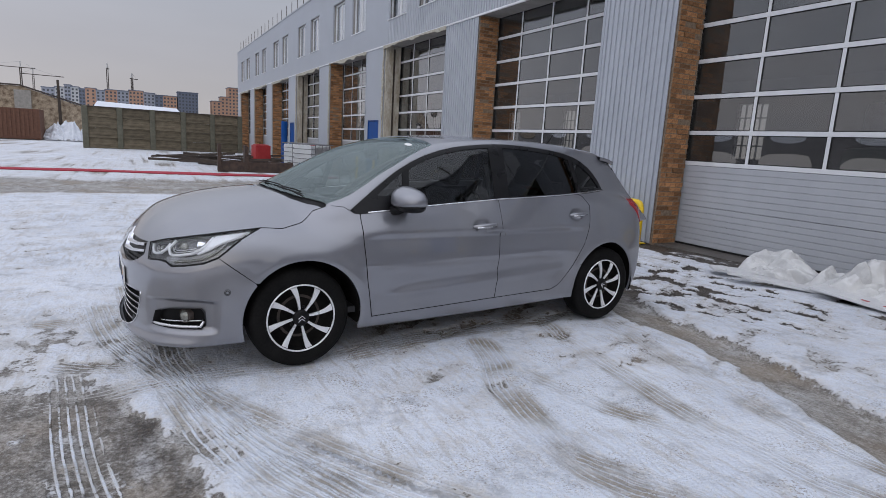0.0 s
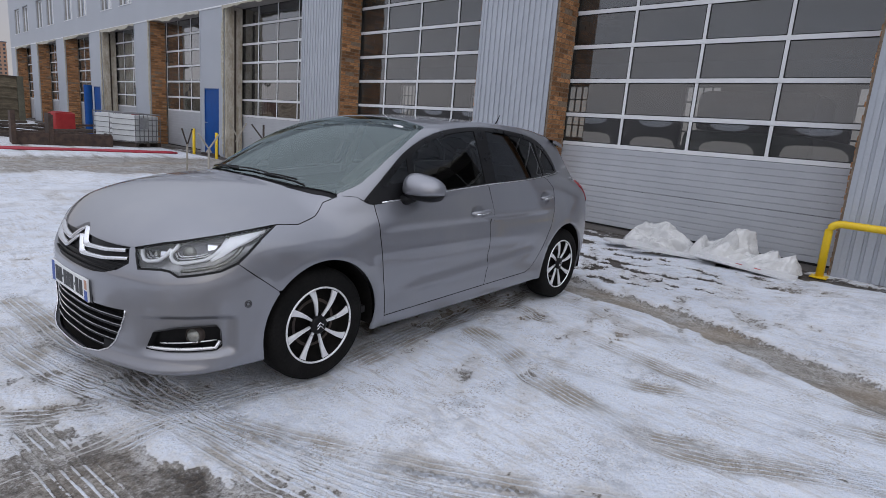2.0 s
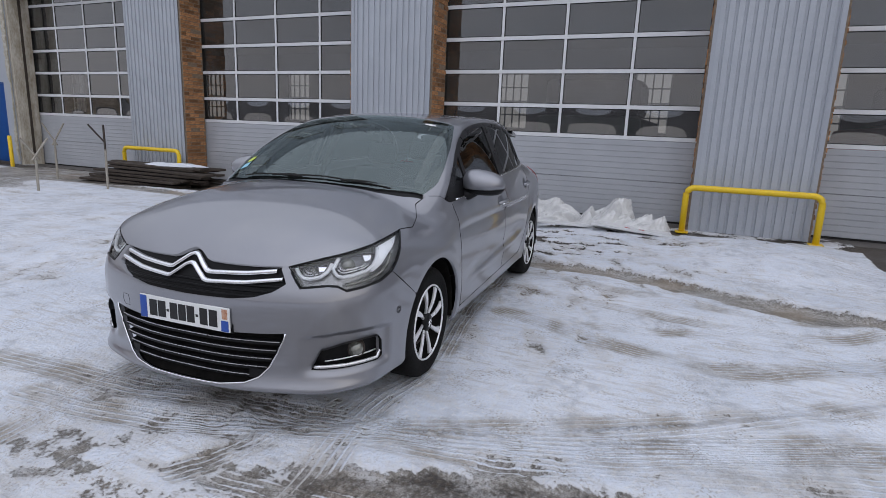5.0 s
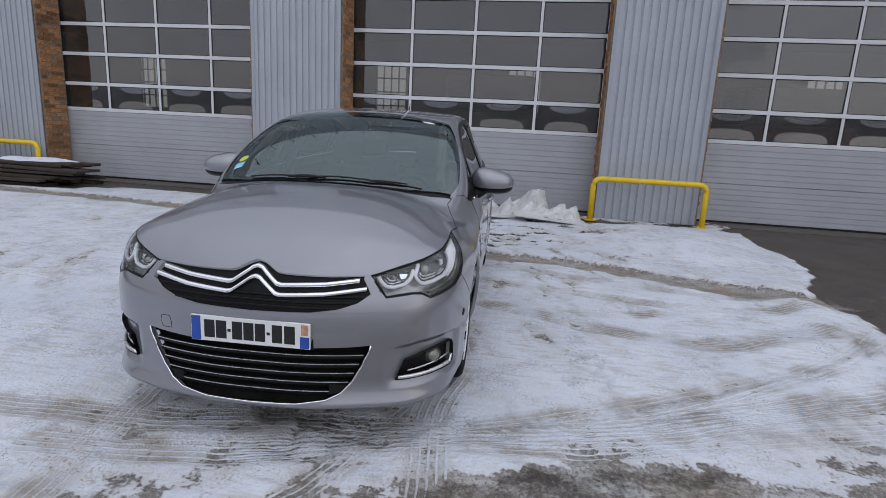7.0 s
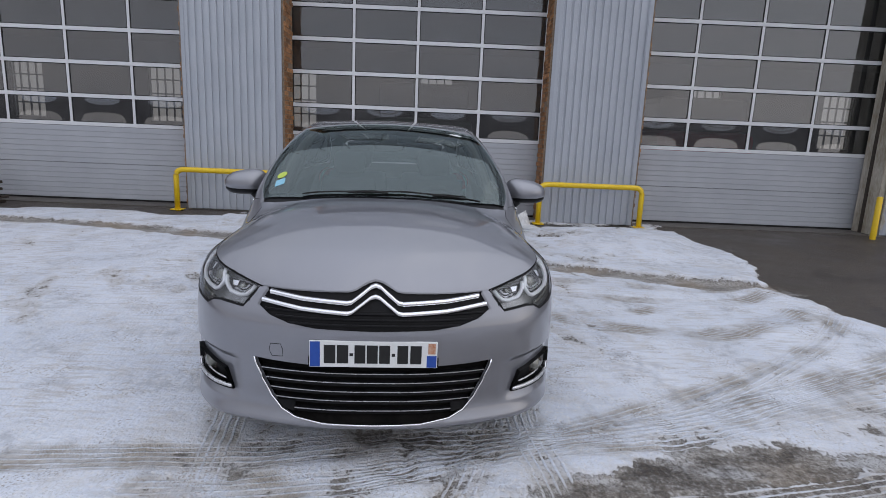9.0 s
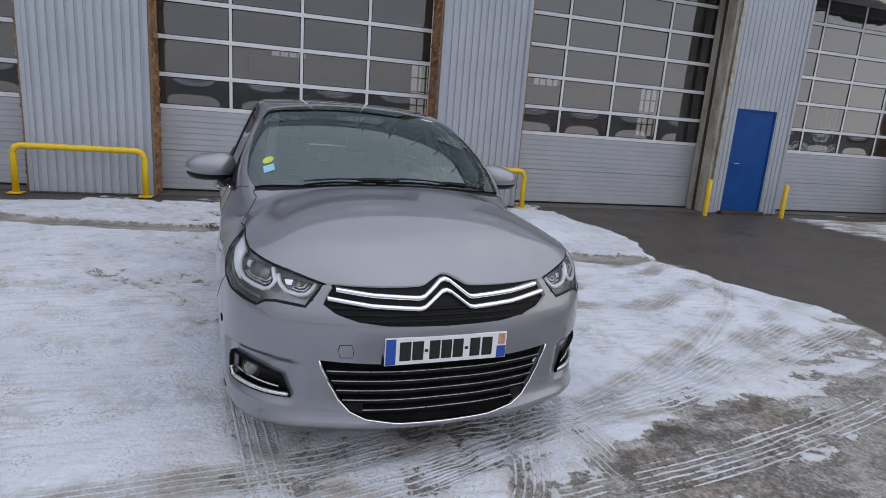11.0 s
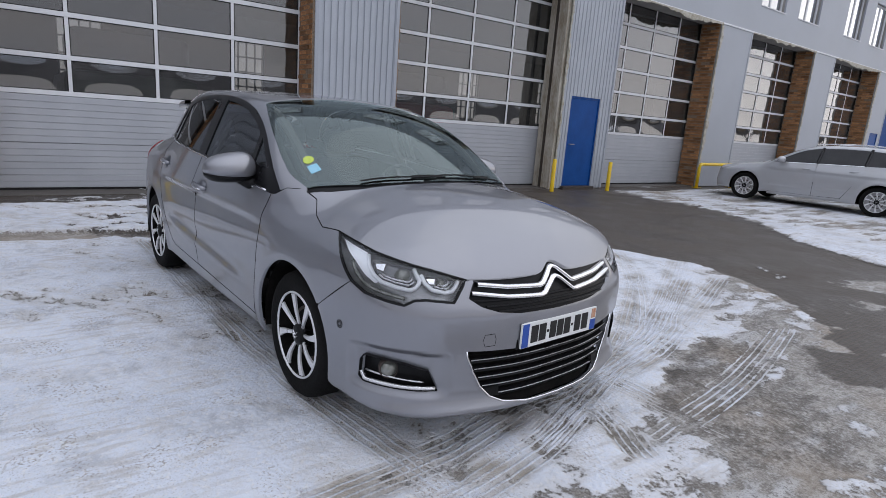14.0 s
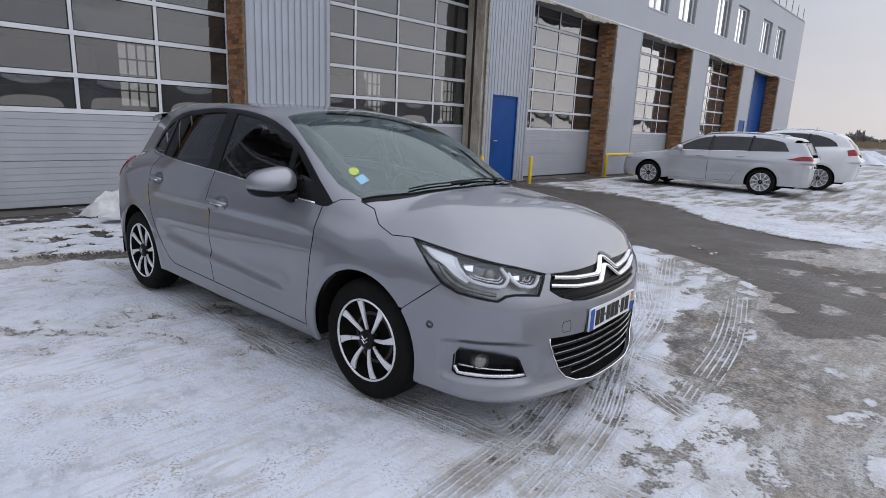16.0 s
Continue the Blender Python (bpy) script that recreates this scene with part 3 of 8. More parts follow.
    brown = tone(span(flecks, 0.46, 0.36, 0, 0.6), brown, (0.085, 0.075, 0.066))
    brown = tone(span(wide, 0.50, 0.66, 0, 0.6), brown, (0.27, 0.215, 0.155))
    pits = n.new("ShaderNodeTexVoronoi")
    pits.inputs["Scale"].default_value = 26.0
    pits.inputs["Randomness"].default_value = 0.15
    l.new(c.outputs["Object"], pits.inputs["Vector"])
    slab = tone(span(wide, 0.3, 0.7), (0.050, 0.038, 0.028), (0.088, 0.068, 0.050))
    slab = tone(span(pits.outputs["Distance"], 0.30, 0.52, 0, 0.75), slab, (0.028, 0.024, 0.021))
    slab = tone(span(flecks, 0.55, 0.64, 0, 0.5), slab, (0.17, 0.155, 0.14))
    slab = tone(span(mid_, 0.58, 0.75, 0, 0.5), slab, (0.15, 0.137, 0.122))
    bare = tone(span(math_node("ADD", ice, grain), 0.35, 0.65), slab, brown)
    col = tone(mask, bare, snow)
    l.new(col, p.inputs["Base Color"])
    gloss = span(wide, 0.3, 0.7, 0.34, 0.70)
    r = n.new("ShaderNodeMix")
    l.new(mask, r.inputs["Factor"])
    l.new(gloss, r.inputs["A"])
    r.inputs["B"].default_value = 0.72
    l.new(r.outputs["Result"], p.inputs["Roughness"])
    height = math_node("ADD", math_node("ADD", math_node("MULTIPLY", mask, 0.8), math_node("MULTIPLY", tread, 0.40)), math_node("ADD", math_node("ADD", math_node("MULTIPLY", mid_, 1.1), math_node("MULTIPLY", fine, 0.8)), math_node("MULTIPLY", grit, 0.25)))
    b = n.new("ShaderNodeBump")
    b.inputs["Strength"].default_value, b.inputs["Distance"].default_value = 0.8, 0.016
    l.new(height, b.inputs["Height"])
    l.new(b.outputs["Normal"], p.inputs["Normal"])
    return m


YARD = yard_material()


def spaced(a, b, fine_a, fine_b, step, coarse):
    """Coordinates close together between fine_a and fine_b, and widening beyond."""
    mid_ = list(np.arange(fine_a, fine_b, step))
    left, right, d = [], [], step
    v = fine_a
    while v > a:
        d = min(d * 1.12, coarse)
        v -= d
        left.append(max(v, a))
    v, d = mid_[-1], step
    while v < b:
        d = min(d * 1.12, coarse)
        v += d
        right.append(min(v, b))
    return np.array(left[::-1] + mid_ + right)


ground = sheet("ground", spaced(-1500, 1500, -1.6, 8.4, 0.026, 120), spaced(-1500, 1500, -2.2, 7.6, 0.026, 120), YARD,
               skip=lambda x, y: ramp01(np.hypot(x, y), 60, 90))
tagged(ground, "snow-covered yard with wheel ruts and wet bare asphalt patches", "ground", kind="structure")

# ---- the garage hall ----
FACE, GLASS = 7.70, 8.30
SOUTH, NORTH, TOP, LINTEL = -30.5, 50.15, 7.68, 4.52
BAY0, WIDE = 0.785, 4.25  # edge of a bay's opening, and the opening's width
BAYS = range(-4, 9)
# the openings near the car, as they stand; the rest keep the even pitch
OPENINGS = {0: (-3.47, 0.855), 1: (2.42, 6.83), 2: (8.45, 12.77), 3: (14.42, 18.77), 4: (20.48, 24.92)}


def opening(k):
    return OPENINGS.get(k, (BAY0 + 6 * k - WIDE, BAY0 + 6 * k))



def ribbed(y0, y1, z0, z1, x=FACE, pitch=0.118, deep=0.022):
    """A sheet of upright ribs between y0 and y1."""
    n = max(1, round((y1 - y0) / pitch))
    w = (y1 - y0) / n
    prof = []
    for i in range(n):
        a = y0 + i * w
        prof += [(a, 0), (a + 0.62 * w, 0), (a + 0.68 * w, deep), (a + 0.94 * w, deep)]
    prof.append((y1, 0))
    verts = [(x + d, y, z) for y, d in prof for z in (z0, z1)]
    faces = [(2 * i, 2 * i + 2, 2 * i + 3, 2 * i + 1) for i in range(len(prof) - 1)]
    return verts, faces


wall = thing("wall_front", "grey sheet-clad workshop facade with brick and concrete door reveals", "wall", kind="structure")
# the body of the wall behind the cladding: piers, a band over the doors, window band, parapet
specs = []
edges = [opening(k) for k in BAYS]
ys = [SOUTH] + [v for e in edges for v in e] + [NORTH]
wins = []
for k in BAYS:
    c = BAY0 + 6 * k - WIDE / 2
    wins += [(c - 1.95, c - 0.45), (c + 0.45, c + 1.95)]
for a, b in zip(ys[::2], ys[1::2]):
    specs.append((FACE + 0.05, a, -0.1, GLASS - 0.02, b, LINTEL))
specs.append((FACE + 0.05, SOUTH, LINTEL, GLASS - 0.02, NORTH, 5.30))
specs.append((FACE + 0.05, SOUTH, 6.78, GLASS - 0.02, NORTH, TOP - 0.03))
wy = [SOUTH] + [v for w in wins for v in w] + [NORTH]
for a, b in zip(wy[::2], wy[1::2]):
    specs.append((FACE + 0.05, a, 5.30, GLASS - 0.02, b, 6.78))
part("wall_core", boxes(*specs), BACKING, wall)
part("parapet_cap", boxes((FACE - 0.03, SOUTH - 0.03, TOP - 0.03, GLASS + 0.3, NORTH + 0.03, TOP + 0.03), bevel=0.008), CLAD_FLAT, wall)
# cladding: ribbed over the middle bays, flat sheets towards both ends
for a, b in zip(ys[::2], ys[1::2]):
    mid_y = (a + b) / 2
    if 0 < mid_y < 15:
        v, f = ribbed(a, b, 0.0, LINTEL)
        mesh_ob("cladding_sheet", v, f, CLAD, wall)
    else:
        door_here = [(d0, d1) for d0, d1 in ((-4.78, -3.78), (19.12, 20.18), (31.2, 32.2), (-22.9, -22.0)) if a < d0 and d1 < b]
        pieces = [(FACE, a, 0.0, FACE + 0.05, b, LINTEL)]
        if door_here:
            d0, d1 = door_here[0]
            if -6 < mid_y < 0:
                for p0, p1, low in ((a, d0, 0.0), (d1, b, 0.0), (d0, d1, 2.10)):
                    v, f = ribbed(p0, p1, low, LINTEL, deep=0.014)
                    mesh_ob("cladding_sheet", v, f, CLAD, wall)
                continue
            pieces = [(FACE, a, 0.0, FACE + 0.05, d0, LINTEL), (FACE, d1, 0.0, FACE + 0.05, b, LINTEL), (FACE, d0, 2.10, FACE + 0.05, d1, LINTEL)]
        part("cladding_sheet", boxes(*pieces), CLAD_FLAT, wall)
RIB_FROM, RIB_TO = -5.2, 18.5
v, f = ribbed(RIB_FROM, RIB_TO, LINTEL, 5.30)
mesh_ob("cladding_sheet", v, f, CLAD, wall)
v, f = ribbed(RIB_FROM, RIB_TO, 6.78, TOP)
mesh_ob("cladding_sheet", v, f, CLAD, wall)
inner = [w for w in wins if RIB_FROM < w[0] < RIB_TO]
gaps = [RIB_FROM] + [v_ for w in inner for v_ in w] + [RIB_TO]
for a, b in zip(gaps[::2], gaps[1::2]):
    if b > a:
        v, f = ribbed(a, b, 5.30, 6.78)
        mesh_ob("cladding_sheet", v, f, CLAD, wall)
for a0, b0 in ((SOUTH, RIB_FROM), (RIB_TO, NORTH)):
    pieces = [(FACE, a0, LINTEL, FACE + 0.05, b0, 5.30), (FACE, a0, 6.78, FACE + 0.05, b0, TOP)]
    cut = [a0] + [v_ for w in wins if a0 < w[0] and w[1] <= b0 + 0.5 for v_ in w] + [b0]
    for a, b in zip(cut[::2], cut[1::2]):
        if b > a:
            pieces.append((FACE, a, 5.30, FACE + 0.05, b, 6.78))
    part("cladding_sheet", boxes(*pieces), CLAD_FLAT, wall)
part("drip_flashing", boxes((FACE - 0.025, SOUTH, LINTEL - 0.03, FACE + 0.02, NORTH, LINTEL + 0.012)), FRAME_WHITE, wall)
for k in BAYS:
    y1 = opening(k)[1]
    for y in opening(k):
        s = 1 if y == y1 else -1
        part("corner_trim", boxes((FACE - 0.012, min(y, y + s * 0.06), 0.0, FACE + 0.0, max(y, y + s * 0.06), LINTEL)), CLAD_FLAT, wall)
# rods along the roof's edge
rod = boxes((FACE + 0.02, -0.012, TOP, FACE + 0.044, 0.012, TOP + 0.62))
first = part("roof_rod", rod, DARK_STEEL, wall)
for i in range(1, 67):
    r_ = first.copy()
    scene.collection.objects.link(r_)
    r_.location = (0, SOUTH + 0.2 + i * 1.2, 0)
first.location = (0, SOUTH + 0.2, 0)

# the rest of the hall: ends, back, floor, roof
wall_ends = thing("wall_back", "plain inner walls of the workshop hall", "wall", kind="structure")
part("end_wall", boxes((FACE, SOUTH - 0.25, -0.1, 32, SOUTH - 0.002, TOP)), CLAD_FLAT, wall_ends)
part("end_wall", boxes((FACE, NORTH + 0.002, -0.1, 32, NORTH + 0.25, TOP)), CLAD_FLAT, wall_ends)
back = [(24, SOUTH, -0.1, 24.3, NORTH, 1.5), (24, SOUTH, 3.9, 24.3, NORTH, TOP)]
open_y = []
for k in BAYS:
    c = BAY0 + 6 * k - WIDE / 2
    open_y += [c - 0.9, c + 0.5]
cut = [SOUTH] + open_y + [NORTH]
back += [(24, a, 1.5, 24.3, b, 3.9) for a, b in zip(cut[::2], cut[1::2])]
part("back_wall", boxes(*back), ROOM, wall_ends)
for a, b in zip(open_y[::2], open_y[1::2]):
    bars = [(24.1, a + (b - a) * i / 4 - 0.03, 1.5, 24.16, a + (b - a) * i / 4 + 0.03, 3.9) for i in range(5)]
    bars += [(24.1, a, 1.5 + 0.6 * i - 0.03, 24.16, b, 1.5 + 0.6 * i + 0.03) for i in range(5)]
    part("back_window_bars", boxes(*bars), FRAME_WHITE, wall_ends)
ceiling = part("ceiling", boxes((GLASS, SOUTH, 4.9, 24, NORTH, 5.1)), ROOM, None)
tagged(ceiling, "dim workshop ceiling seen through the glazed doors", "ceiling", kind="structure")
roof = part("roof", boxes((GLASS - 0.02, SOUTH, TOP - 0.5, 32, NORTH, TOP - 0.3)), CONCRETE, None)
tagged(roof, "flat workshop roof behind the parapet", "roof", kind="structure")
floor = part("floor", boxes((FACE + 0.1, SOUTH, -0.2, 24, NORTH, -0.008)), WET_FLOOR, None)
tagged(floor, "dark wet concrete workshop floor", "floor", kind="structure")

# ---- brick and concrete reveals ----
CONCRETE_JAMBS = {(3, 1), (5, 1), (0, -1)}


def brick_mesh(w):
    bm = boxes((-w / 2, -0.012, 0.004, w / 2, 0.012, 0.066), bevel=0.004)
    me = bpy.data.meshes.new("brick")
    bm.to_mesh(me)
    bm.free()
    me.materials.append(BRICK)
    return me


BRICKS = [brick_mesh(0.238), brick_mesh(0.113)]


def reveal(k, side):
    """The lining of a bay's opening: side 1 at its north end, -1 at its south end."""
    y = opening(k)[1] if side == 1 else opening(k)[0]
    jamb = thing("jamb", "orange-brown brick door reveal with pale mortar joints", "door jamb", "reveals of the bays", "structure")
    if (k, side) in CONCRETE_JAMBS:
        tagged(jamb, "rough grey concrete door reveal")
        bm = boxes((FACE + 0.03, y - 0.09, -0.05, FACE + 0.30, y + 0.09, LINTEL), (FACE + 0.34, y - 0.07, -0.05, GLASS - 0.03, y + 0.07, LINTEL), bevel=0.015)
        part("concrete_lining", bm, OLD_CONCRETE, jamb)
        part("timber_batten", boxes((FACE + 0.29, y - side * 0.115, -0.02, FACE + 0.345, y - side * 0.06, LINTEL - 0.1)), TIMBER, jamb)
        return
    part("mortar_bed", boxes((FACE + 0.02, y - 0.03, -0.05, GLASS - 0.03, y + 0.03, LINTEL)), MORTAR, jamb)
    rnd = random.Random(k * 7 + side)
    singles = (k, side) in ((1, 1), (1, -1), (2, 1), (-1, -1))
    verts, faces = [], []
    for row in range(58):
        z = 0.0 + row * 0.0775
        x = FACE + 0.03 + (0 if row % 2 else -0.125)
        while x < GLASS - 0.04:
            x0, x1 = max(x, FACE + 0.028), min(x + 0.238, GLASS - 0.04)
            if x1 - x0 > 0.05:
                which = 0 if x1 - x0 > 0.17 else 1
                w = 0.238 if which == 0 else 0.113
                c = (x0 + x1) / 2
                out = y - side * (0.03 + rnd.uniform(-0.013, 0.008))
                if singles:
                    b = new("brick", BRICKS[which])
                    b.parent = jamb
                    b.location = (c, out, z)
                    b.scale = ((x1 - x0) / w, 1, 1)
                else:
                    n0 = len(verts)
                    verts += [(xx, out + dy, zz) for xx in (x0, x1) for dy in (-0.012, 0.012) for zz in (z + 0.004, z + 0.066)]
                    faces += [tuple(n0 + q for q in fc) for fc in ((0, 1, 3, 2), (4, 6, 7, 5), (0, 4, 5, 1), (2, 3, 7, 6), (1, 5, 7, 3), (0, 2, 6, 4))]
            x += 0.25
    if verts:
        tagged(mesh_ob("brick_courses", verts, faces, BRICK_FAR, jamb), kind="stuff")


# ---- ragged foam left along the edges of the openings ----
FOAM = surf("weathered_foam", (0.30, 0.27, 0.20), (0.52, 0.50, 0.44), 14, 0.9, 0, 0.6, 60)


def ragged_edge(a, b, out, seed, parent):
    """A strip of uneven width along a line on the facade, from a to b, spreading towards out."""
    rnd = random.Random(seed)
    a, b, out = Vector(a), Vector(b), Vector(out)
    n = max(6, int((b - a).length / 0.07))
    verts, faces = [], []
    wide = 0.05
    for i in range(n + 1):
        wide = min(0.13, max(0.008, wide + rnd.uniform(-0.03, 0.03)))
        thick_ = rnd.uniform(0.012, 0.035)
        p = a.lerp(b, i / n)
        for q in (p - out * 0.02, p + out * wide):
            verts += [(q.x - thick_, q.y, q.z), (q.x + 0.004, q.y, q.z)]
        if i:
            k = 4 * i
            for u_, v_ in ((0, 2), (2, 3), (3, 1), (1, 0)):
                faces.append((k - 4 + u_, k - 4 + v_, k + v_, k + u_))
    return mesh_ob("foam_edge", verts, faces, FOAM, parent)


for k in BAYS:
    if 1 <= k <= 2:
        continue
    y0, y1 = opening(k)
    x_ = FACE - 0.014
    ragged_edge((x_, y0, LINTEL - 0.03), (x_, y1, LINTEL - 0.03), (0, 0, -1), 100 + k, wall)
    edge_y = y1 if k >= 3 else y0
    ragged_edge((x_, edge_y, 0.1), (x_, edge_y, LINTEL), (0, 1 if k >= 3 else -1, 0), 200 + k, wall)

# ---- sectional doors ----
RAILS = [1.33, 1.815, 2.378, 2.93, 3.48, 4.035, 4.60]


def sectional_door():
    """A glazed sectional door centred on y = 0, outer face at x = 0."""
    d = thing("sectional_door", "pale grey sectional workshop door with four columns of acrylic panes", "garage door", "doors of the bays")
    hw = 2.24
    # lower solid sections with pressed horizontal grooves
    for z0, z1 in ((0.02, 0.645), (0.647, 1.295)):
        prof, z = [], z0
        n = 7
        h = (z1 - z0) / n
        for i in range(n):
            prof += [(z0 + i * h + 0.003, 0.008), (z0 + i * h + 0.008, 0.0), (z0 + (i + 1) * h - 0.004, 0.0), (z0 + (i + 1) * h, 0.008)]
        verts = [(x, y, z) for z, x in prof for y in (-hw, hw)]
        faces = [(2 * i, 2 * i + 1, 2 * i + 3, 2 * i + 2) for i in range(len(prof) - 1)]
        n0 = len(verts)
        verts += [(0.05, -hw, z0), (0.05, hw, z0), (0.05, hw, z1), (0.05, -hw, z1)]
        faces.append((n0, n0 + 3, n0 + 2, n0 + 1))
        mesh_ob("solid_section", verts, faces, DOOR_WHITE, d)
    for a, b in zip(RAILS, RAILS[1:]):
        fr = [(0.0, -hw, a - 0.030, 0.045, hw, a + 0.034)]
        for i in range(5):
            y = -hw + 0.03 + i * (2 * hw - 0.06) / 4
            fr.append((0.004, y - 0.024, a + 0.034, 0.041, y + 0.024, b - 0.030))
        part("glazed_section_frame", boxes(*fr, bevel=0.005), FRAME_WHITE, d)
        for i in range(4):
            y0 = -hw + 0.03 + i * (2 * hw - 0.06) / 4 + 0.024
            y1 = -hw + 0.03 + (i + 1) * (2 * hw - 0.06) / 4 - 0.024
            n_ = 9
            verts, faces = [], []
            for q in range(n_ + 1):
                for r_ in range(n_ + 1):
                    t0, t1 = 2 * q / n_ - 1, 2 * r_ / n_ - 1
                    puff = 0.0045 * (1 - t0 * t0) * (1 - t1 * t1)
                    verts.append((0.020 + puff, y0 - 0.004 + (y1 - y0 + 0.008) * q / n_, a + 0.030 + (b - a - 0.056) * r_ / n_))
            for q in range(n_):
                for r_ in range(n_):
                    c_ = q * (n_ + 1) + r_
                    faces.append((c_, c_ + 1, c_ + n_ + 2, c_ + n_ + 1))
            mesh_ob("pane", verts, faces, WINDOW, d, smooth=True)
            part("gasket", boxes((0.010, y0, a + 0.034, 0.019, y0 + 0.012, b - 0.03), (0.010, y1 - 0.012, a + 0.034, 0.019, y1, b - 0.03), (0.010, y0 + 0.012, a + 0.034, 0.019, y1 - 0.012, a + 0.046), (0.010, y0 + 0.012, b - 0.042, 0.019, y1 - 0.012, b - 0.03)), RUBBER, d)
    part("bottom_seal", boxes((0.005, -hw, -0.01, 0.04, hw, 0.02)), RUBBER, d)
    return d


RUBBER = surf("black_rubber", (0.012, 0.012, 0.012), (0.03, 0.03, 0.03), 8, 0.75)
dull(RUBBER, 0.2)
for k in BAYS:
    for side in (1, -1):
        reveal(k, side)
DOOR_SHIFT = {0: 0.05, 1: -0.015, 2: 0.045}
master = None
for k in BAYS:
    c = BAY0 + 6 * k - WIDE / 2 + DOOR_SHIFT.get(k, 0.0)
    if k == -4:
        gate = thing("sliding_gate", "dark blue steel gate standing half open in its bay", "gate")
        part("gate_leaf", boxes((GLASS, c - 2.2, 0.02, GLASS + 0.06, c + 0.9, 4.6), bevel=0.01), BLUE_DOOR, gate)
        for z in (0.6, 2.2, 3.9):
            part("gate_rail", boxes((GLASS - 0.03, c - 2.2, z, GLASS, c + 0.9, z + 0.08)), BLUE_DOOR, gate)
        continue
    if master is None:
        master = sectional_door()
        master.matrix_world = pose(GLASS, c, 0)
    else:
        copy_thing(master, pose(GLASS, c, 0))

# ---- upper windows ----
PANE_UP, _a, _b2, _c2 = pane_glass("window_glass", (0.55, 0.58, 0.60), 0.5, 0.0, 1.55, 8)
upper = None
for i, (a, b) in enumerate(wins):
    c = (a + b) / 2
    if upper is None:
        upper = thing("window", "white two-leaf window without curtains on the upper storey", "window", "upper windows", "structure")
        part("window_frame", boxes((0, -0.75, 0, 0.06, -0.69, 1.48), (0, 0.69, 0, 0.06, 0.75, 1.48), (0, -0.69, 0, 0.06, 0.69, 0.06), (0, -0.69, 1.42, 0.06, 0.69, 1.48), (0, -0.04, 0.06, 0.06, 0.04, 1.42), bevel=0.006), FRAME_WHITE, upper)
        part("pane", boxes((0.025, -0.69, 0.06, 0.03, -0.04, 1.42)), PANE_UP, upper)
        part("pane", boxes((0.025, 0.04, 0.06, 0.03, 0.69, 1.42)), PANE_UP, upper)
        part("window_sill", boxes((-0.145, -0.76, -0.03, 0.0, 0.76, -0.005)), FRAME_WHITE, upper)
        upper.matrix_world = pose(FACE + 0.12, c, 5.30)
    else:
        copy_thing(upper, pose(FACE + 0.12, c, 5.30))

# ---- blue service doors ----
for i, (y0, y1) in enumerate(((-4.78, -3.78), (19.12, 20.18), (31.2, 32.2), (-22.9, -22.0))):
    d = thing("service_door", "plain blue steel service door, closed", "door", "blue service doors")
    part("door_leaf", boxes((FACE + 0.03, y0 + 0.03, 0.05, FACE + 0.048, y1 - 0.03, 2.06), bevel=0.004), BLUE_DOOR, d)
    part("door_frame", boxes((FACE + 0.012, y0, 0.0, FACE + 0.046, y0 + 0.03, 2.10), (FACE + 0.012, y1 - 0.03, 0.0, FACE + 0.046, y1, 2.10), (FACE + 0.012, y0 + 0.03, 2.062, FACE + 0.046, y1 - 0.03, 2.10)), BLUE_DOOR, d)
    part("threshold", boxes((FACE - 0.1, y0 - 0.05, -0.05, FACE + 0.045, y1 + 0.05, 0.045), bevel=0.01), DARK_STEEL, d)
    bm = tube(bmesh.new(), [(FACE + 0.03, y1 - 0.12, 1.02), (FACE - 0.02, y1 - 0.12, 1.02), (FACE - 0.02, y1 - 0.25, 1.02)], 0.010)
    part("handle", bm, STEEL, d, "steel lever handle")

# ---- yellow guard rails and bollards ----
def guard_rail(y0, y1, x=7.50, top=0.66):
    g = thing("guard_rail", "bright yellow bent-tube guard rail bolted to the ground before the pier", "guard rail", "yellow guard rails")
    pts = [(x, y0, -0.03)] + bend((x, y0, 0), (x, y0, top), (x, y1, top), 0.13) + bend((x, y0, top), (x, y1, top), (x, y1, 0), 0.13) + [(x, y1, -0.03)]
    part("rail_tube", tube(bmesh.new(), pts, 0.044, 14), YELLOW, g, smooth=True)
    for y in (y0, y1):
        part("base_plate", boxes((x - 0.09, y - 0.09, -0.01, x + 0.09, y + 0.09, 0.008), bevel=0.003), YELLOW, g)
    return g


guard_rail(0.79, 2.50)
guard_rail(6.90, 8.55)
guard_rail(12.75, 14.48)
guard_rail(-10.95, -9.09, 7.42)
for x, y, h in ((7.38, -3.13, 0.69), (7.34, -5.02, 0.66), (7.30, 20.07, 0.80), (7.30, 18.42, 0.76)):
    b = thing("bollard", "short yellow steel post beside the blue door", "bollard", "yellow bollards")
    bm = lathe([(0.001, h), (0.035, h), (0.045, h - 0.012), (0.046, 0.0), (0.046, -0.05)], 16)
    part("post", bm, YELLOW, b, smooth=True)
    b.matrix_world = pose(x, y, 0)

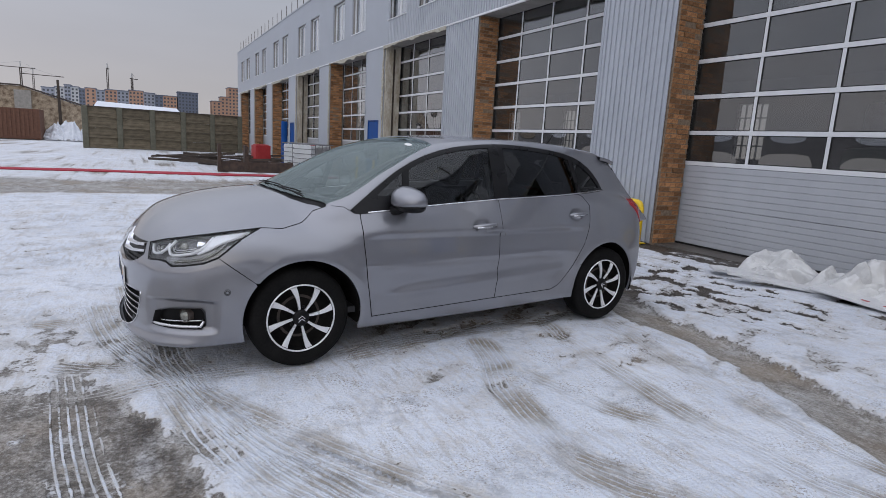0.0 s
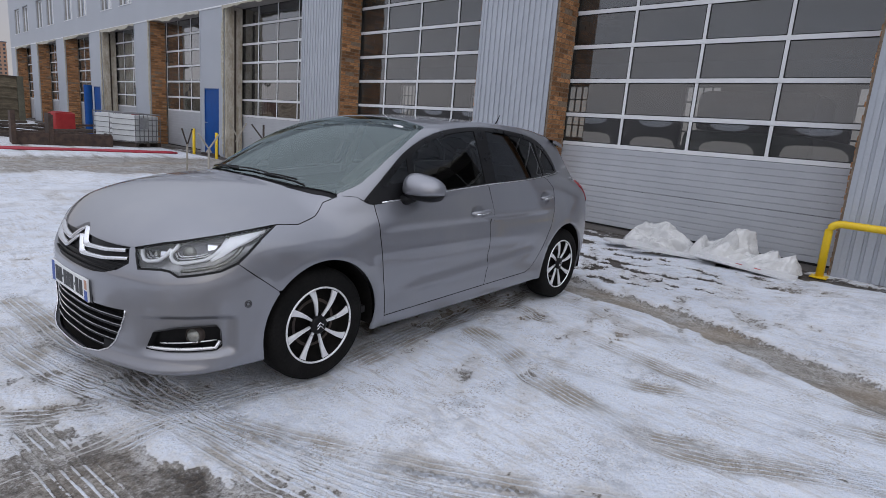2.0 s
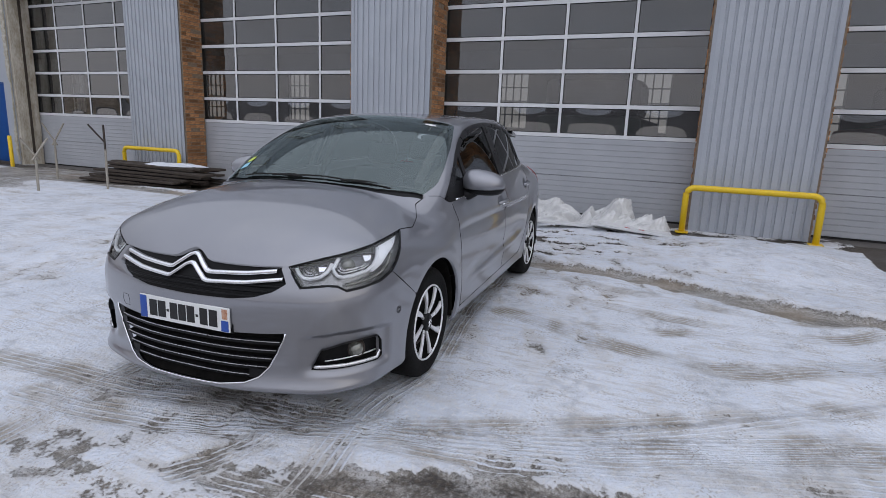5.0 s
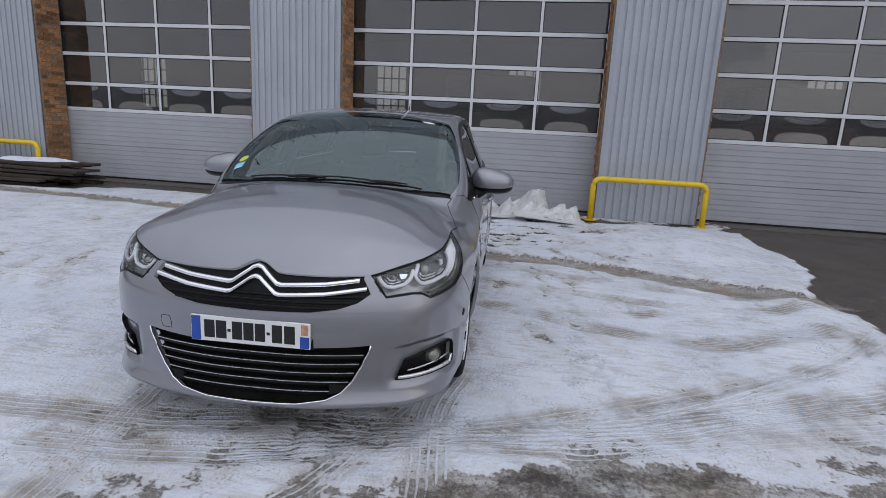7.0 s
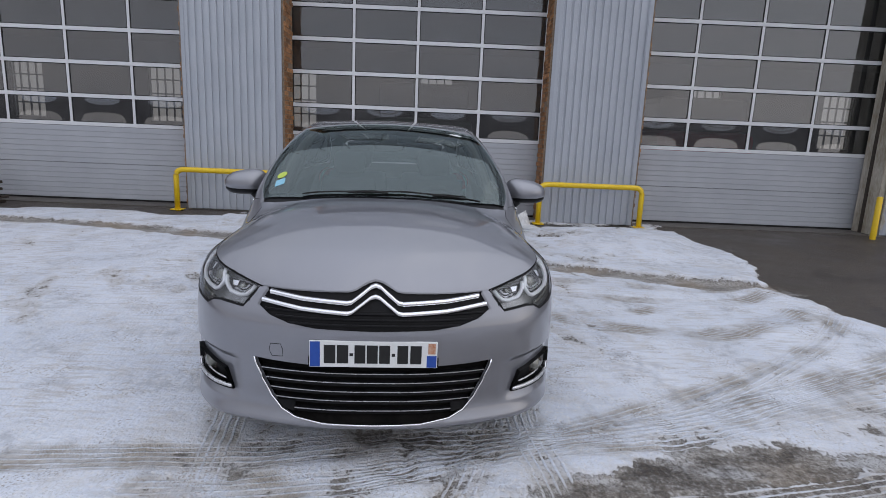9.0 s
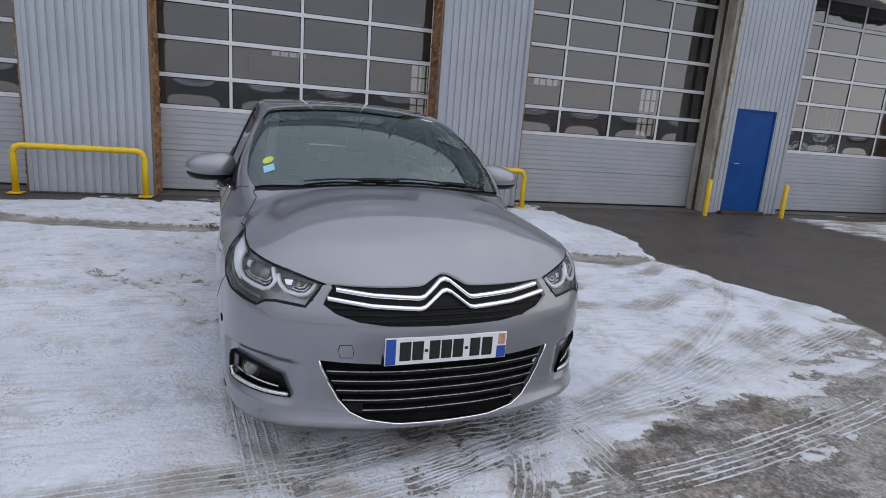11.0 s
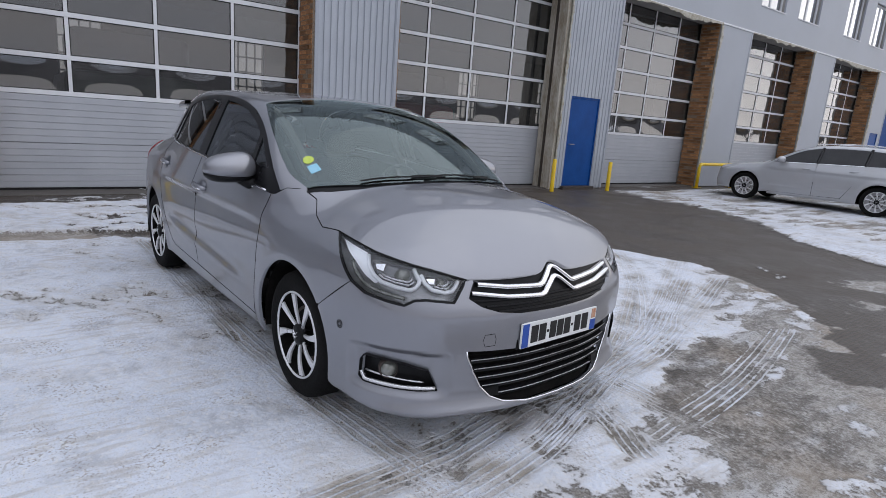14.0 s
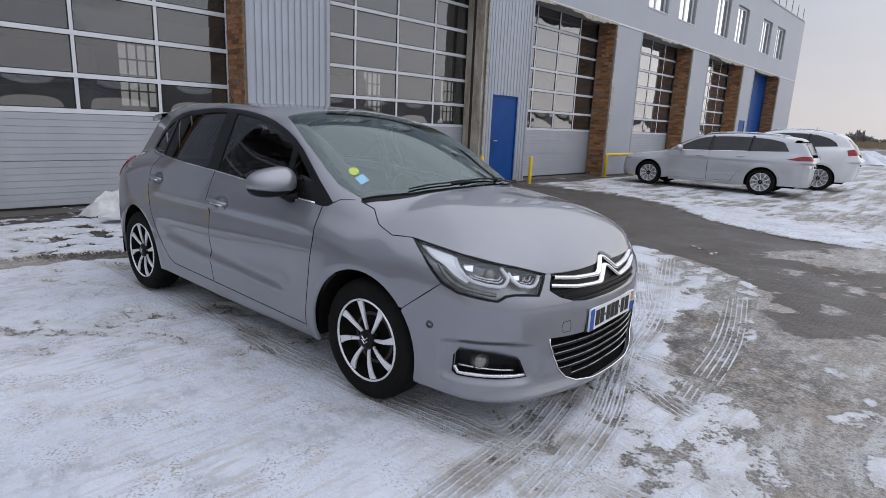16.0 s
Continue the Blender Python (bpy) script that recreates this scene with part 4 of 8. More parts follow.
# ---- car bodies: one smooth surface, cut into panels ----
def spline(pts):
    """A natural cubic through (x, y) pairs, straight beyond its ends."""
    x, y = np.array([p[0] for p in pts], float), np.array([p[1] for p in pts], float)
    n = len(x)
    h = np.diff(x)
    a = np.zeros((n, n))
    r = np.zeros(n)
    a[0, 0] = a[-1, -1] = 1
    for i in range(1, n - 1):
        a[i, i - 1 : i + 2] = h[i - 1], 2 * (h[i - 1] + h[i]), h[i]
        r[i] = 3 * ((y[i + 1] - y[i]) / h[i] - (y[i] - y[i - 1]) / h[i - 1])
    c = np.linalg.solve(a, r)
    b = (y[1:] - y[:-1]) / h - h * (2 * c[:-1] + c[1:]) / 3
    d = (c[1:] - c[:-1]) / (3 * h)

    def at(q):
        q = np.asarray(q, float)
        k = np.clip(np.searchsorted(x, q) - 1, 0, n - 2)
        t = np.clip(q, x[0], x[-1]) - x[k]
        v = y[k] + t * (b[k] + t * (c[k] + t * d[k]))
        end = b[-1] + h[-1] * (2 * c[-2] + 3 * d[-1] * h[-1])
        return v + np.minimum(q - x[0], 0) * b[0] + np.maximum(q - x[-1], 0) * end

    return at


def soft_min(a, b, k):
    t = np.clip(0.5 + 0.5 * (b - a) / k, 0, 1)
    return b * (1 - t) + a * t - k * t * (1 - t)


def soft_max(a, b, k):
    return -soft_min(-a, -b, k)


class Body:
    """A car's skin as a field: u backwards from the front axle, v across, z up."""

    def __init__(self, **s):
        self.s = {k: spline(v) if isinstance(v, list) and k != "arches" else v for k, v in s.items()}

    def field(self, u, v, z):
        s, w = self.s, np.abs(v)
        nose = s["nose"](w)
        lean = (s["nose"](w + 0.01) - nose) / 0.01
        front = (nose + s["nose_lean"](z) - u) / np.sqrt(1 + lean * lean)
        tail = s["tail"](w)
        slope = (s["tail"](w + 0.01) - tail) / 0.01
        rear = (u - tail - s["tail_lean"](z)) / np.sqrt(1 + slope * slope)
        half = s["flank"](z) * s["plan"](u)
        for cu, cz, cr in s["arches"]:
            d = np.hypot(u - cu, z - cz)
            half = half + 0.010 * np.exp(-(((d - cr - 0.03) / 0.045) ** 2))
        c0, c1, k, amp = s["crease"]
        ridge = z - (k[0] + k[1] * (u - c0))
        fade = ramp01(u, c0 - 0.1, c0 + 0.25) * (1 - ramp01(u, c1 - 0.25, c1 + 0.1))
        half = half + fade * amp * (np.exp(-((ridge / 0.030) ** 2)) - 1.1 * np.exp(-(((ridge - 0.06) / 0.05) ** 2)))
        side = w - half
        top = (z - (s["deck"](u) - s["deck_k"](u) * w * w * (0.5 + 1.02 * w * w))) * 0.92
        low = soft_max(soft_max(side, top, 0.07), soft_max(front, rear, 0.03), 0.045)
        low = soft_max(low, s["floor"] - z, 0.04)
        cab_side = (w - (s["cab_w"](u) - s["cab_t"] * (z - 1.03) - 0.10 * (z - 1.03) ** 2)) * 0.9
        cab_top = (z - (s["roof"](u) - s["roof_k"](u) * w * w)) * 0.93
        cab = soft_max(cab_side, cab_top, 0.07)
        cab = soft_max(cab, 0.8 - z, 0.05)
        return soft_min(low, cab, 0.03)

    def normal(self, p):
        e = 0.004
        g = np.stack([self.field(*(p + e * np.eye(3)[i]).T) - self.field(*(p - e * np.eye(3)[i]).T) for i in range(3)], -1)
        return g / np.linalg.norm(g, axis=1, keepdims=True)

    def meet(self, start, way, far):
        """Where rays from start along way first enter the body."""
        n = 90
        lo = np.zeros(len(start))
        hi = np.full(len(start), far)
        found = np.zeros(len(start), bool)
        for i in range(1, n + 1):
            t = far * i / n
            inside_ = (self.field(*(start + way * t).T) < 0) & ~found
            hi[inside_], lo[inside_] = t, far * (i - 1) / n
            found |= inside_
        for _ in range(22):
            t = (lo + hi) / 2
            ins = self.field(*(start + way * t[:, None]).T) < 0
            hi, lo = np.where(ins, t, hi), np.where(ins, lo, t)
        return start + way * ((lo + hi) / 2)[:, None]

    def cast(self, proj, ab, side=1):
        """Points of the skin seen along a direction: ab are the coordinates across it."""
        a, b = np.asarray(ab, float).T
        o = np.ones(len(a))
        if proj == "side":
            return self.meet(np.stack([a, side * 1.3 * o, b], -1), np.array([0, -side, 0.0]), 1.3)
        if proj == "top":
            return self.meet(np.stack([a, b, 1.9 * o], -1), np.array([0, 0, -1.0]), 1.8)
        if proj == "front":
            return self.meet(np.stack([-1.5 * o, a, b], -1), np.array([1.0, 0, 0]), 1.6)
        if proj == "rear":
            return self.meet(np.stack([4.6 * o, a, b], -1), np.array([-1.0, 0, 0]), 1.8)
        q = math.sqrt(0.5)
        r = 1.6 if proj == "diag" else 4.0
        if proj == "diag":
            return self.meet(np.stack([q * (a - r), side * q * (a + r), b], -1), np.array([q, -side * q, 0]), 1.7)
        return self.meet(np.stack([q * (a + r), side * q * (r - a), b], -1), np.array([-q, -side * q, 0]), 2.2)


def outline(pts, step=0.02):
    """A closed outline with its sides divided."""
    out = []
    for a, b in zip(pts, pts[1:] + pts[:1]):
        n = max(1, int(math.hypot(b[0] - a[0], b[1] - a[1]) / step))
        out += [(a[0] + (b[0] - a[0]) * i / n, a[1] + (b[1] - a[1]) * i / n) for i in range(n)]
    return out


def nearest_on(p, poly):
    best, at = np.full(len(p), 1e9), p.copy()
    for a, b in zip(poly, poly[1:] + poly[:1]):
        a, b = np.array(a), np.array(b)
        d = b - a
        if d @ d == 0:
            continue
        t = np.clip(((p - a) @ d) / (d @ d), 0, 1)
        q = a + t[:, None] * d
        r = np.linalg.norm(p - q, axis=1)
        m = r < best
        best[m], at[m] = r[m], q[m]
    return best, at


def panel(body, name, proj, shape, material, parent, h=0.02, holes=(), lift=0.0, flange=0.018, side=1, dent=None, label=""):
    """A piece of the skin inside an outline, with its edge turned inwards."""
    shape = [tuple(p) for p in shape]
    lo, hi = np.min(shape, 0) - h, np.max(shape, 0) + h
    na, nb = int((hi[0] - lo[0]) / h) + 2, int((hi[1] - lo[1]) / h) + 2
    ga, gb = np.meshgrid(lo[0] + h * np.arange(na), lo[1] + h * np.arange(nb), indexing="ij")
    ca, cb = ga[:-1, :-1] + h / 2, gb[:-1, :-1] + h / 2
    keep = inside(ca, cb, shape) > 0
    for hole in holes:
        keep &= inside(ca, cb, [tuple(p) for p in hole]) < 0
    idx = np.arange(na * nb).reshape(na, nb)
    quads = np.stack([idx[:-1, :-1], idx[1:, :-1], idx[1:, 1:], idx[:-1, 1:]], -1)[keep]
    if len(quads) == 0:
        return None
    used, inv = np.unique(quads, return_inverse=True)
    quads = inv.reshape(-1, 4)
    ab = np.stack([ga.ravel()[used], gb.ravel()[used]], -1)
    e = np.concatenate([quads[:, [i, (i + 1) % 4]] for i in range(4)])
    key = np.sort(e, 1)
    _, first, count = np.unique(key[:, 0] * (len(ab) + 1) + key[:, 1], return_index=True, return_counts=True)
    rim = e[first[count == 1]]
    border = np.unique(rim)
    best, at = np.full(len(border), 1e9), ab[border].copy()
    for poly in (shape, *[[tuple(p) for p in q] for q in holes]):
        d, q = nearest_on(ab[border], poly)
        m = d < best
        best[m], at[m] = d[m], q[m]
        for i, c in enumerate(poly):
            a0, b0 = np.array(poly[i - 1]) - c, np.array(poly[(i + 1) % len(poly)]) - c
            if a0 @ b0 > -0.86 * np.linalg.norm(a0) * np.linalg.norm(b0):
                dd = np.linalg.norm(ab[border] - c, axis=1)
                j = int(dd.argmin())
                if dd[j] < 1.3 * h:
                    at[j], best[j] = c, -1
    ab[border] = at
    p = body.cast(proj, ab, side)
    nrm = body.normal(p)
    off = np.full(len(p), lift)
    if dent is not None:
        def pressed(q):
            s_ = body.cast(proj, q, side)
            return s_ + body.normal(s_) * (lift + dent(s_))[:, None]

        e_ = 0.002
        f = pressed(ab)
        g = np.cross(pressed(ab + np.array([e_, 0])) - f, pressed(ab + np.array([0, e_])) - f)
        g = g / np.maximum(np.linalg.norm(g, axis=1, keepdims=True), 1e-12)
        g = g * np.sign((g * nrm).sum(1))[:, None]
        nrm = np.where((g * nrm).sum(1)[:, None] > 0.4, g, nrm)
        p = f
    else:
        p = p + nrm * lift
    verts, normals = p, nrm
    faces = [tuple(q) for q in quads.tolist()]
    if flange:
        back = {int(b): len(verts) + i for i, b in enumerate(border)}
        verts = np.concatenate([verts, p[border] - nrm[border] * flange])
        normals = np.concatenate([normals, nrm[border]])
        faces += [(int(b), int(a), back[int(a)], back[int(b)]) for a, b in rim]
    # outward facing
    qv = verts[quads]
    g = np.cross(qv[:, 2] - qv[:, 0], qv[:, 3] - qv[:, 1])
    if np.sum((g * normals[quads[:, 0]]).sum(1)) < 0:
        faces = [t[::-1] for t in faces]
    return mesh_ob(name, verts, faces, material, parent, label, smooth=True, normals=normals)


def skin_line(body, proj, pts, side=1, lift=0.0, step=0.03):
    """Points on the skin along a line."""
    out = []
    for a, b in zip(pts, pts[1:]):
        n = max(1, int(math.hypot(b[0] - a[0], b[1] - a[1]) / step))
        out += [(a[0] + (b[0] - a[0]) * i / n, a[1] + (b[1] - a[1]) * i / n) for i in range(n)]
    out.append(pts[-1])
    p = body.cast(proj, out, side)
    return p + body.normal(p) * lift


def arc(cu, cz, r, a0, a1, n=24):
    return [(cu + r * math.cos(radians(a0 + (a1 - a0) * i / n)), cz + r * math.sin(radians(a0 + (a1 - a0) * i / n))) for i in range(n + 1)]


# paints and trims
def car_paint(name, base, flake, metal=0.55):
    m, n, l, p = tree(name)
    c = n.new("ShaderNodeTexCoord")
    f, g = n.new("ShaderNodeTexNoise"), n.new("ShaderNodeTexNoise")
    f.inputs["Scale"].default_value, f.inputs["Detail"].default_value = 900.0, 1.0
    g.inputs["Scale"].default_value, g.inputs["Detail"].default_value = 3.0, 6.0
    x, y = n.new("ShaderNodeMix"), n.new("ShaderNodeMix")
    x.data_type = y.data_type = "RGBA"
    x.inputs["A"].default_value, x.inputs["B"].default_value = (*base, 1), (*flake, 1)
    y.inputs["B"].default_value = (0.33, 0.32, 0.30, 1)
    for t in (f, g):
        l.new(c.outputs["Object"], t.inputs["Vector"])
    l.new(f.outputs["Fac"], x.inputs["Factor"])
    l.new(x.outputs["Result"], y.inputs["A"])
    d = n.new("ShaderNodeMapRange")
    d.inputs["From Min"].default_value, d.inputs["From Max"].default_value, d.inputs["To Max"].default_value = 0.5, 0.8, 0.22
    l.new(g.outputs["Fac"], d.inputs["Value"])
    l.new(d.outputs["Result"], y.inputs["Factor"])
    l.new(y.outputs["Result"], p.inputs["Base Color"])
    p.inputs["Metallic"].default_value, p.inputs["Roughness"].default_value = metal, 0.36
    p.inputs["Coat Weight"].default_value, p.inputs["Coat Roughness"].default_value = 1.0, 0.015
    p.inputs["Coat IOR"].default_value = 1.85
    return m


PAINT = car_paint("silver_grey_paint", (0.166, 0.170, 0.192), (0.245, 0.251, 0.281), 0.50)
WHITE_PAINT = car_paint("white_paint", (0.60, 0.61, 0.62), (0.70, 0.71, 0.72), 0.0)
PALE_PAINT = car_paint("pale_silver_paint", (0.37, 0.38, 0.40), (0.46, 0.47, 0.49), 0.2)
BLACK_TRIM = surf("black_trim", (0.006, 0.006, 0.0065), (0.013, 0.013, 0.014), 10, 0.35, 0, 0.03, 90)
GLOSS_BLACK = surf("gloss_black", (0.006, 0.006, 0.007), (0.012, 0.012, 0.013), 10, 0.12, 0, 0.0)
CHROME = surf("bright_chrome", (0.78, 0.78, 0.79), (0.86, 0.86, 0.87), 6, 0.12, 1.0, 0.0, spread=0.05)
SATIN = surf("satin_aluminium", (0.66, 0.66, 0.67), (0.76, 0.76, 0.77), 12, 0.28, 0.85, 0.02)
TYRE = surf("tyre_rubber", (0.004, 0.004, 0.004), (0.012, 0.0115, 0.011), 9, 0.8, 0, 0.3, 70)
WELL = surf("wheel_well", (0.005, 0.005, 0.005), (0.013, 0.012, 0.011), 9, 0.9)
for dark_one, level in ((BLACK_TRIM, 0.14), (TYRE, 0.12), (WELL, 0.05)):
    dull(dark_one, level)
SEAT = surf("dark_seat_cloth", (0.03, 0.03, 0.032), (0.055, 0.055, 0.058), 12, 0.9, 0, 0.3, 200)
DASH = surf("dark_dashboard", (0.018, 0.018, 0.02), (0.035, 0.035, 0.037), 12, 0.6, 0, 0.2, 150)
LINING = surf("grey_headlining", (0.10, 0.10, 0.10), (0.15, 0.15, 0.145), 12, 0.9)
LAMP_BACK = surf("lamp_housing", (0.36, 0.36, 0.365), (0.52, 0.52, 0.525), 22, 0.22, 0.4)
LAMP_BOWL = surf("lamp_bowl", (0.10, 0.10, 0.105), (0.22, 0.22, 0.225), 30, 0.18, 0.4)
RIM = surf("machined_rim", (0.70, 0.70, 0.71), (0.80, 0.80, 0.81), 12, 0.30, 0.35, 0.02)
LAMP_WHITE = surf("lamp_light_guide", (0.86, 0.87, 0.89), (0.93, 0.94, 0.95), 14, 0.2)
FOG_GLASS = surf("grey_lamp_glass", (0.16, 0.165, 0.15), (0.34, 0.34, 0.31), 40, 0.15, 0.5)
PLATE_WHITE = surf("plate_white", (0.70, 0.71, 0.70), (0.78, 0.79, 0.78), 9, 0.4)
PLATE_BLUE = surf("plate_blue", (0.015, 0.06, 0.30), (0.02, 0.08, 0.38), 9, 0.4)
PLATE_CREST = surf("plate_crest", (0.42, 0.16, 0.07), (0.55, 0.36, 0.26), 120, 0.5)
INK = surf("black_ink", (0.006, 0.006, 0.006), (0.011, 0.011, 0.011), 9, 0.5)
TAIL_RED = surf("red_lamp_plastic", (0.20, 0.006, 0.010), (0.34, 0.016, 0.020), 9, 0.12, 0, 0)
STICK_GREEN = surf("green_sticker", (0.42, 0.55, 0.06), (0.55, 0.65, 0.12), 40, 0.5)
STICK_BLUE = surf("pale_blue_sticker", (0.16, 0.46, 0.62), (0.35, 0.60, 0.72), 90, 0.5)
SCREEN, _sn, _sl, _sg = pane_glass("windscreen_glass", (0.80, 0.86, 0.82), 0.86, 0.0, 2.15)
_sg.inputs["Color"].default_value = (0.80, 0.93, 0.92, 1)
TINTED, *_ = pane_glass("tinted_glass", (0.5, 0.5, 0.5), 0.12, 0.0, 1.5)
CLEAR, *_ = pane_glass("lamp_lens", (0.97, 0.98, 0.99), 0.98, 0.0, 1.42)

PILLAR = surf("dull_black_pillar", (0.006, 0.006, 0.007), (0.010, 0.010, 0.011), 10, 0.3, 0, 0.0)
dull(PILLAR, 0.22)

HATCH = Body(
    nose=[(0, -0.915), (0.15, -0.912), (0.3, -0.893), (0.45, -0.856), (0.55, -0.822), (0.65, -0.778), (0.72, -0.722), (0.78, -0.645), (0.82, -0.565), (0.85, -0.46), (0.875, -0.32), (0.89, -0.18), (0.905, 0.05)],
    nose_lean=[(0.12, 0.05), (0.155, 0.0), (0.19, -0.028), (0.225, -0.016), (0.27, 0.0), (0.34, 0.002), (0.42, 0.0), (0.55, -0.005), (0.64, 0.008), (0.70, 0.036), (0.76, 0.068), (0.85, 0.14)],
    tail=[(0, 3.36), (0.3, 3.345), (0.5, 3.29), (0.65, 3.205), (0.74, 3.135), (0.80, 3.06), (0.85, 2.95), (0.88, 2.78)],
    tail_lean=[(0.2, -0.06), (0.4, 0.01), (0.55, 0.02), (0.75, 0.0), (0.92, -0.05), (1.05, -0.13), (1.15, -0.21)],
    flank=[(0.15, 0.80), (0.21, 0.845), (0.29, 0.868), (0.40, 0.880), (0.55, 0.887), (0.68, 0.884), (0.80, 0.868), (0.90, 0.845), (1.0, 0.815), (1.1, 0.78)],
    plan=[(-0.9, 1.0), (0.0, 1.0), (1.2, 1.0), (2.2, 0.998), (2.7, 0.99), (3.1, 0.965), (3.4, 0.93)],
    arches=[(0.012, 0.31, 0.362), (2.60, 0.31, 0.362)],
    crease=(0.55, 2.10, (0.410, 0.055), 0.010),
    deck=[(-0.98, 0.665), (-0.90, 0.735), (-0.84, 0.788), (-0.74, 0.865), (-0.6, 0.936), (-0.45, 0.984), (-0.27, 1.017), (-0.13, 1.034), (0.1, 1.052), (0.41, 1.115), (1.46, 1.195), (2.2, 1.215), (2.67, 1.185), (3.0, 1.13), (3.3, 1.08)],
    deck_k=[(-0.9, 0.20), (-0.6, 0.22), (-0.25, 0.262), (0.1, 0.285), (0.5, 0.26), (3.3, 0.26)],
    floor=0.180,
    cab_w=[(0.0, 0.66), (0.19, 0.725), (0.41, 0.785), (0.7, 0.802), (1.0, 0.808), (1.46, 0.827), (1.9, 0.824), (2.2, 0.80), (2.67, 0.70), (3.0, 0.62), (3.3, 0.55)],
    cab_t=0.42,
    roof=[(-0.3, 0.885), (-0.1, 0.998), (0.1, 1.106), (0.3, 1.208), (0.535, 1.316), (0.79, 1.403), (1.0, 1.442), (1.2, 1.462), (1.5, 1.478), (1.9, 1.477), (2.3, 1.460), (2.6, 1.432), (2.8, 1.398), (2.9, 1.345), (3.0, 1.245), (3.1, 1.135), (3.3, 0.96)],
    roof_k=[(-0.2, 0.32), (0.2, 0.310), (0.6, 0.22), (1.0, 0.145), (1.5, 0.075), (2.0, 0.055), (2.5, 0.06), (3.0, 0.08)],
)

# outlines shared by neighbouring panels of the hatchback
HL = [(-0.215, 0.752), (-0.08, 0.788), (0.10, 0.822), (0.25, 0.845), (0.375, 0.861), (0.330, 0.800), (0.290, 0.745), (0.256, 0.708), (0.19, 0.677), (0.09, 0.661), (0.017, 0.653), (-0.022, 0.674), (-0.065, 0.679), (-0.125, 0.674), (-0.178, 0.668)]
FOG = [(-0.140, 0.300), (-0.100, 0.388), (0.0, 0.412), (0.10, 0.420), (0.178, 0.420), (0.194, 0.395), (0.198, 0.320), (0.176, 0.302), (0.05, 0.300)]
HOOD_EDGE = [(-0.245, 0.788), (-0.10, 0.770), (0.03, 0.735), (0.107, 0.694), (0.160, 0.708)]
HOOD_REAR = [(0.160, 0.708), (0.10, 0.62), (0.025, 0.47), (-0.025, 0.30), (-0.052, 0.15), (-0.060, 0.0)]
WS_SIDE = [(0.195, 0.705), (0.27, 0.727), (0.34, 0.739), (0.46, 0.730), (0.68, 0.688), (0.83, 0.645), (1.0, 0.587)]
WS_TOP = [(1.0, 0.587), (1.022, 0.555), (1.045, 0.40), (1.058, 0.22), (1.062, 0.0)]
WIN_TOP = [(0.322, 0.962), (0.384, 1.014), (0.445, 1.060), (0.553, 1.138), (0.667, 1.212), (0.785, 1.273), (0.905, 1.321), (1.03, 1.360), (1.15, 1.387), (1.28, 1.406), (1.40, 1.418), (1.53, 1.426), (1.66, 1.428), (1.80, 1.424), (1.94, 1.415), (2.09, 1.402), (2.24, 1.380), (2.34, 1.356), (2.437, 1.322), (2.51, 1.282), (2.57, 1.236), (2.62, 1.184), (2.652, 1.138), (2.666, 1.100)]
BELT = [(2.666, 1.100), (2.63, 1.088), (2.50, 1.082), (2.30, 1.070), (2.10, 1.060), (1.80, 1.048), (1.467, 1.032), (1.15, 1.010), (0.88, 0.988), (0.62, 0.965), (0.405, 0.943), (0.350, 0.944), (0.322, 0.962)]
FRONT_ARCH, REAR_ARCH = (0.012, 0.31, 0.365), (2.60, 0.31, 0.368)


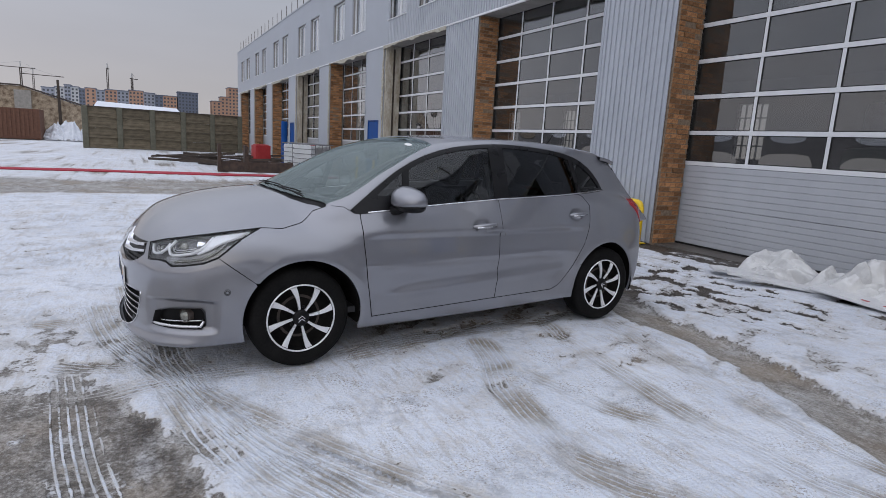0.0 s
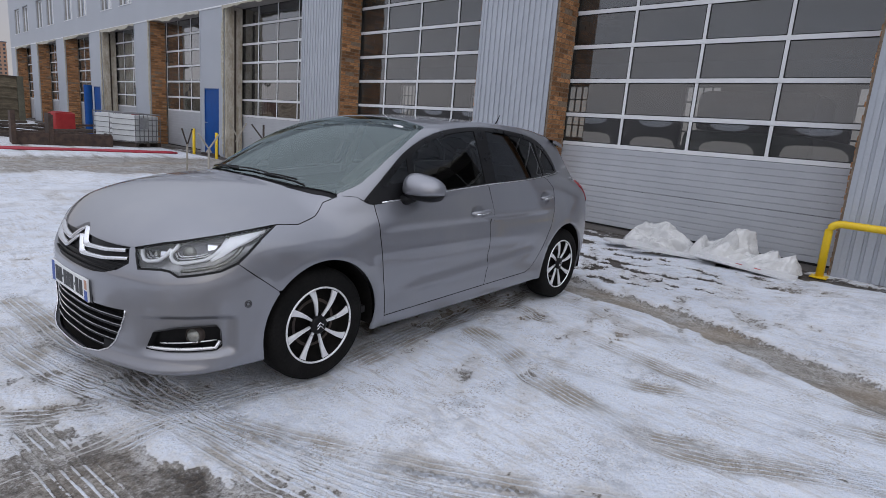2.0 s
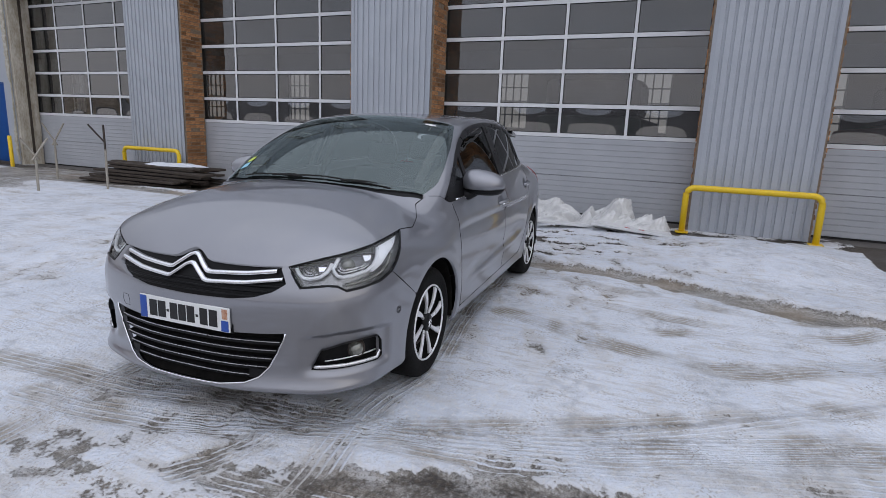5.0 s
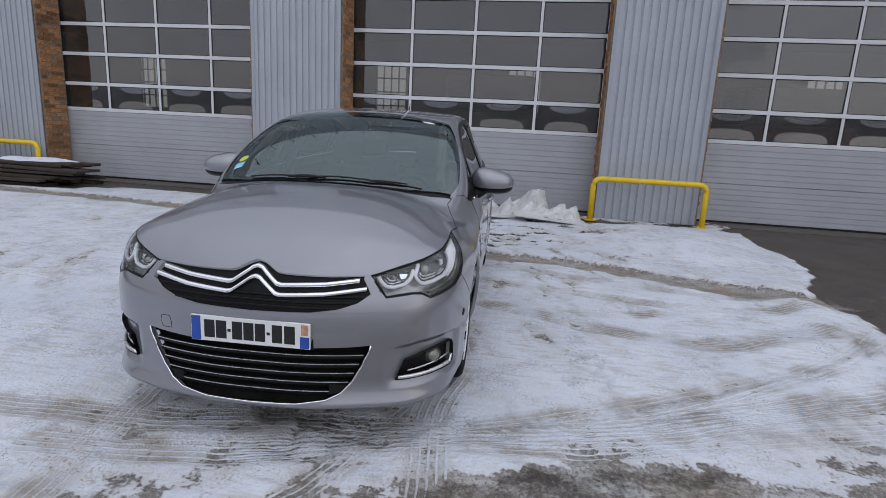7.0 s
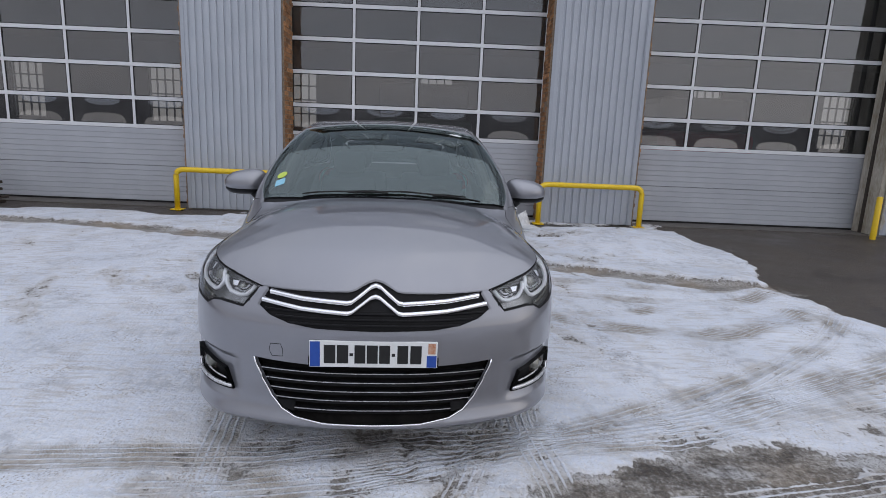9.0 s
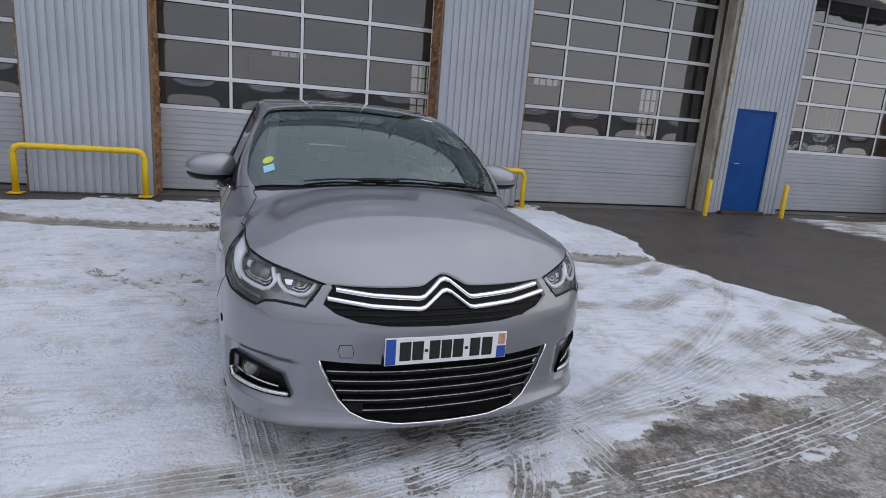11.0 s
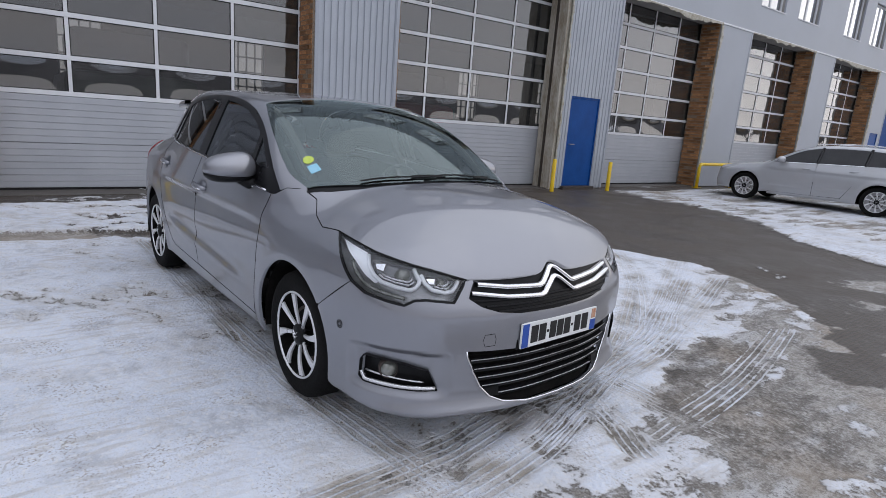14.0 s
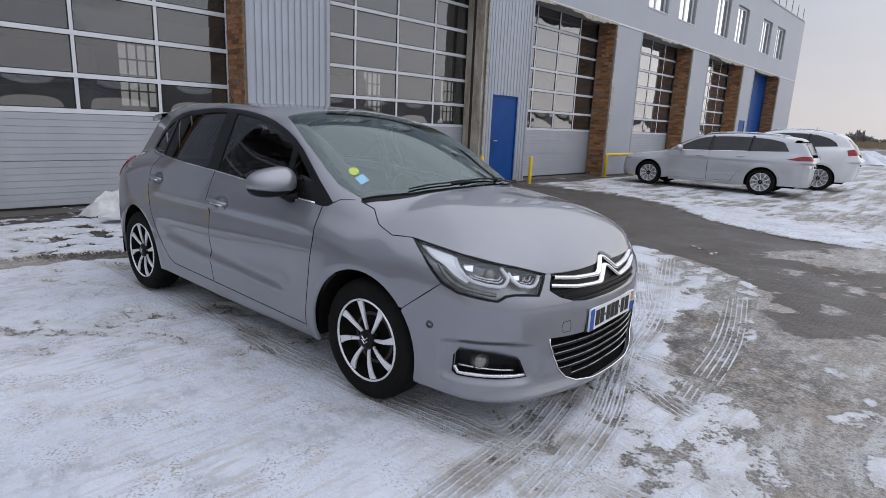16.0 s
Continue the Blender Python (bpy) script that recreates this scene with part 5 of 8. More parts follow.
def wheel(parent, side, u, v, r=0.312, width=0.205, spokes=8, dish=None):
    """A tyre and a two-tone alloy rim at an axle's end."""
    w = part("wheel", lathe([(r - 0.105, -width / 2 + 0.01), (r - 0.05, -width / 2), (r - 0.022, -width / 2 + 0.005), (r - 0.006, -width / 2 + 0.025), (r, -width / 2 + 0.05), (r, width / 2 - 0.05), (r - 0.006, width / 2 - 0.025), (r - 0.022, width / 2 - 0.006), (r - 0.050, width / 2), (r - 0.085, width / 2 - 0.006), (r - 0.105, width / 2 - 0.012)], 56), TYRE, parent, "worn black tyre with wet tread", smooth=True)
    R = r - 0.100
    part("rim", lathe([(R + 0.004, width / 2 - 0.014), (R, width / 2 - 0.004), (R - 0.006, width / 2 - 0.004), (R - 0.008, width / 2 - 0.010), (R - 0.0085, width / 2 - 0.0115)], 56), RIM, w, "machined silver rim edge", smooth=True)
    part("rim_dish", lathe([(R - 0.006, width / 2 - 0.012), (R - 0.020, 0.020), (0.10, 0.035), (0.001, 0.045)], 40), dish or WELL, w, "grey rim centre" if dish else "black rim centre", smooth=True)
    d = lathe([(0.135, 0.020), (0.135, 0.032), (0.001, 0.032)], 32)
    part("brake_disc", d, DARK_STEEL, w)
    for k in range(spokes):
        bm = bmesh.new()
        rows = []
        n = 9
        for i in range(n + 1):
            t = i / n
            rad = 0.048 + t * (R - 0.012 - 0.048)
            wide = 0.0065 + 0.0075 * t + 0.0065 * t ** 3
            sweep = 0.10 * t * t - 0.04
            h = width / 2 - 0.012 - 0.012 * (1 - t) + 0.006 * math.sin(math.pi * t)
            a = sweep
            cx, cy = rad * math.cos(a), rad * math.sin(a)
            px, py = -math.sin(a), math.cos(a)
            rows.append([bm.verts.new((cx + px * q * wide, cy + py * q * wide, h + dz)) for q, dz in ((-1, -0.012), (-1, -0.003), (-0.8, 0), (0.8, 0), (1, -0.003), (1, -0.012))])
        for a, b in zip(rows, rows[1:]):
            for j in range(5):
                bm.faces.new((a[j], a[j + 1], b[j + 1], b[j]))
        bm.faces.new(rows[0])
        bm.faces.new(rows[-1][::-1])
        bmesh.ops.rotate(bm, verts=bm.verts, matrix=Matrix.Rotation(math.tau * k / spokes + 0.2, 3, "Z"))
        bmesh.ops.recalc_face_normals(bm, faces=bm.faces)
        part("spoke", bm, RIM, w, "machined bright spoke")
    part("hub_cap", lathe([(0.052, width / 2 - 0.035), (0.050, width / 2 - 0.014), (0.040, width / 2 - 0.008), (0.001, width / 2 - 0.006)], 28), BLACK_TRIM, w, smooth=True)
    bm = bmesh.new()
    for dz in (0.012, -0.006):
        for s in (-1, 1):
            tube(bm, [(s * 0.020, dz - 0.014, width / 2 - 0.003), (0, dz + 0.004, width / 2 - 0.003)], 0.0032, 6)
    part("cap_mark", bm, SATIN, w)
    for k in range(5):
        a = math.tau * k / 5
        bm = lathe([(0.009, 0.05), (0.009, width / 2 - 0.028), (0.001, width / 2 - 0.026)], 8)
        bmesh.ops.translate(bm, verts=bm.verts, vec=(0.066 * math.cos(a), 0.066 * math.sin(a), 0))
        part("wheel_bolt", bm, BLACK_TRIM, w)
    w.matrix_local = Matrix.Translation((u, v, r - 0.004)) @ Matrix.Rotation(radians(-90 * side), 4, "X") @ Matrix.Rotation(0.3 * u, 4, "Z")
    return w


def wheel_well(parent, arch, side, w0=0.56, w1=0.845):
    cu, cz, r = arch
    bm = bmesh.new()
    rows = [[bm.verts.new((cu + r * 1.0 * math.cos(a), side * w, max(cz + r * math.sin(a), 0.16))) for w in (w0, w1)] for a in [radians(-12 + 204 * i / 30) for i in range(31)]]
    for a, b in zip(rows, rows[1:]):
        bm.faces.new((a[0], a[1], b[1], b[0]))
    bm.faces.new([q[0] for q in rows])
    bmesh.ops.recalc_face_normals(bm, faces=bm.faces)
    return part("wheel_well", bm, WELL, parent, "black plastic wheel-arch liner")


def seat(parent, u, v, wide=0.50):
    bm = bmesh.new()
    box(bm, u - 0.30, v - wide / 2, 0.32, u + 0.22, v + wide / 2, 0.50, 0.05)
    s = part("seat_cushion", bm, SEAT, parent, "dark cloth seat", smooth=True)
    m = Matrix.Translation((u + 0.22, v, 0.46)) @ Matrix.Rotation(radians(18), 4, "Y")
    bm = box(bmesh.new(), -0.07, -wide / 2 + 0.02, 0.0, 0.09, wide / 2 - 0.02, 0.58, 0.06, m)
    part("seat_back", bm, SEAT, parent, "dark cloth seat back", smooth=True)
    bm = box(bmesh.new(), -0.05, -0.13, 0.62, 0.06, 0.13, 0.80, 0.045, m)
    part("headrest", bm, SEAT, parent, "dark padded headrest", smooth=True)


def hatchback(m):
    B = HATCH
    car = thing("parked_hatchback", "silver-grey five-door hatchback parked on packed snow", "car", m=None)
    corner_uvz = B.cast("diag", HL, 1)
    tip, out_, bot, inn = corner_uvz[4], corner_uvz[7], corner_uvz[10], corner_uvz[0]
    hood_edge3 = B.cast("top", HOOD_EDGE)
    hl_top_uw = [(p[0], p[1]) for p in B.cast("diag", [(-0.215 + 0.59 * i / 12, np.interp(-0.215 + 0.59 * i / 12, [h[0] for h in HL[:5]], [h[1] for h in HL[:5]])) for i in range(13)], 1)]

    # hood
    lip = [(p[0], p[1]) for p in B.cast("front", [(0.0, 0.796), (0.03, 0.788), (0.085, 0.758), (0.11, 0.752), (0.18, 0.750), (0.25, 0.749), (0.32, 0.749), (0.38, 0.750), (0.44, 0.752)])]
    half = [*lip, *hl_top_uw[0:], *HOOD_EDGE[1:], *HOOD_REAR[1:]]
    full = half + [(a, -b) for a, b in half[::-1][1:-1]]
    panel(B, "hood", "top", full, PAINT, car, 0.018, lift=0.0015, flange=0.02)

    # roof with its side rails and the pillars
    win3 = B.cast("side", WIN_TOP, 1)
    rail_w = [(p[0], p[1] - 0.002) for p in win3]
    low_pillar = [(0.20, 0.742), (0.285, 0.774)]
    side_path = WS_SIDE[::-1] + [(0.185, 0.722)] + low_pillar + rail_w
    back = [(2.74, 0.655), (2.82, 0.635), (2.88, 0.60), (2.93, 0.40), (2.94, 0.0)]
    half = WS_TOP[::-1] + side_path[1:] + back
    full = half + [(a, -b) for a, b in half[::-1][1:-1]]
    panel(B, "roof", "top", full, PAINT, car, 0.02)

    # windscreen, its black edge, and the cowl under it
    ws = WS_TOP[::-1] + WS_SIDE[::-1][1:]
    base = [(0.195, 0.705), (0.140, 0.60), (0.065, 0.45), (0.012, 0.28), (-0.014, 0.12), (-0.022, 0.0)]
    whole = ws + base[1:]
    full = whole + [(a, -b) for a, b in whole[::-1][1:-1]]
    glass_half = [(0.985, 0.0), (0.980, 0.2), (0.968, 0.36), (0.945, 0.555), (0.83, 0.610), (0.68, 0.656), (0.46, 0.700), (0.34, 0.710), (0.27, 0.698), (0.21, 0.676), (0.172, 0.59), (0.098, 0.44), (0.046, 0.27), (0.020, 0.12), (0.014, 0.0)]
    gfull = glass_half + [(a, -b) for a, b in glass_half[::-1][1:-1]]
    panel(B, "windscreen", "top", full, SCREEN, car, 0.025, lift=-0.004, flange=0.0, label="clear windscreen with a green tint")
    panel(B, "windscreen_border", "top", full, GLOSS_BLACK, car, 0.016, holes=[gfull], lift=-0.008, flange=0.0, label="black printed windscreen edge")
    cow = [(a + 0.004, b) for a, b in HOOD_REAR] + [(a - 0.004, b) for a, b in base[::-1]]
    full = cow[:6] + [(a, -b) for a, b in HOOD_REAR[::-1][1:]] + [(a, -b) for a, b in base] + base[::-1][1:]
    panel(B, "cowl", "top", full, BLACK_TRIM, car, 0.016, lift=-0.012, flange=0.0, label="black plastic cowl")

    # front bumper: centre, then both corners
    UG = [(0.452, 0.742), (0.470, 0.715), (0.488, 0.682), (0.44, 0.648), (0.36, 0.622), (0.25, 0.606), (0.0, 0.600)]
    LG = [(0.0, 0.452), (0.25, 0.455), (0.42, 0.461), (0.498, 0.466), (0.492, 0.44), (0.462, 0.375), (0.425, 0.305), (0.38, 0.255), (0.32, 0.228), (0.2, 0.212), (0.0, 0.208)]
    W = 0.52
    lower = sorted([(q[1], q[2]) for q in B.cast("diag", [(HL[10][0] + (HL[0][0] - HL[10][0]) * i / 40, np.interp(HL[10][0] + (HL[0][0] - HL[10][0]) * i / 40, [h[0] for h in HL[:1] + HL[14:9:-1]], [h[1] for h in HL[:1] + HL[14:9:-1]])) for i in range(41)], 1)])
    lw, lz = [q[0] for q in lower], [q[1] for q in lower]
    seam_z = float(np.interp(W, lw, lz))
    inner_top = [(w_, z_) for w_, z_ in lower if w_ < W][::-1]
    cen = [(0, 0.176), (0.25, 0.176), (0.42, 0.178), (W, 0.182)] + [(W, 0.182 + (seam_z - 0.182) * i / 12) for i in range(1, 13)] + inner_top + [(inn[1] - 0.004, inn[2] - 0.006), (0.455, 0.752)] + UG
    full = cen + [(-a, b) for a, b in cen[::-1][1:-1]]
    lgf = LG + [(-a, b) for a, b in LG[::-1][1:-1]]
    
    def scoop(p):
        """A shallow hollow with a sharp upper edge round the fog lamp."""
        a, z = math.sqrt(0.5) * (p[:, 0] + np.abs(p[:, 1])), p[:, 2]
        top_z = 0.478 - 0.10 * np.clip(a - 0.15, 0, 1) - 0.10 * np.clip(-0.02 - a, 0, 1)
        return -0.020 * ramp01(top_z - z, 0.0, 0.030) * ramp01(z, 0.26, 0.31) * ramp01(a, -0.20, -0.10) * (1 - ramp01(a, 0.222, 0.268))

    bumper = panel(B, "front_bumper", "front", full, PAINT, car, 0.014, holes=[lgf], flange=0.02, dent=scoop)
    edge3 = B.cast("front", [(W, 0.182 + (seam_z - 0.182) * i / 24) for i in range(25)])
    q2 = math.sqrt(0.5)
    seam = [(q2 * (p[0] + p[1]), p[2]) for p in edge3]
    arch_edge = B.cast("side", [(-0.281, 0.557)] + arc(FRONT_ARCH[0], FRONT_ARCH[1], FRONT_ARCH[2], 141, 197, 14), 1)
    arch_s = [(q2 * (p[0] + p[1]), p[2]) for p in arch_edge]
    hl_low = [h for h in HL[7:11]][::-1]
    join = [(HL[i][0], HL[i][1]) for i in range(10, 15)]
    jp = B.cast("diag", join, 1)
    upper_seam = [(s_, z_) for (s_, z_), p in zip(join, jp) if p[1] > W + 0.004][::-1]
    bottom = [(q2 * (p[0] + p[1]), p[2]) for p in B.cast("diag", [(arch_s[-1][0] + (seam[0][0] - arch_s[-1][0]) * i / 10, 0.202 - 0.018 * i / 10) for i in range(1, 10)], 1)]
    corner = seam + upper_seam + hl_low + arch_s + bottom
    for s in (-1, 1):
        panel(B, "bumper_corner", "diag", corner, PAINT, car, 0.011, holes=[FOG], side=s, dent=scoop)

    # upper grille with its double chrome bars
    g_half = [(0.0, 0.800), (0.05, 0.785), (0.11, 0.752), (0.25, 0.756), (0.452, 0.756)] + UG
    full = g_half + [(-a, b) for a, b in g_half[::-1][1:-1]]
    panel(B, "upper_grille", "front", full, BLACK_TRIM, car, 0.014, lift=-0.022, flange=0.0, label="black upper grille")
    for rise, tilt_ in ((0.0, 0.0), (-0.038, 0.006)):
        wide = 0.435 if rise == 0 else 0.468
        line = [(-wide, 0.738 + rise + tilt_), (-0.30, 0.722 + rise), (-0.115, 0.712 + rise), (-0.095, 0.716 + rise), (-0.02, 0.770 + rise), (0, 0.776 + rise), (0.02, 0.770 + rise), (0.095, 0.716 + rise), (0.115, 0.712 + rise), (0.30, 0.722 + rise), (wide, 0.738 + rise + tilt_)]
        top_l = skin_line(B, "front", line, lift=0.004, step=0.012)
        low_l = top_l + np.array([0.004, 0, -0.019])
        back_l = top_l + np.array([0.022, 0, 0.001])
        deep_l = low_l + np.array([0.022, 0, 0.0])
        mid_l = (top_l + low_l) / 2 + np.array([-0.006, 0, 0])
        n = len(top_l)
        verts = np.concatenate([back_l, top_l, mid_l, low_l, deep_l])
        faces = [(r * n + i, r * n + i + 1, (r + 1) * n + i + 1, (r + 1) * n + i) for r in range(4) for i in range(n - 1)]
        mesh_ob("grille_bar", verts, [f_[::-1] for f_ in faces], CHROME, car, "chrome grille bar with a raised middle", smooth=True)
    for z in (0.625, 0.648, 0.671):
        pts = skin_line(B, "front", [(-0.36 - 2.2 * (z - 0.625), z), (0.36 + 2.2 * (z - 0.625), z)], lift=-0.014)
        part("grille_slat", tube(bmesh.new(), pts, 0.005, 6), BLACK_TRIM, car)

    # lower grille
    panel(B, "lower_grille", "front", lgf, WELL, car, 0.016, lift=-0.035, flange=0.0, label="black lower grille")
    for i, z in enumerate((0.420, 0.380, 0.340, 0.300, 0.262)):
        wz = float(np.interp(z, [p[1] for p in LG[10:3:-1]], [p[0] for p in LG[10:3:-1]])) - 0.012
        a = skin_line(B, "front", [(-wz, z), (wz, z)], lift=-0.008, step=0.03)
        n = len(a)
        verts = np.concatenate([a, a + np.array([0.004, 0, -0.016]), a + np.array([0.03, 0, 0.004])])
        faces = [(j, n + j, n + j + 1, j + 1) for j in range(n - 1)] + [(2 * n + j, j, j + 1, 2 * n + j + 1) for j in range(n - 1)]
        slat = mesh_ob("grille_slat", verts, faces, BLACK_TRIM, car)
        part("slat_edge", tube(bmesh.new(), a + np.array([-0.001, 0, 0]), 0.0022, 5), SATIN, slat)
    trim = [(-a, b) for a, b in LG[3:]] + [(a, b) for a, b in LG[3:][::-1][1:]]
    part("grille_trim", tube(bmesh.new(), skin_line(B, "front", trim, lift=0.002, step=0.02), 0.0042, 8), CHROME, car, "chrome lower grille edge", smooth=True)
    for s in (-1, 1):
        pts = [(s * 0.33, 0.25), (s * 0.40, 0.262), (s * 0.41, 0.285), (s * 0.33, 0.29)]
        panel(B, "tow_blank", "front", pts, BLACK_TRIM, car, 0.012, lift=-0.004)

    # number plate
    pl = part("number_plate", boxes((-0.913, -0.26, 0.455, -0.903, 0.26, 0.566), bevel=0.003), PLATE_WHITE, car, "white plate with blue ends")
    pl.location = (-0.008, -0.0, 0.0)
    part("plate_band", boxes((-0.9145, 0.217, 0.458, -0.9131, 0.257, 0.563)), PLATE_BLUE, pl)
    part("plate_band", boxes((-0.9145, -0.257, 0.458, -0.9131, -0.217, 0.508)), PLATE_BLUE, pl)
    part("plate_band", boxes((-0.9145, -0.252, 0.515, -0.9131, -0.222, 0.560)), PLATE_CREST, pl)
    for y, w_ in ((0.178, 0.046), (0.126, 0.046), (0.091, 0.014), (0.056, 0.044), (0.006, 0.044), (-0.044, 0.044), (-0.080, 0.014), (-0.118, 0.044), (-0.172, 0.046)):
        z0, z1 = (0.472, 0.549) if w_ > 0.02 else (0.503, 0.515)
        part("plate_bar", boxes((-0.9142, y - w_ / 2, z0, -0.9131, y + w_ / 2, z1)), INK, pl)
    part("plate_holder", boxes((-0.903, -0.268, 0.448, -0.880, 0.268, 0.572), bevel=0.004), BLACK_TRIM, car)

    for s in (-1, 1):
        # headlight
        lamp = panel(B, "headlight", "diag", HL, LAMP_BACK, car, 0.014, lift=-0.055, flange=-0.05, side=s, label="clear headlight with white light guides")
        panel(B, "lens", "diag", [(a, b) for a, b in HL], CLEAR, lamp, 0.018, lift=-0.001, flange=0.0, side=s)
        ring = outline(HL, 0.02)
        pts = B.cast("diag", HL, s)
        pts = skin_line(B, "diag", HL + HL[:1], s, lift=-0.006, step=0.02)
        part("lamp_edge", tube(bmesh.new(), pts[:-1], 0.008, 6, closed=True), BLACK_TRIM, lamp)
        bowls = (
            ([(0.182, 0.806), (0.172, 0.782), (0.146, 0.752), (0.116, 0.738), (0.06, 0.728), (0.012, 0.724), (-0.012, 0.738), (-0.018, 0.756), (0.002, 0.790), (0.06, 0.804), (0.12, 0.812)],
             [(0.168, 0.808), (0.156, 0.784), (0.126, 0.778), (0.120, 0.808)], (0.040, 0.768, 0.034)),
            ([(-0.048, 0.770), (-0.064, 0.744), (-0.090, 0.727), (-0.150, 0.719), (-0.168, 0.738), (-0.172, 0.752), (-0.11, 0.765)],
             [(-0.062, 0.764), (-0.076, 0.744), (-0.098, 0.742), (-0.098, 0.764)], (-0.122, 0.745, 0.020)),
        )
        for rim_, facet, (cs, cz, rr) in bowls:
            bowl = panel(B, "reflector_bowl", "diag", rim_, LAMP_BOWL, lamp, 0.008, lift=-0.034, flange=-0.018, side=s, label="dark reflector bowl")
            panel(B, "mirror_facet", "diag", facet, CHROME, lamp, 0.006, lift=-0.028, flange=0.0, side=s)
            c = B.cast("diag", [(cs, cz)], s)[0]
            nrm = B.normal(c[None])[0]
            face = (Vector((-0.80, s * 0.55, 0.10))).normalized()
            bm = lathe([(rr, -0.006), (rr * 0.9, 0.004), (rr * 0.6, 0.012), (rr * 0.3, 0.017), (0.001, 0.019)], 28)
            bmesh.ops.transform(bm, matrix=Matrix.Translation(Vector(c) - Vector(nrm) * 0.036) @ face.to_track_quat("Z", "Y").to_matrix().to_4x4(), verts=bm.verts)
            part("lamp_lens", bm, FOG_GLASS, lamp, smooth=True)
        wedge = [(0.340, 0.848), (0.205, 0.828), (0.196, 0.790), (0.168, 0.752), (0.140, 0.734), (0.152, 0.722), (0.200, 0.748), (0.250, 0.790), (0.290, 0.815)]
        panel(B, "reflector", "diag", wedge, LAMP_WHITE, lamp, 0.008, lift=-0.010, flange=0.02, side=s, label="bright reflector wedge")
        guides = [
            [(0.198, 0.822), (0.186, 0.786), (0.160, 0.753), (0.124, 0.731), (0.062, 0.719), (0.004, 0.713), (-0.018, 0.720), (-0.032, 0.738), (-0.034, 0.752), (-0.004, 0.794)],
            [(-0.036, 0.774), (-0.058, 0.741), (-0.090, 0.718), (-0.140, 0.708), (-0.166, 0.712), (-0.180, 0.730), (-0.186, 0.750)],
        ]
        for gl in guides:
            a = skin_line(B, "diag", gl, s, lift=-0.014, step=0.012)
            part("light_guide", tube(bmesh.new(), a, 0.0092, 8), LAMP_WHITE, lamp, "white light guide", smooth=True)
        ridges = [
            [(0.142, 0.760), (0.118, 0.747), (0.066, 0.737), (0.010, 0.732), (-0.006, 0.740), (-0.018, 0.757)],
            [(0.128, 0.765), (0.110, 0.757), (0.066, 0.748), (0.014, 0.744), (0.002, 0.750), (-0.006, 0.764)],
            [(-0.098, 0.733), (-0.136, 0.723), (-0.155, 0.726), (-0.168, 0.744)],
            [(-0.110, 0.741), (-0.134, 0.734), (-0.146, 0.737), (-0.154, 0.752)],
        ]
        for gl in ridges:
            a = skin_line(B, "diag", gl, s, lift=-0.024, step=0.012)
            part("reflector_rib", tube(bmesh.new(), a, 0.0042, 6), SATIN, lamp, smooth=True)
        a = skin_line(B, "diag", curve_through([(0.275, 0.790), (0.247, 0.745), (0.197, 0.709), (0.12, 0.692), (0.02, 0.680)], 4), s, lift=-0.022, step=0.012)
        part("indicator_strip", tube(bmesh.new(), a, 0.0085, 8), FOG_GLASS, lamp, "grey indicator strip", smooth=True)
        # fog lamp in its black recess
        fog = panel(B, "fog_bezel", "diag", FOG, BLACK_TRIM, car, 0.012, lift=-0.045, flange=-0.045, side=s, label="black fog lamp recess with a chrome strip")
        a = skin_line(B, "diag", [(-0.130, 0.310), (0.05, 0.311), (0.172, 0.314), (0.188, 0.345)], s, lift=-0.006, step=0.02)
        part("chrome_strip", tube(bmesh.new(), a, 0.0085, 8), SATIN, fog, smooth=True)
        a = skin_line(B, "diag", [(-0.085, 0.330), (0.06, 0.338), (0.178, 0.346)], s, lift=-0.022, step=0.02)
        part("chrome_strip", tube(bmesh.new(), a, 0.004, 8), SATIN, fog, smooth=True)
        c = B.cast("diag", [(0.075, 0.366)], s)[0]
        nrm = B.normal(c[None])[0]
        face = Vector((-0.86, s * 0.5, 0.0)).normalized()
        mm = Matrix.Translation(Vector(c) - Vector(nrm) * 0.034) @ face.to_track_quat("Z", "Y").to_matrix().to_4x4()
        bm = lathe([(0.042, -0.03), (0.042, 0.002), (0.036, 0.005), (0.034, 0.0)], 24)
        bmesh.ops.transform(bm, matrix=mm, verts=bm.verts)
        part("fog_ring", bm, DARK_STEEL, fog, smooth=True)
        bm = lathe([(0.035, 0.0), (0.028, 0.012), (0.015, 0.019), (0.001, 0.021)], 24)
        bmesh.ops.transform(bm, matrix=mm, verts=bm.verts)
        part("fog_lens", bm, FOG_GLASS, fog, smooth=True)
        # parking sensor
        c = B.cast("diag", [(0.300, 0.512)], s)[0]
        nrm = Vector(B.normal(c[None])[0])
        bm = lathe([(0.015, -0.004), (0.015, 0.0015), (0.011, 0.0015), (0.010, 0.0005), (0.001, 0.001)], 18)
        bmesh.ops.transform(bm, matrix=Matrix.Translation(Vector(c)) @ nrm.to_track_quat("Z", "Y").to_matrix().to_4x4(), verts=bm.verts)
        eye = part("parking_sensor", bm, PAINT, car, smooth=True)
        turn_ = Matrix.Translation(Vector(c)) @ nrm.to_track_quat("Z", "Y").to_matrix().to_4x4()
        for rad, thick_ in ((0.0165, 0.0016), (0.0095, 0.0022)):
            loop = [turn_ @ Vector((rad * math.cos(q), rad * math.sin(q), 0.0012)) for q in [math.tau * i / 20 for i in range(20)]]
            part("sensor_ring", tube(bmesh.new(), loop, thick_, 5, closed=True), WELL, eye)

        # fender
        hl_outer = [(p[0], p[2]) for p in B.cast("diag", HL[4:8], 1)][::-1]
        hood_uz = [(p[0], p[2] - 0.002) for p in hood_edge3]
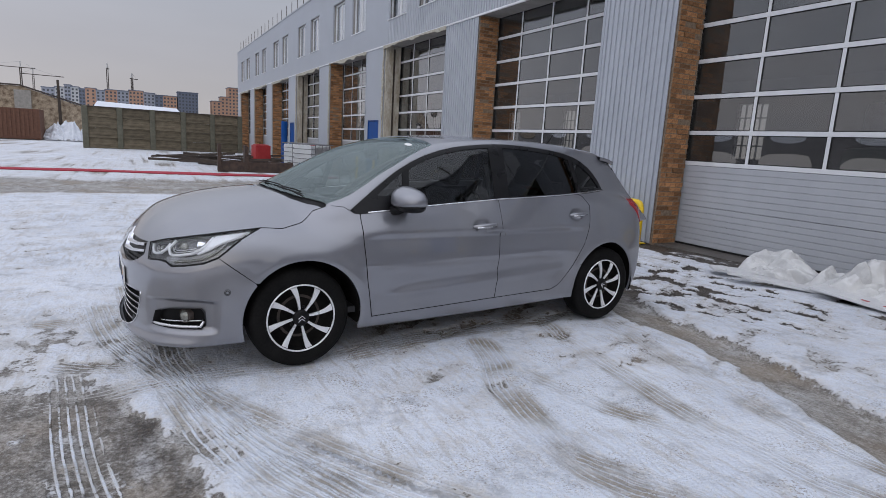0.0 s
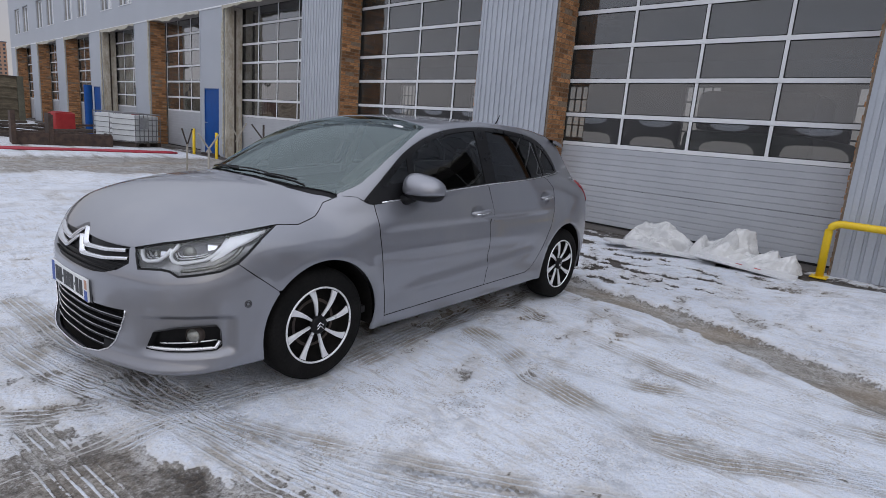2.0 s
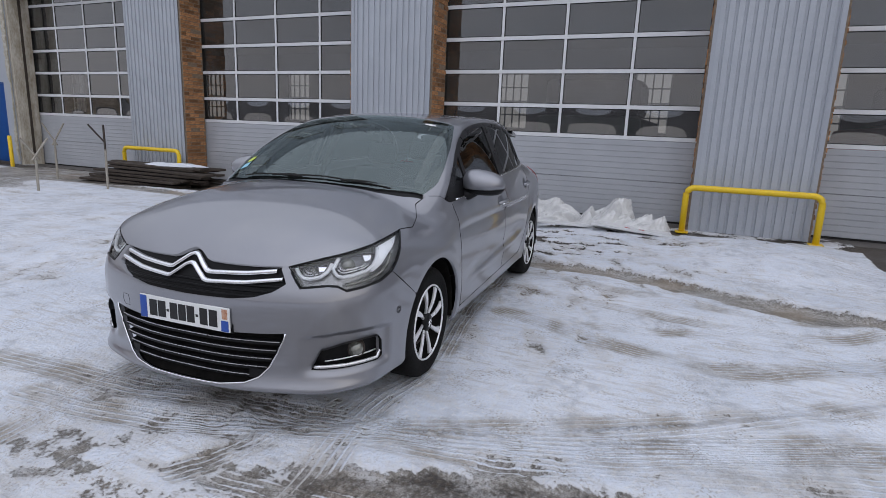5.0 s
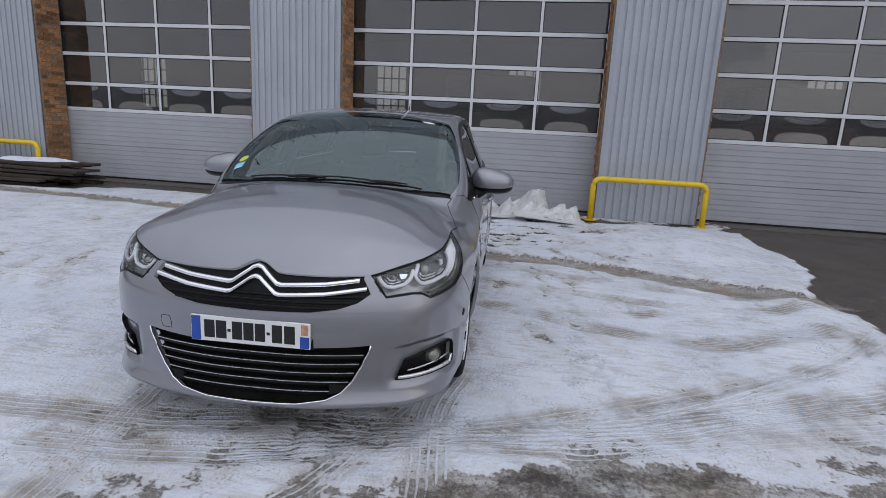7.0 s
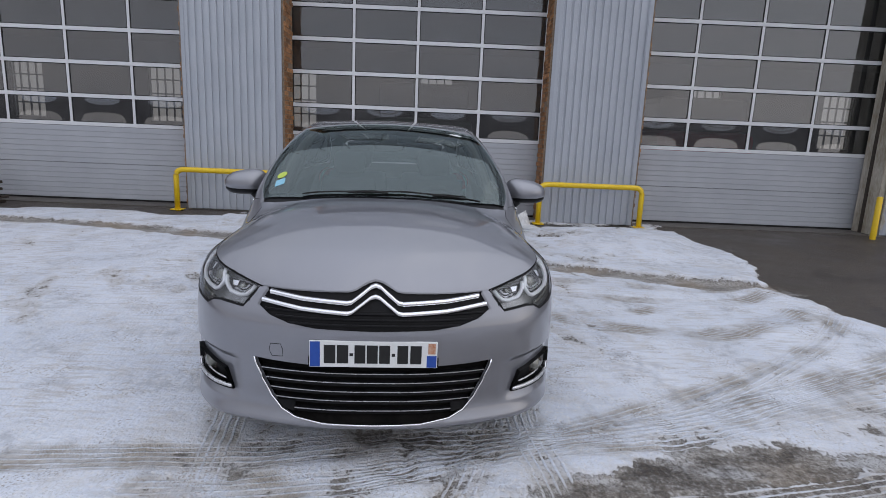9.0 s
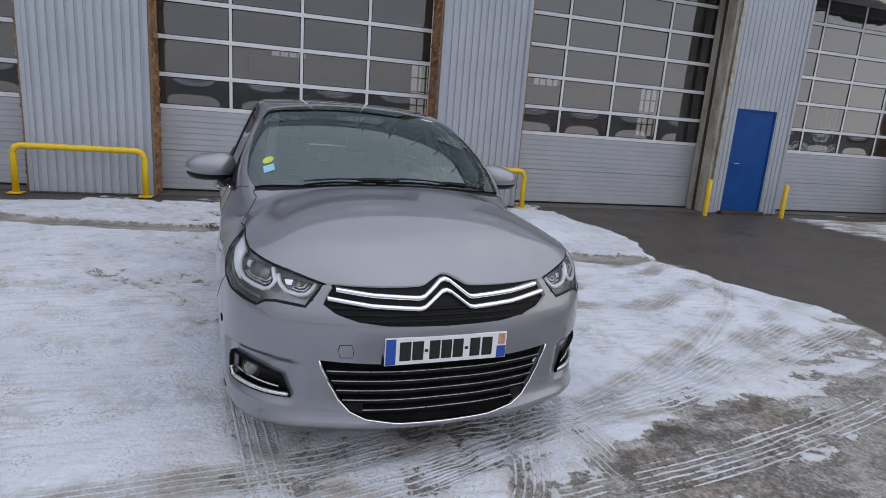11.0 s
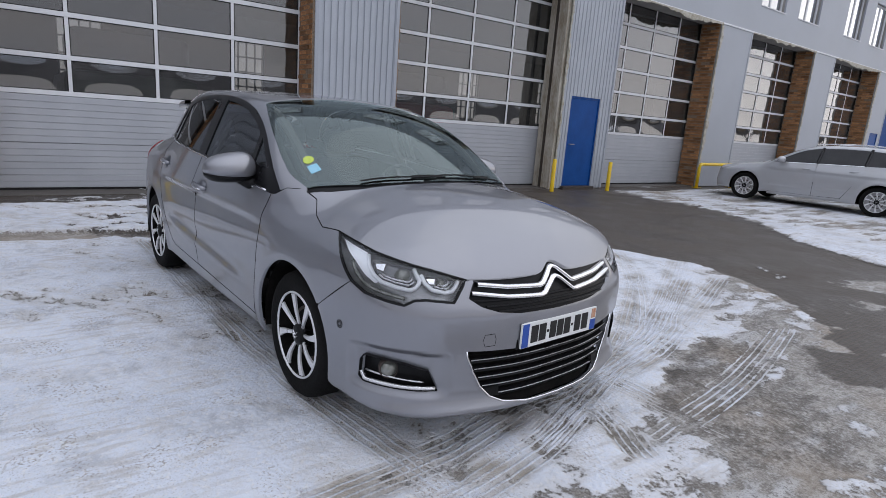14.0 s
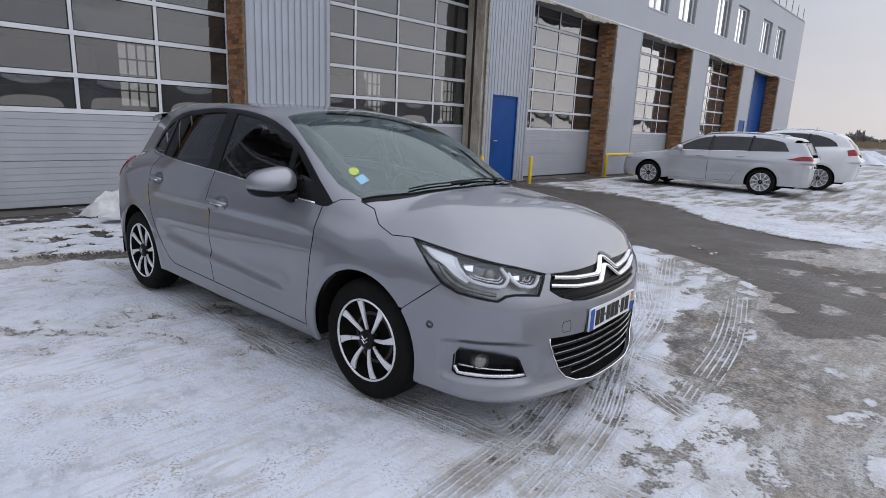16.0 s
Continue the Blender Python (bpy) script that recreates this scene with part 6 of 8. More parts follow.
        fa = FRONT_ARCH
        fender = [(-0.281, 0.557)] + hl_outer + hood_uz[1:] + [(0.21, 0.985), (0.285, 0.981), (0.312, 0.962), (0.340, 0.943), (0.374, 0.938), (0.383, 0.766), (0.413, 0.508), (0.452, 0.275), (0.455, 0.225)] + arc(fa[0], fa[1], fa[2], -14, 138, 30)
        panel(B, "fender", "side", fender, PAINT, car, 0.016, side=s)
        # doors, with hollows behind the handles
        def hollow(hu, hz):
            return lambda p: -0.032 * np.exp(-((((p[:, 0] - hu) / 0.062) ** 2 + ((p[:, 2] - hz) / 0.034) ** 2) ** 2))
        fd = [(0.385, 0.940), (0.62, 0.961), (0.88, 0.984), (1.15, 1.006), (1.448, 1.027), (1.452, 0.90), (1.452, 0.764), (1.449, 0.55), (1.443, 0.312), (1.1, 0.300), (0.75, 0.288), (0.460, 0.278), (0.42, 0.508), (0.391, 0.766), (0.381, 0.90)]
        door = panel(B, "front_door", "side", fd, PAINT, car, 0.016, side=s, dent=hollow(1.285, 0.852))
        rd = [(1.456, 1.028), (1.80, 1.044), (2.10, 1.056), (2.285, 1.066), (2.33, 1.05), (2.385, 0.984), (2.375, 0.88), (2.352, 0.778), (2.31, 0.68), (2.254, 0.597), (2.19, 0.50), (2.125, 0.42), (2.06, 0.355), (1.99, 0.328), (1.449, 0.312), (1.455, 0.55), (1.458, 0.764)]
        rear_door = panel(B, "rear_door", "side", rd, PAINT, car, 0.016, side=s, dent=hollow(2.225, 0.915))
        for own, hu, hz in ((door, 1.285, 0.852), (rear_door, 2.225, 0.915)):
            c = B.cast("side", [(hu - 0.085, hz - 0.004), (hu + 0.115, hz + 0.008)], s)
            a0, a1 = Vector(c[0]), Vector(c[1])
            up = Vector((0, s, 0)) * 0.022
            pts = [a0 + Vector((0, s * 0.002, 0)), a0.lerp(a1, 0.10) + up * 0.75, a0.lerp(a1, 0.35) + up * 1.15, a0.lerp(a1, 0.65) + up * 1.15, a0.lerp(a1, 0.9) + up * 0.8, a1 + Vector((0, s * 0.002, 0))]
            bm = tube(bmesh.new(), pts, [0.009, 0.015, 0.017, 0.017, 0.015, 0.010], 10)
            part("door_handle", bm, PAINT, own, smooth=True)
            part("handle_strip", tube(bmesh.new(), [p + Vector((0, s * 0.013, -0.006)) for p in pts[1:5]], 0.0045, 6), CHROME, own, smooth=True)
        # black strips laid along the gaps between the panels, standing for their shade
        hp = B.cast("diag", [HL[7]], 1)[0]
        gaps = (
            [(0.377, 0.938), (0.379, 0.90), (0.387, 0.766), (0.4165, 0.508), (0.456, 0.277)],
            [(1.4525, 1.026), (1.455, 0.764), (1.452, 0.55), (1.446, 0.312)],
            [(2.288, 1.066), (2.334, 1.051), (2.389, 0.984), (2.379, 0.88), (2.356, 0.778), (2.314, 0.68), (2.258, 0.597), (2.195, 0.50)],
            [(0.456, 0.275), (0.75, 0.285), (1.1, 0.297), (1.446, 0.309), (1.99, 0.325), (2.055, 0.350), (2.12, 0.41), (2.195, 0.50)],
            [(hp[0], hp[2]), (-0.281, 0.557)],
            [(0.215, 0.985), (0.285, 0.981), (0.312, 0.962)],
        )
        for line in gaps:
            part("door_seam", tube(bmesh.new(), skin_line(B, "side", line, s, lift=-0.0012, step=0.03), 0.0026, 5), WELL, car)
        edge_line = [(a_, s * b_) for a_, b_ in hl_top_uw + HOOD_EDGE[1:] + HOOD_REAR[1:3]]
        part("hood_seam", tube(bmesh.new(), skin_line(B, "top", edge_line, lift=-0.0005, step=0.03), 0.0030, 5), WELL, car)
        # sill under the doors
        sill = [(0.460, 0.272), (0.75, 0.282), (1.1, 0.294), (1.445, 0.306), (1.99, 0.322), (2.05, 0.345), (2.115, 0.40), (2.20, 0.502), (2.290, 0.506), (2.262, 0.455), (2.243, 0.395), (2.234, 0.30), (2.236, 0.24), (1.4, 0.212), (0.8, 0.198), (0.46, 0.195), (0.370, 0.200), (0.372, 0.222), (0.456, 0.224)]
        panel(B, "sill", "side", sill, PAINT, car, 0.014, side=s)
        # rear quarter
        ra = REAR_ARCH
        quarter = [(2.292, 1.066), (2.50, 1.078), (2.68, 1.090), (2.80, 1.10), (2.93, 1.05), (3.02, 0.95), (3.05, 0.80), (3.06, 0.64), (3.055, 0.46), (3.02, 0.25), (2.97, 0.22)] + arc(ra[0], ra[1], ra[2], -12, 146, 30) + [(2.20, 0.50), (2.262, 0.597), (2.318, 0.68), (2.360, 0.778), (2.383, 0.88), (2.393, 0.984), (2.338, 1.052)]
        panel(B, "rear_quarter", "side", quarter, PAINT, car, 0.016, side=s)
        cp = [(2.674, 1.094), (2.660, 1.138), (2.625, 1.188), (2.575, 1.240), (2.52, 1.286), (2.60, 1.330), (2.80, 1.310), (2.90, 1.25), (2.97, 1.14), (2.97, 1.05), (2.82, 1.07)]
        panel(B, "rear_pillar", "side", cp, PAINT, car, 0.016, side=s, lift=-0.002)
        # side glazing and its black surround
        shape = WIN_TOP + BELT[1:-1]
        q_ = [(0.505, 1.058), (0.62, 1.142), (0.712, 1.203), (0.694, 1.075), (0.60, 1.050)]
        f_ = [(0.728, 0.988), (0.762, 1.222), (0.85, 1.266), (0.95, 1.306), (1.08, 1.344), (1.22, 1.372), (1.36, 1.390), (1.448, 1.396), (1.430, 1.043), (1.15, 1.022), (0.88, 1.001)]
        r_ = [(1.555, 1.052), (1.575, 1.402), (1.75, 1.400), (1.90, 1.390), (2.05, 1.376), (2.18, 1.356), (2.262, 1.336), (2.30, 1.082), (2.1, 1.072), (1.8, 1.062)]
        rq = [(2.345, 1.085), (2.305, 1.326), (2.40, 1.296), (2.49, 1.246), (2.55, 1.196), (2.60, 1.140), (2.615, 1.112), (2.50, 1.096)]
        panel(B, "window_surround", "side", shape, PILLAR, car, 0.010, holes=[q_, f_, r_, rq], lift=-0.003, flange=0.012, side=s, label="gloss black window surround")
        panel(B, "quarter_window", "side", q_, TINTED_LIGHT, car, 0.02, lift=-0.009, flange=0.0, side=s)
        panel(B, "front_window", "side", f_, TINTED_LIGHT, door, 0.025, lift=-0.009, flange=0.0, side=s)
        panel(B, "rear_window", "side", r_, TINTED, rear_door, 0.025, lift=-0.009, flange=0.0, side=s, label="dark tinted window")
        panel(B, "rear_quarter_window", "side", rq, TINTED, car, 0.02, lift=-0.009, flange=0.0, side=s, label="dark tinted window")
        part("belt_trim", tube(bmesh.new(), skin_line(B, "side", [(0.43, 0.950), (0.88, 0.990), (1.467, 1.034), (2.10, 1.063), (2.50, 1.086), (2.66, 1.096)], s, lift=0.001, step=0.04), 0.0055, 6), CHROME, car, "thin chrome belt strip", smooth=True)
        # door mirror
        mir = bmesh.new()
        bmesh.ops.create_uvsphere(mir, u_segments=28, v_segments=16, radius=1.0)
        for v_ in mir.verts:
            x, y, z = v_.co
            y, z = math.copysign(abs(y) ** 0.72, y), math.copysign(abs(z) ** 0.80, z)
            v_.co = (x * (0.095 + 0.02 * max(0, -x)), y * 0.140, z * (0.088 if z > 0 else 0.066) * (1 - 0.25 * y * s))
            if v_.co.x > 0.045:
                v_.co.x = 0.045
            v_.co.z = max(v_.co.z, -0.030)
        bmesh.ops.rotate(mir, verts=mir.verts, matrix=Matrix.Rotation(radians(-8 * s), 3, "Z"))
        bmesh.ops.translate(mir, verts=mir.verts, vec=(0.675, s * 0.925, 1.032))
        cap = part("door_mirror", mir, PAINT, car, "body-coloured mirror cap on a black foot", smooth=True)
        und = bmesh.new()
        bmesh.ops.create_uvsphere(und, u_segments=24, v_segments=10, radius=1.0)
        for v_ in und.verts:
            x, y, z = v_.co
            y, z = math.copysign(abs(y) ** 0.72, y), math.copysign(abs(z) ** 0.6, z)
            v_.co = (x * 0.098 if x < 0.45 else 0.046, y * 0.136, min(z, -0.3) * 0.066)
        bmesh.ops.translate(und, verts=und.verts, vec=(0.677, s * 0.925, 1.026))
        part("mirror_shell", und, BLACK_TRIM, cap, smooth=True)
        part("mirror_foot", tube(bmesh.new(), [(0.60, s * 0.812, 0.958), (0.62, s * 0.845, 0.962), (0.655, s * 0.885, 0.985), (0.67, s * 0.905, 1.005)], [0.034, 0.030, 0.026, 0.030], 10), BLACK_TRIM, cap, smooth=True)
        part("mirror_foot_trim", tube(bmesh.new(), [(0.575, s * 0.825, 0.948), (0.63, s * 0.866, 0.962), (0.66, s * 0.893, 0.982)], [0.006, 0.014, 0.008], 8), CHROME, cap, smooth=True)
        part("mirror_glass", boxes((0.7165, s * 0.925 - 0.085, 1.005, 0.7215, s * 0.925 + 0.085, 1.085), bevel=0.002), CHROME, cap)
        wheel_well(car, FRONT_ARCH, s)
        wheel_well(car, REAR_ARCH, s)
        wheel(car, s, 0.0, s * 0.752)
        wheel(car, s, 2.608, s * 0.752)

    # tail: hatch, glass, bumper corners, lamps
    q2 = math.sqrt(0.5)
    tb = B.cast("rear", [(0.50, 0.20 + 0.05 * i) for i in range(22)])
    inner_a = [(q2 * (p[0] - p[1]), p[2]) for p in tb]
    qe = B.cast("side", [(2.985, 0.24), (3.02, 0.26), (3.055, 0.46), (3.06, 0.64), (3.05, 0.80), (3.02, 0.95), (2.98, 1.04), (2.94, 1.12), (2.88, 1.22), (2.84, 1.28)], 1)
    outer_a = [(q2 * (p[0] - p[1]), p[2]) for p in qe]
    tail_shape = inner_a + outer_a[::-1]
    lamp_a = [(1.56, 0.86), (1.53, 0.98), (1.60, 1.02), (1.72, 1.01), (1.78, 0.95), (1.80, 0.86), (1.72, 0.82), (1.62, 0.825)]
    for s in (-1, 1):
        panel(B, "tail_corner", "tail", tail_shape, PAINT, car, 0.016, side=s, holes=[lamp_a], lift=-0.003)
        panel(B, "tail_lamp", "tail", lamp_a, TAIL_RED, car, 0.012, lift=0.006, side=s, label="dark red tail lamp")
    panel(B, "tailgate", "rear", [(-0.497, 0.20), (0.497, 0.20), (0.497, 1.08), (-0.497, 1.08)], PAINT, car, 0.02)
    panel(B, "tailgate_window", "top", [(2.942, -0.50), (2.942, 0.50), (3.16, 0.50), (3.18, 0.0), (3.16, -0.50)], GLOSS_BLACK, car, 0.02, lift=0.003, label="dark tailgate window")
    # roof spoiler: a plate carried on behind the roof's edge
    rows_ = []
    for du, dz0, dz1 in ((2.76, -0.010, 0), (2.82, -0.006, 0), (2.87, -0.008, 0), (2.925, -0.018, 0)):
        line = [(du - 0.06 * abs(q / 0.58) ** 3, q) for q in [0.58 * (i / 12 - 1) for i in range(25)]]
        base_z = float(B.s["roof"](2.80)) - (du - 2.80) * 0.16
        rows_.append([(a_, b_, base_z - 0.075 * b_ * b_ + dz0) for a_, b_ in line])
    n_ = 25
    top_ = np.array([p for r_ in rows_ for p in r_])
    low_ = top_ - np.array([0, 0, 0.028])
    verts = np.concatenate([top_, low_])
    N = len(top_)
    faces = [(r * n_ + i, r * n_ + i + 1, (r + 1) * n_ + i + 1, (r + 1) * n_ + i) for r in range(3) for i in range(n_ - 1)]
    faces += [tuple(N + k for k in f_[::-1]) for f_ in faces]
    faces += [(3 * n_ + i, 3 * n_ + i + 1, N + 3 * n_ + i + 1, N + 3 * n_ + i) for i in range(n_ - 1)]
    faces += [(r * n_, (r + 1) * n_, N + (r + 1) * n_, N + r * n_) for r in range(3)]
    faces += [((r + 1) * n_ + n_ - 1, r * n_ + n_ - 1, N + r * n_ + n_ - 1, N + (r + 1) * n_ + n_ - 1) for r in range(3)]
    mesh_ob("roof_spoiler", verts, [f_[::-1] for f_ in faces], PAINT, car, smooth=True)
    part("roof_aerial", tube(bmesh.new(), [(2.55, 0, 1.42), (2.62, 0, 1.50), (2.66, 0, 1.56)], [0.012, 0.006, 0.003], 8), BLACK_TRIM, car)

    # underside and engine room block the light
    part("underbody", boxes((-0.72, -0.54, 0.20, 3.2, 0.54, 0.30), (-0.60, -0.52, 0.30, 0.30, 0.52, 0.62), (0.40, -0.80, 0.22, 2.18, 0.80, 0.29), (2.2, -0.52, 0.3, 3.1, 0.52, 0.62)), WELL, car, "black underbody")
    # inside
    cabin = bmesh.new()
    box(cabin, 0.10, -0.68, 0.70, 0.62, 0.68, 0.93, 0.06)
    dash = part("dashboard", cabin, DASH, car, "dark padded dashboard", smooth=True)
    part("instrument_hood", box(bmesh.new(), 0.42, -0.50, 0.90, 0.66, -0.18, 0.985, 0.035), DASH, car, smooth=True)
    steer = bmesh.new()
    mm = Matrix.Translation((0.80, -0.34, 0.86)) @ Matrix.Rotation(radians(-65), 4, "Y")
    ring = [mm @ Vector((0.185 * math.cos(a), 0.185 * math.sin(a), 0)) for a in [math.tau * i / 32 for i in range(32)]]
    tube(steer, ring, 0.016, 8, closed=True)
    wheel_ = part("steering_wheel", steer, DASH, car, "black steering wheel", smooth=True)
    part("steering_boss", tube(bmesh.new(), [mm @ Vector((0, 0, -0.16)), mm @ Vector((0, 0, 0.01))], [0.04, 0.075], 14), DASH, wheel_, smooth=True)
    for a in (0, 180, 270):
        e = Vector((0.18 * math.sin(radians(a)), 0.18 * math.cos(radians(a)), 0))
        part("steering_spoke", tube(bmesh.new(), [mm @ Vector((0, 0, 0)), mm @ e], 0.016, 6), DASH, wheel_)
    for v_ in (-0.36, 0.36):
        seat(car, 1.32, v_)
    for v_ in (-0.36, 0.36):
        seat(car, 2.22, v_, 0.62)
    part("cabin_floor", boxes((0.3, -0.78, 0.29, 2.9, 0.78, 0.33), (2.62, -0.70, 0.3, 2.66, 0.70, 0.95)), DASH, car)
    hl_ = [(1.02, 0.0), (1.0, 0.50), (1.5, 0.58), (2.3, 0.56), (2.75, 0.45), (2.8, 0.0)]
    panel(B, "headlining", "top", hl_ + [(a, -b) for a, b in hl_[::-1][1:-1]], LINING, car, 0.06, lift=-0.035, flange=0.0)
    for s in (-1, 1):
        panel(B, "door_lining", "side", [(0.45, 0.45), (0.45, 0.93), (0.9, 0.965), (1.43, 1.005), (1.43, 0.40)], DASH, car, 0.05, lift=-0.10, flange=0.0, side=s)
        panel(B, "door_lining", "side", [(1.5, 0.40), (1.5, 1.01), (2.2, 1.045), (2.25, 0.75), (2.0, 0.40)], DASH, car, 0.05, lift=-0.10, flange=0.0, side=s)
        part("pillar_lining", tube(bmesh.new(), skin_line(B, "side", [(1.50, 0.55), (1.505, 1.04), (1.52, 1.40)], s, lift=-0.035), 0.03, 8), LINING, car)
        part("seat_belt", tube(bmesh.new(), skin_line(B, "side", [(1.44, 0.55), (1.43, 1.0), (1.45, 1.30)], s, lift=-0.075), 0.016, 6), LINING, car)
        part("pillar_lining", tube(bmesh.new(), skin_line(B, "top", [(0.27, s * 0.64), (0.6, s * 0.60), (1.0, s * 0.545)], 1, lift=-0.05), 0.028, 8), LINING, car)
    part("inside_mirror", box(bmesh.new(), 0.80, -0.11, 1.26, 0.825, 0.11, 1.32, 0.01), DASH, car)
    part("mirror_mount", boxes((0.76, -0.05, 1.29, 0.83, 0.05, 1.375)), DASH, car)
    # wipers
    for a, b, c in (((0.100, -0.54), (0.022, -0.26), (0.005, 0.10)), ((-0.008, -0.02), (0.008, 0.20), (0.080, 0.46))):
        arm = part("wiper", tube(bmesh.new(), skin_line(B, "top", [a, b], lift=0.014), 0.0055, 6), BLACK_TRIM, car)
        part("wiper_blade", tube(bmesh.new(), skin_line(B, "top", [(b[0] + (a[0] - b[0]) * 0.7 + 0.03, b[1] + (a[1] - b[1]) * 0.7), (b[0] + 0.025, b[1]), (c[0] + 0.01, c[1])], lift=0.006), 0.0045, 6), RUBBER, arm)
    for pane_ in car.children_recursive:
        if pane_.name.split(".")[0] in ("windscreen", "front_window", "rear_window", "quarter_window", "lens"):
            pane_.visible_shadow = False
    # windscreen stickers
    st = arc(0.345, 0.590, 0.029, 0, 345, 23)
    panel(B, "round_sticker", "top", [(0.345 + 0.9 * (a - 0.345), b + 0.036) for a, b in st], STICK_GREEN, car, 0.006, lift=-0.002, flange=0.0, label="round green-yellow sticker")
    panel(B, "square_sticker", "top", [(0.252, 0.596), (0.252, 0.652), (0.306, 0.654), (0.306, 0.598)], STICK_BLUE, car, 0.006, lift=-0.002, flange=0.0, label="small pale blue sticker")
    panel(B, "oval_sticker", "top", [(0.885 + 0.022 * math.cos(a), -0.455 + 0.045 * math.sin(a)) for a in [math.tau * i / 20 for i in range(20)]], PLATE_WHITE, car, 0.006, lift=-0.002, flange=0.0, label="white oval sticker")
    # flap for the towing eye
    fl = [(0.375, 0.482), (0.42, 0.480), (0.432, 0.505), (0.425, 0.532), (0.382, 0.534), (0.373, 0.51)]
    part("tow_flap", tube(bmesh.new(), skin_line(B, "front", fl + fl[:1], lift=-0.0005, step=0.012)[:-1], 0.0016, 5, closed=True), BLACK_TRIM, car)
    car.matrix_world = m
    return car


TINTED_LIGHT, *_ = pane_glass("door_glass", (0.62, 0.66, 0.64), 0.40, 0.0, 1.55)
hatchback(pose(1.109, 4.488, 0.0, 0, 0, 3.5) @ Matrix.Diagonal((1, 0.985, 1, 1)))


# ---- plastic sheeting and boards before the door ----
SHEET = surf("white_plastic_sheet", (0.50, 0.50, 0.50), (0.66, 0.66, 0.65), 5, 0.28, 0, 0.5, 14)
BOARD = surf("pale_foam_board", (0.55, 0.56, 0.57), (0.66, 0.66, 0.66), 5, 0.6, 0, 0.1, 60)


def facets(x, y, seed):
    """Random heights joined by flat triangles, like creased sheet."""
    x0, y0 = np.floor(x).astype(int), np.floor(y).astype(int)
    fx, fy = x - x0, y - y0

    def at(a, b):
        h = (a * 374761393 + b * 668265263 + seed * 974711) & 0x7FFFFFFF
        h = ((h ^ (h >> 13)) * 1274126177) & 0x7FFFFFFF
        return (h ^ (h >> 16)) % 1000 / 999.0

    p00, p10, p01, p11 = at(x0, y0), at(x0 + 1, y0), at(x0, y0 + 1), at(x0 + 1, y0 + 1)
    low = p00 + fx * (p10 - p00) + fy * (p01 - p00)
    high_ = p11 + (1 - fx) * (p01 - p11) + (1 - fy) * (p10 - p11)
    return np.where(fx + fy < 1, low, high_)


def crumpled(name, cx, cy, lx, ly, high, turn, seed, label, cells=2.4, lean=(0.22, 0.30)):
    """A heap of crumpled sheet: broad flat facets broken by creases."""
    n = 120
    gx, gy = np.meshgrid(np.linspace(-1.15, 1.15, n), np.linspace(-1.15, 1.15, n), indexing="ij")
    wx = gx + 0.22 * (fractal(gx * 1.6 + seed, gy * 1.6, seed, 2) - 0.5)
    wy = gy + 0.22 * (fractal(gx * 1.6, gy * 1.6 + seed, seed + 2, 2) - 0.5)
    r = np.clip(1 - np.hypot(wx, wy) ** 2.0 + 0.7 * (facets(wx * 2.2 + 3, wy * 2.2, seed + 4) - 0.5), 0, 1)
    z = r ** 0.7 * (0.18 + 0.82 * facets(wx * cells + 0.6 * wy, wy * cells - 0.4 * wx, seed))
    z = z + r ** 0.5 * (0.26 * facets(wx * cells * 2.3 - wy, wy * cells * 2.3, seed + 1) + 0.09 * facets(wx * cells * 5.0, wy * cells * 5.0 + wx, seed + 2))
    z = np.clip(z - 0.10, 0, None)
    z = z * high / z.max()
    px, py = gx * lx - lean[0] * z, gy * ly - lean[1] * z * (high > 0.2)
    keep = z > 0.012 * high
    z = np.where(keep, z, 0) - 0.01
    c, s = math.cos(radians(turn)), math.sin(radians(turn))
    verts = np.stack([cx + c * px - s * py, cy + s * px + c * py, z], -1).reshape(-1, 3)
    idx = np.arange(n * n).reshape(n, n)
    m = keep[:-1, :-1] & keep[1:, :-1] & keep[1:, 1:] & keep[:-1, 1:]
    quads = np.stack([idx[:-1, :-1], idx[1:, :-1], idx[1:, 1:], idx[:-1, 1:]], -1)[m]
    used, inv = np.unique(quads, return_inverse=True)
    ob = mesh_ob(name, verts[used], [tuple(q) for q in inv.reshape(-1, 4).tolist()], SHEET, None, smooth=True)
    return tagged(ob, label, "plastic sheet")


crumpled("plastic_sheet", 7.36, 3.62, 0.44, 0.46, 0.46, 20, 3, "crumpled white plastic sheet heaped before the door")
crumpled("plastic_sheet", 7.22, 3.58, 0.27, 0.40, 0.45, 10, 17, "thick fold of white plastic sheet bunched on the heap")
crumpled("plastic_sheet", 7.36, 4.42, 0.34, 0.56, 0.38, -10, 7, "crumpled white plastic sheet lying on wet ground")
crumpled("plastic_sheet", 7.28, 3.08, 0.38, 0.46, 0.27, 35, 12, "crumpled white plastic sheet lying by the guard rail")
for x, y, a, lx, ly, tilt_ in ((6.76, 4.05, 100, 0.12, 0.58, 6), (6.86, 3.16, 66, 0.16, 0.55, 5), (6.88, 4.62, 110, 0.14, 0.36, 2)):
    b = part("foam_board", boxes((-lx, -ly, 0, lx, ly, 0.035), bevel=0.006), BOARD, None)
    tagged(b, "pale insulation board lying flat on the ground", "board", "boards before the door")
    if a == 66:
        for v_ in (-0.18, 0.02):
            part("printed_mark", boxes((-0.10, v_, 0.034, -0.05, v_ + 0.07, 0.0365)), RED, b, "small red printed mark")
    b.matrix_world = pose(x, y, 0.045, tilt_, 0, a - 60)

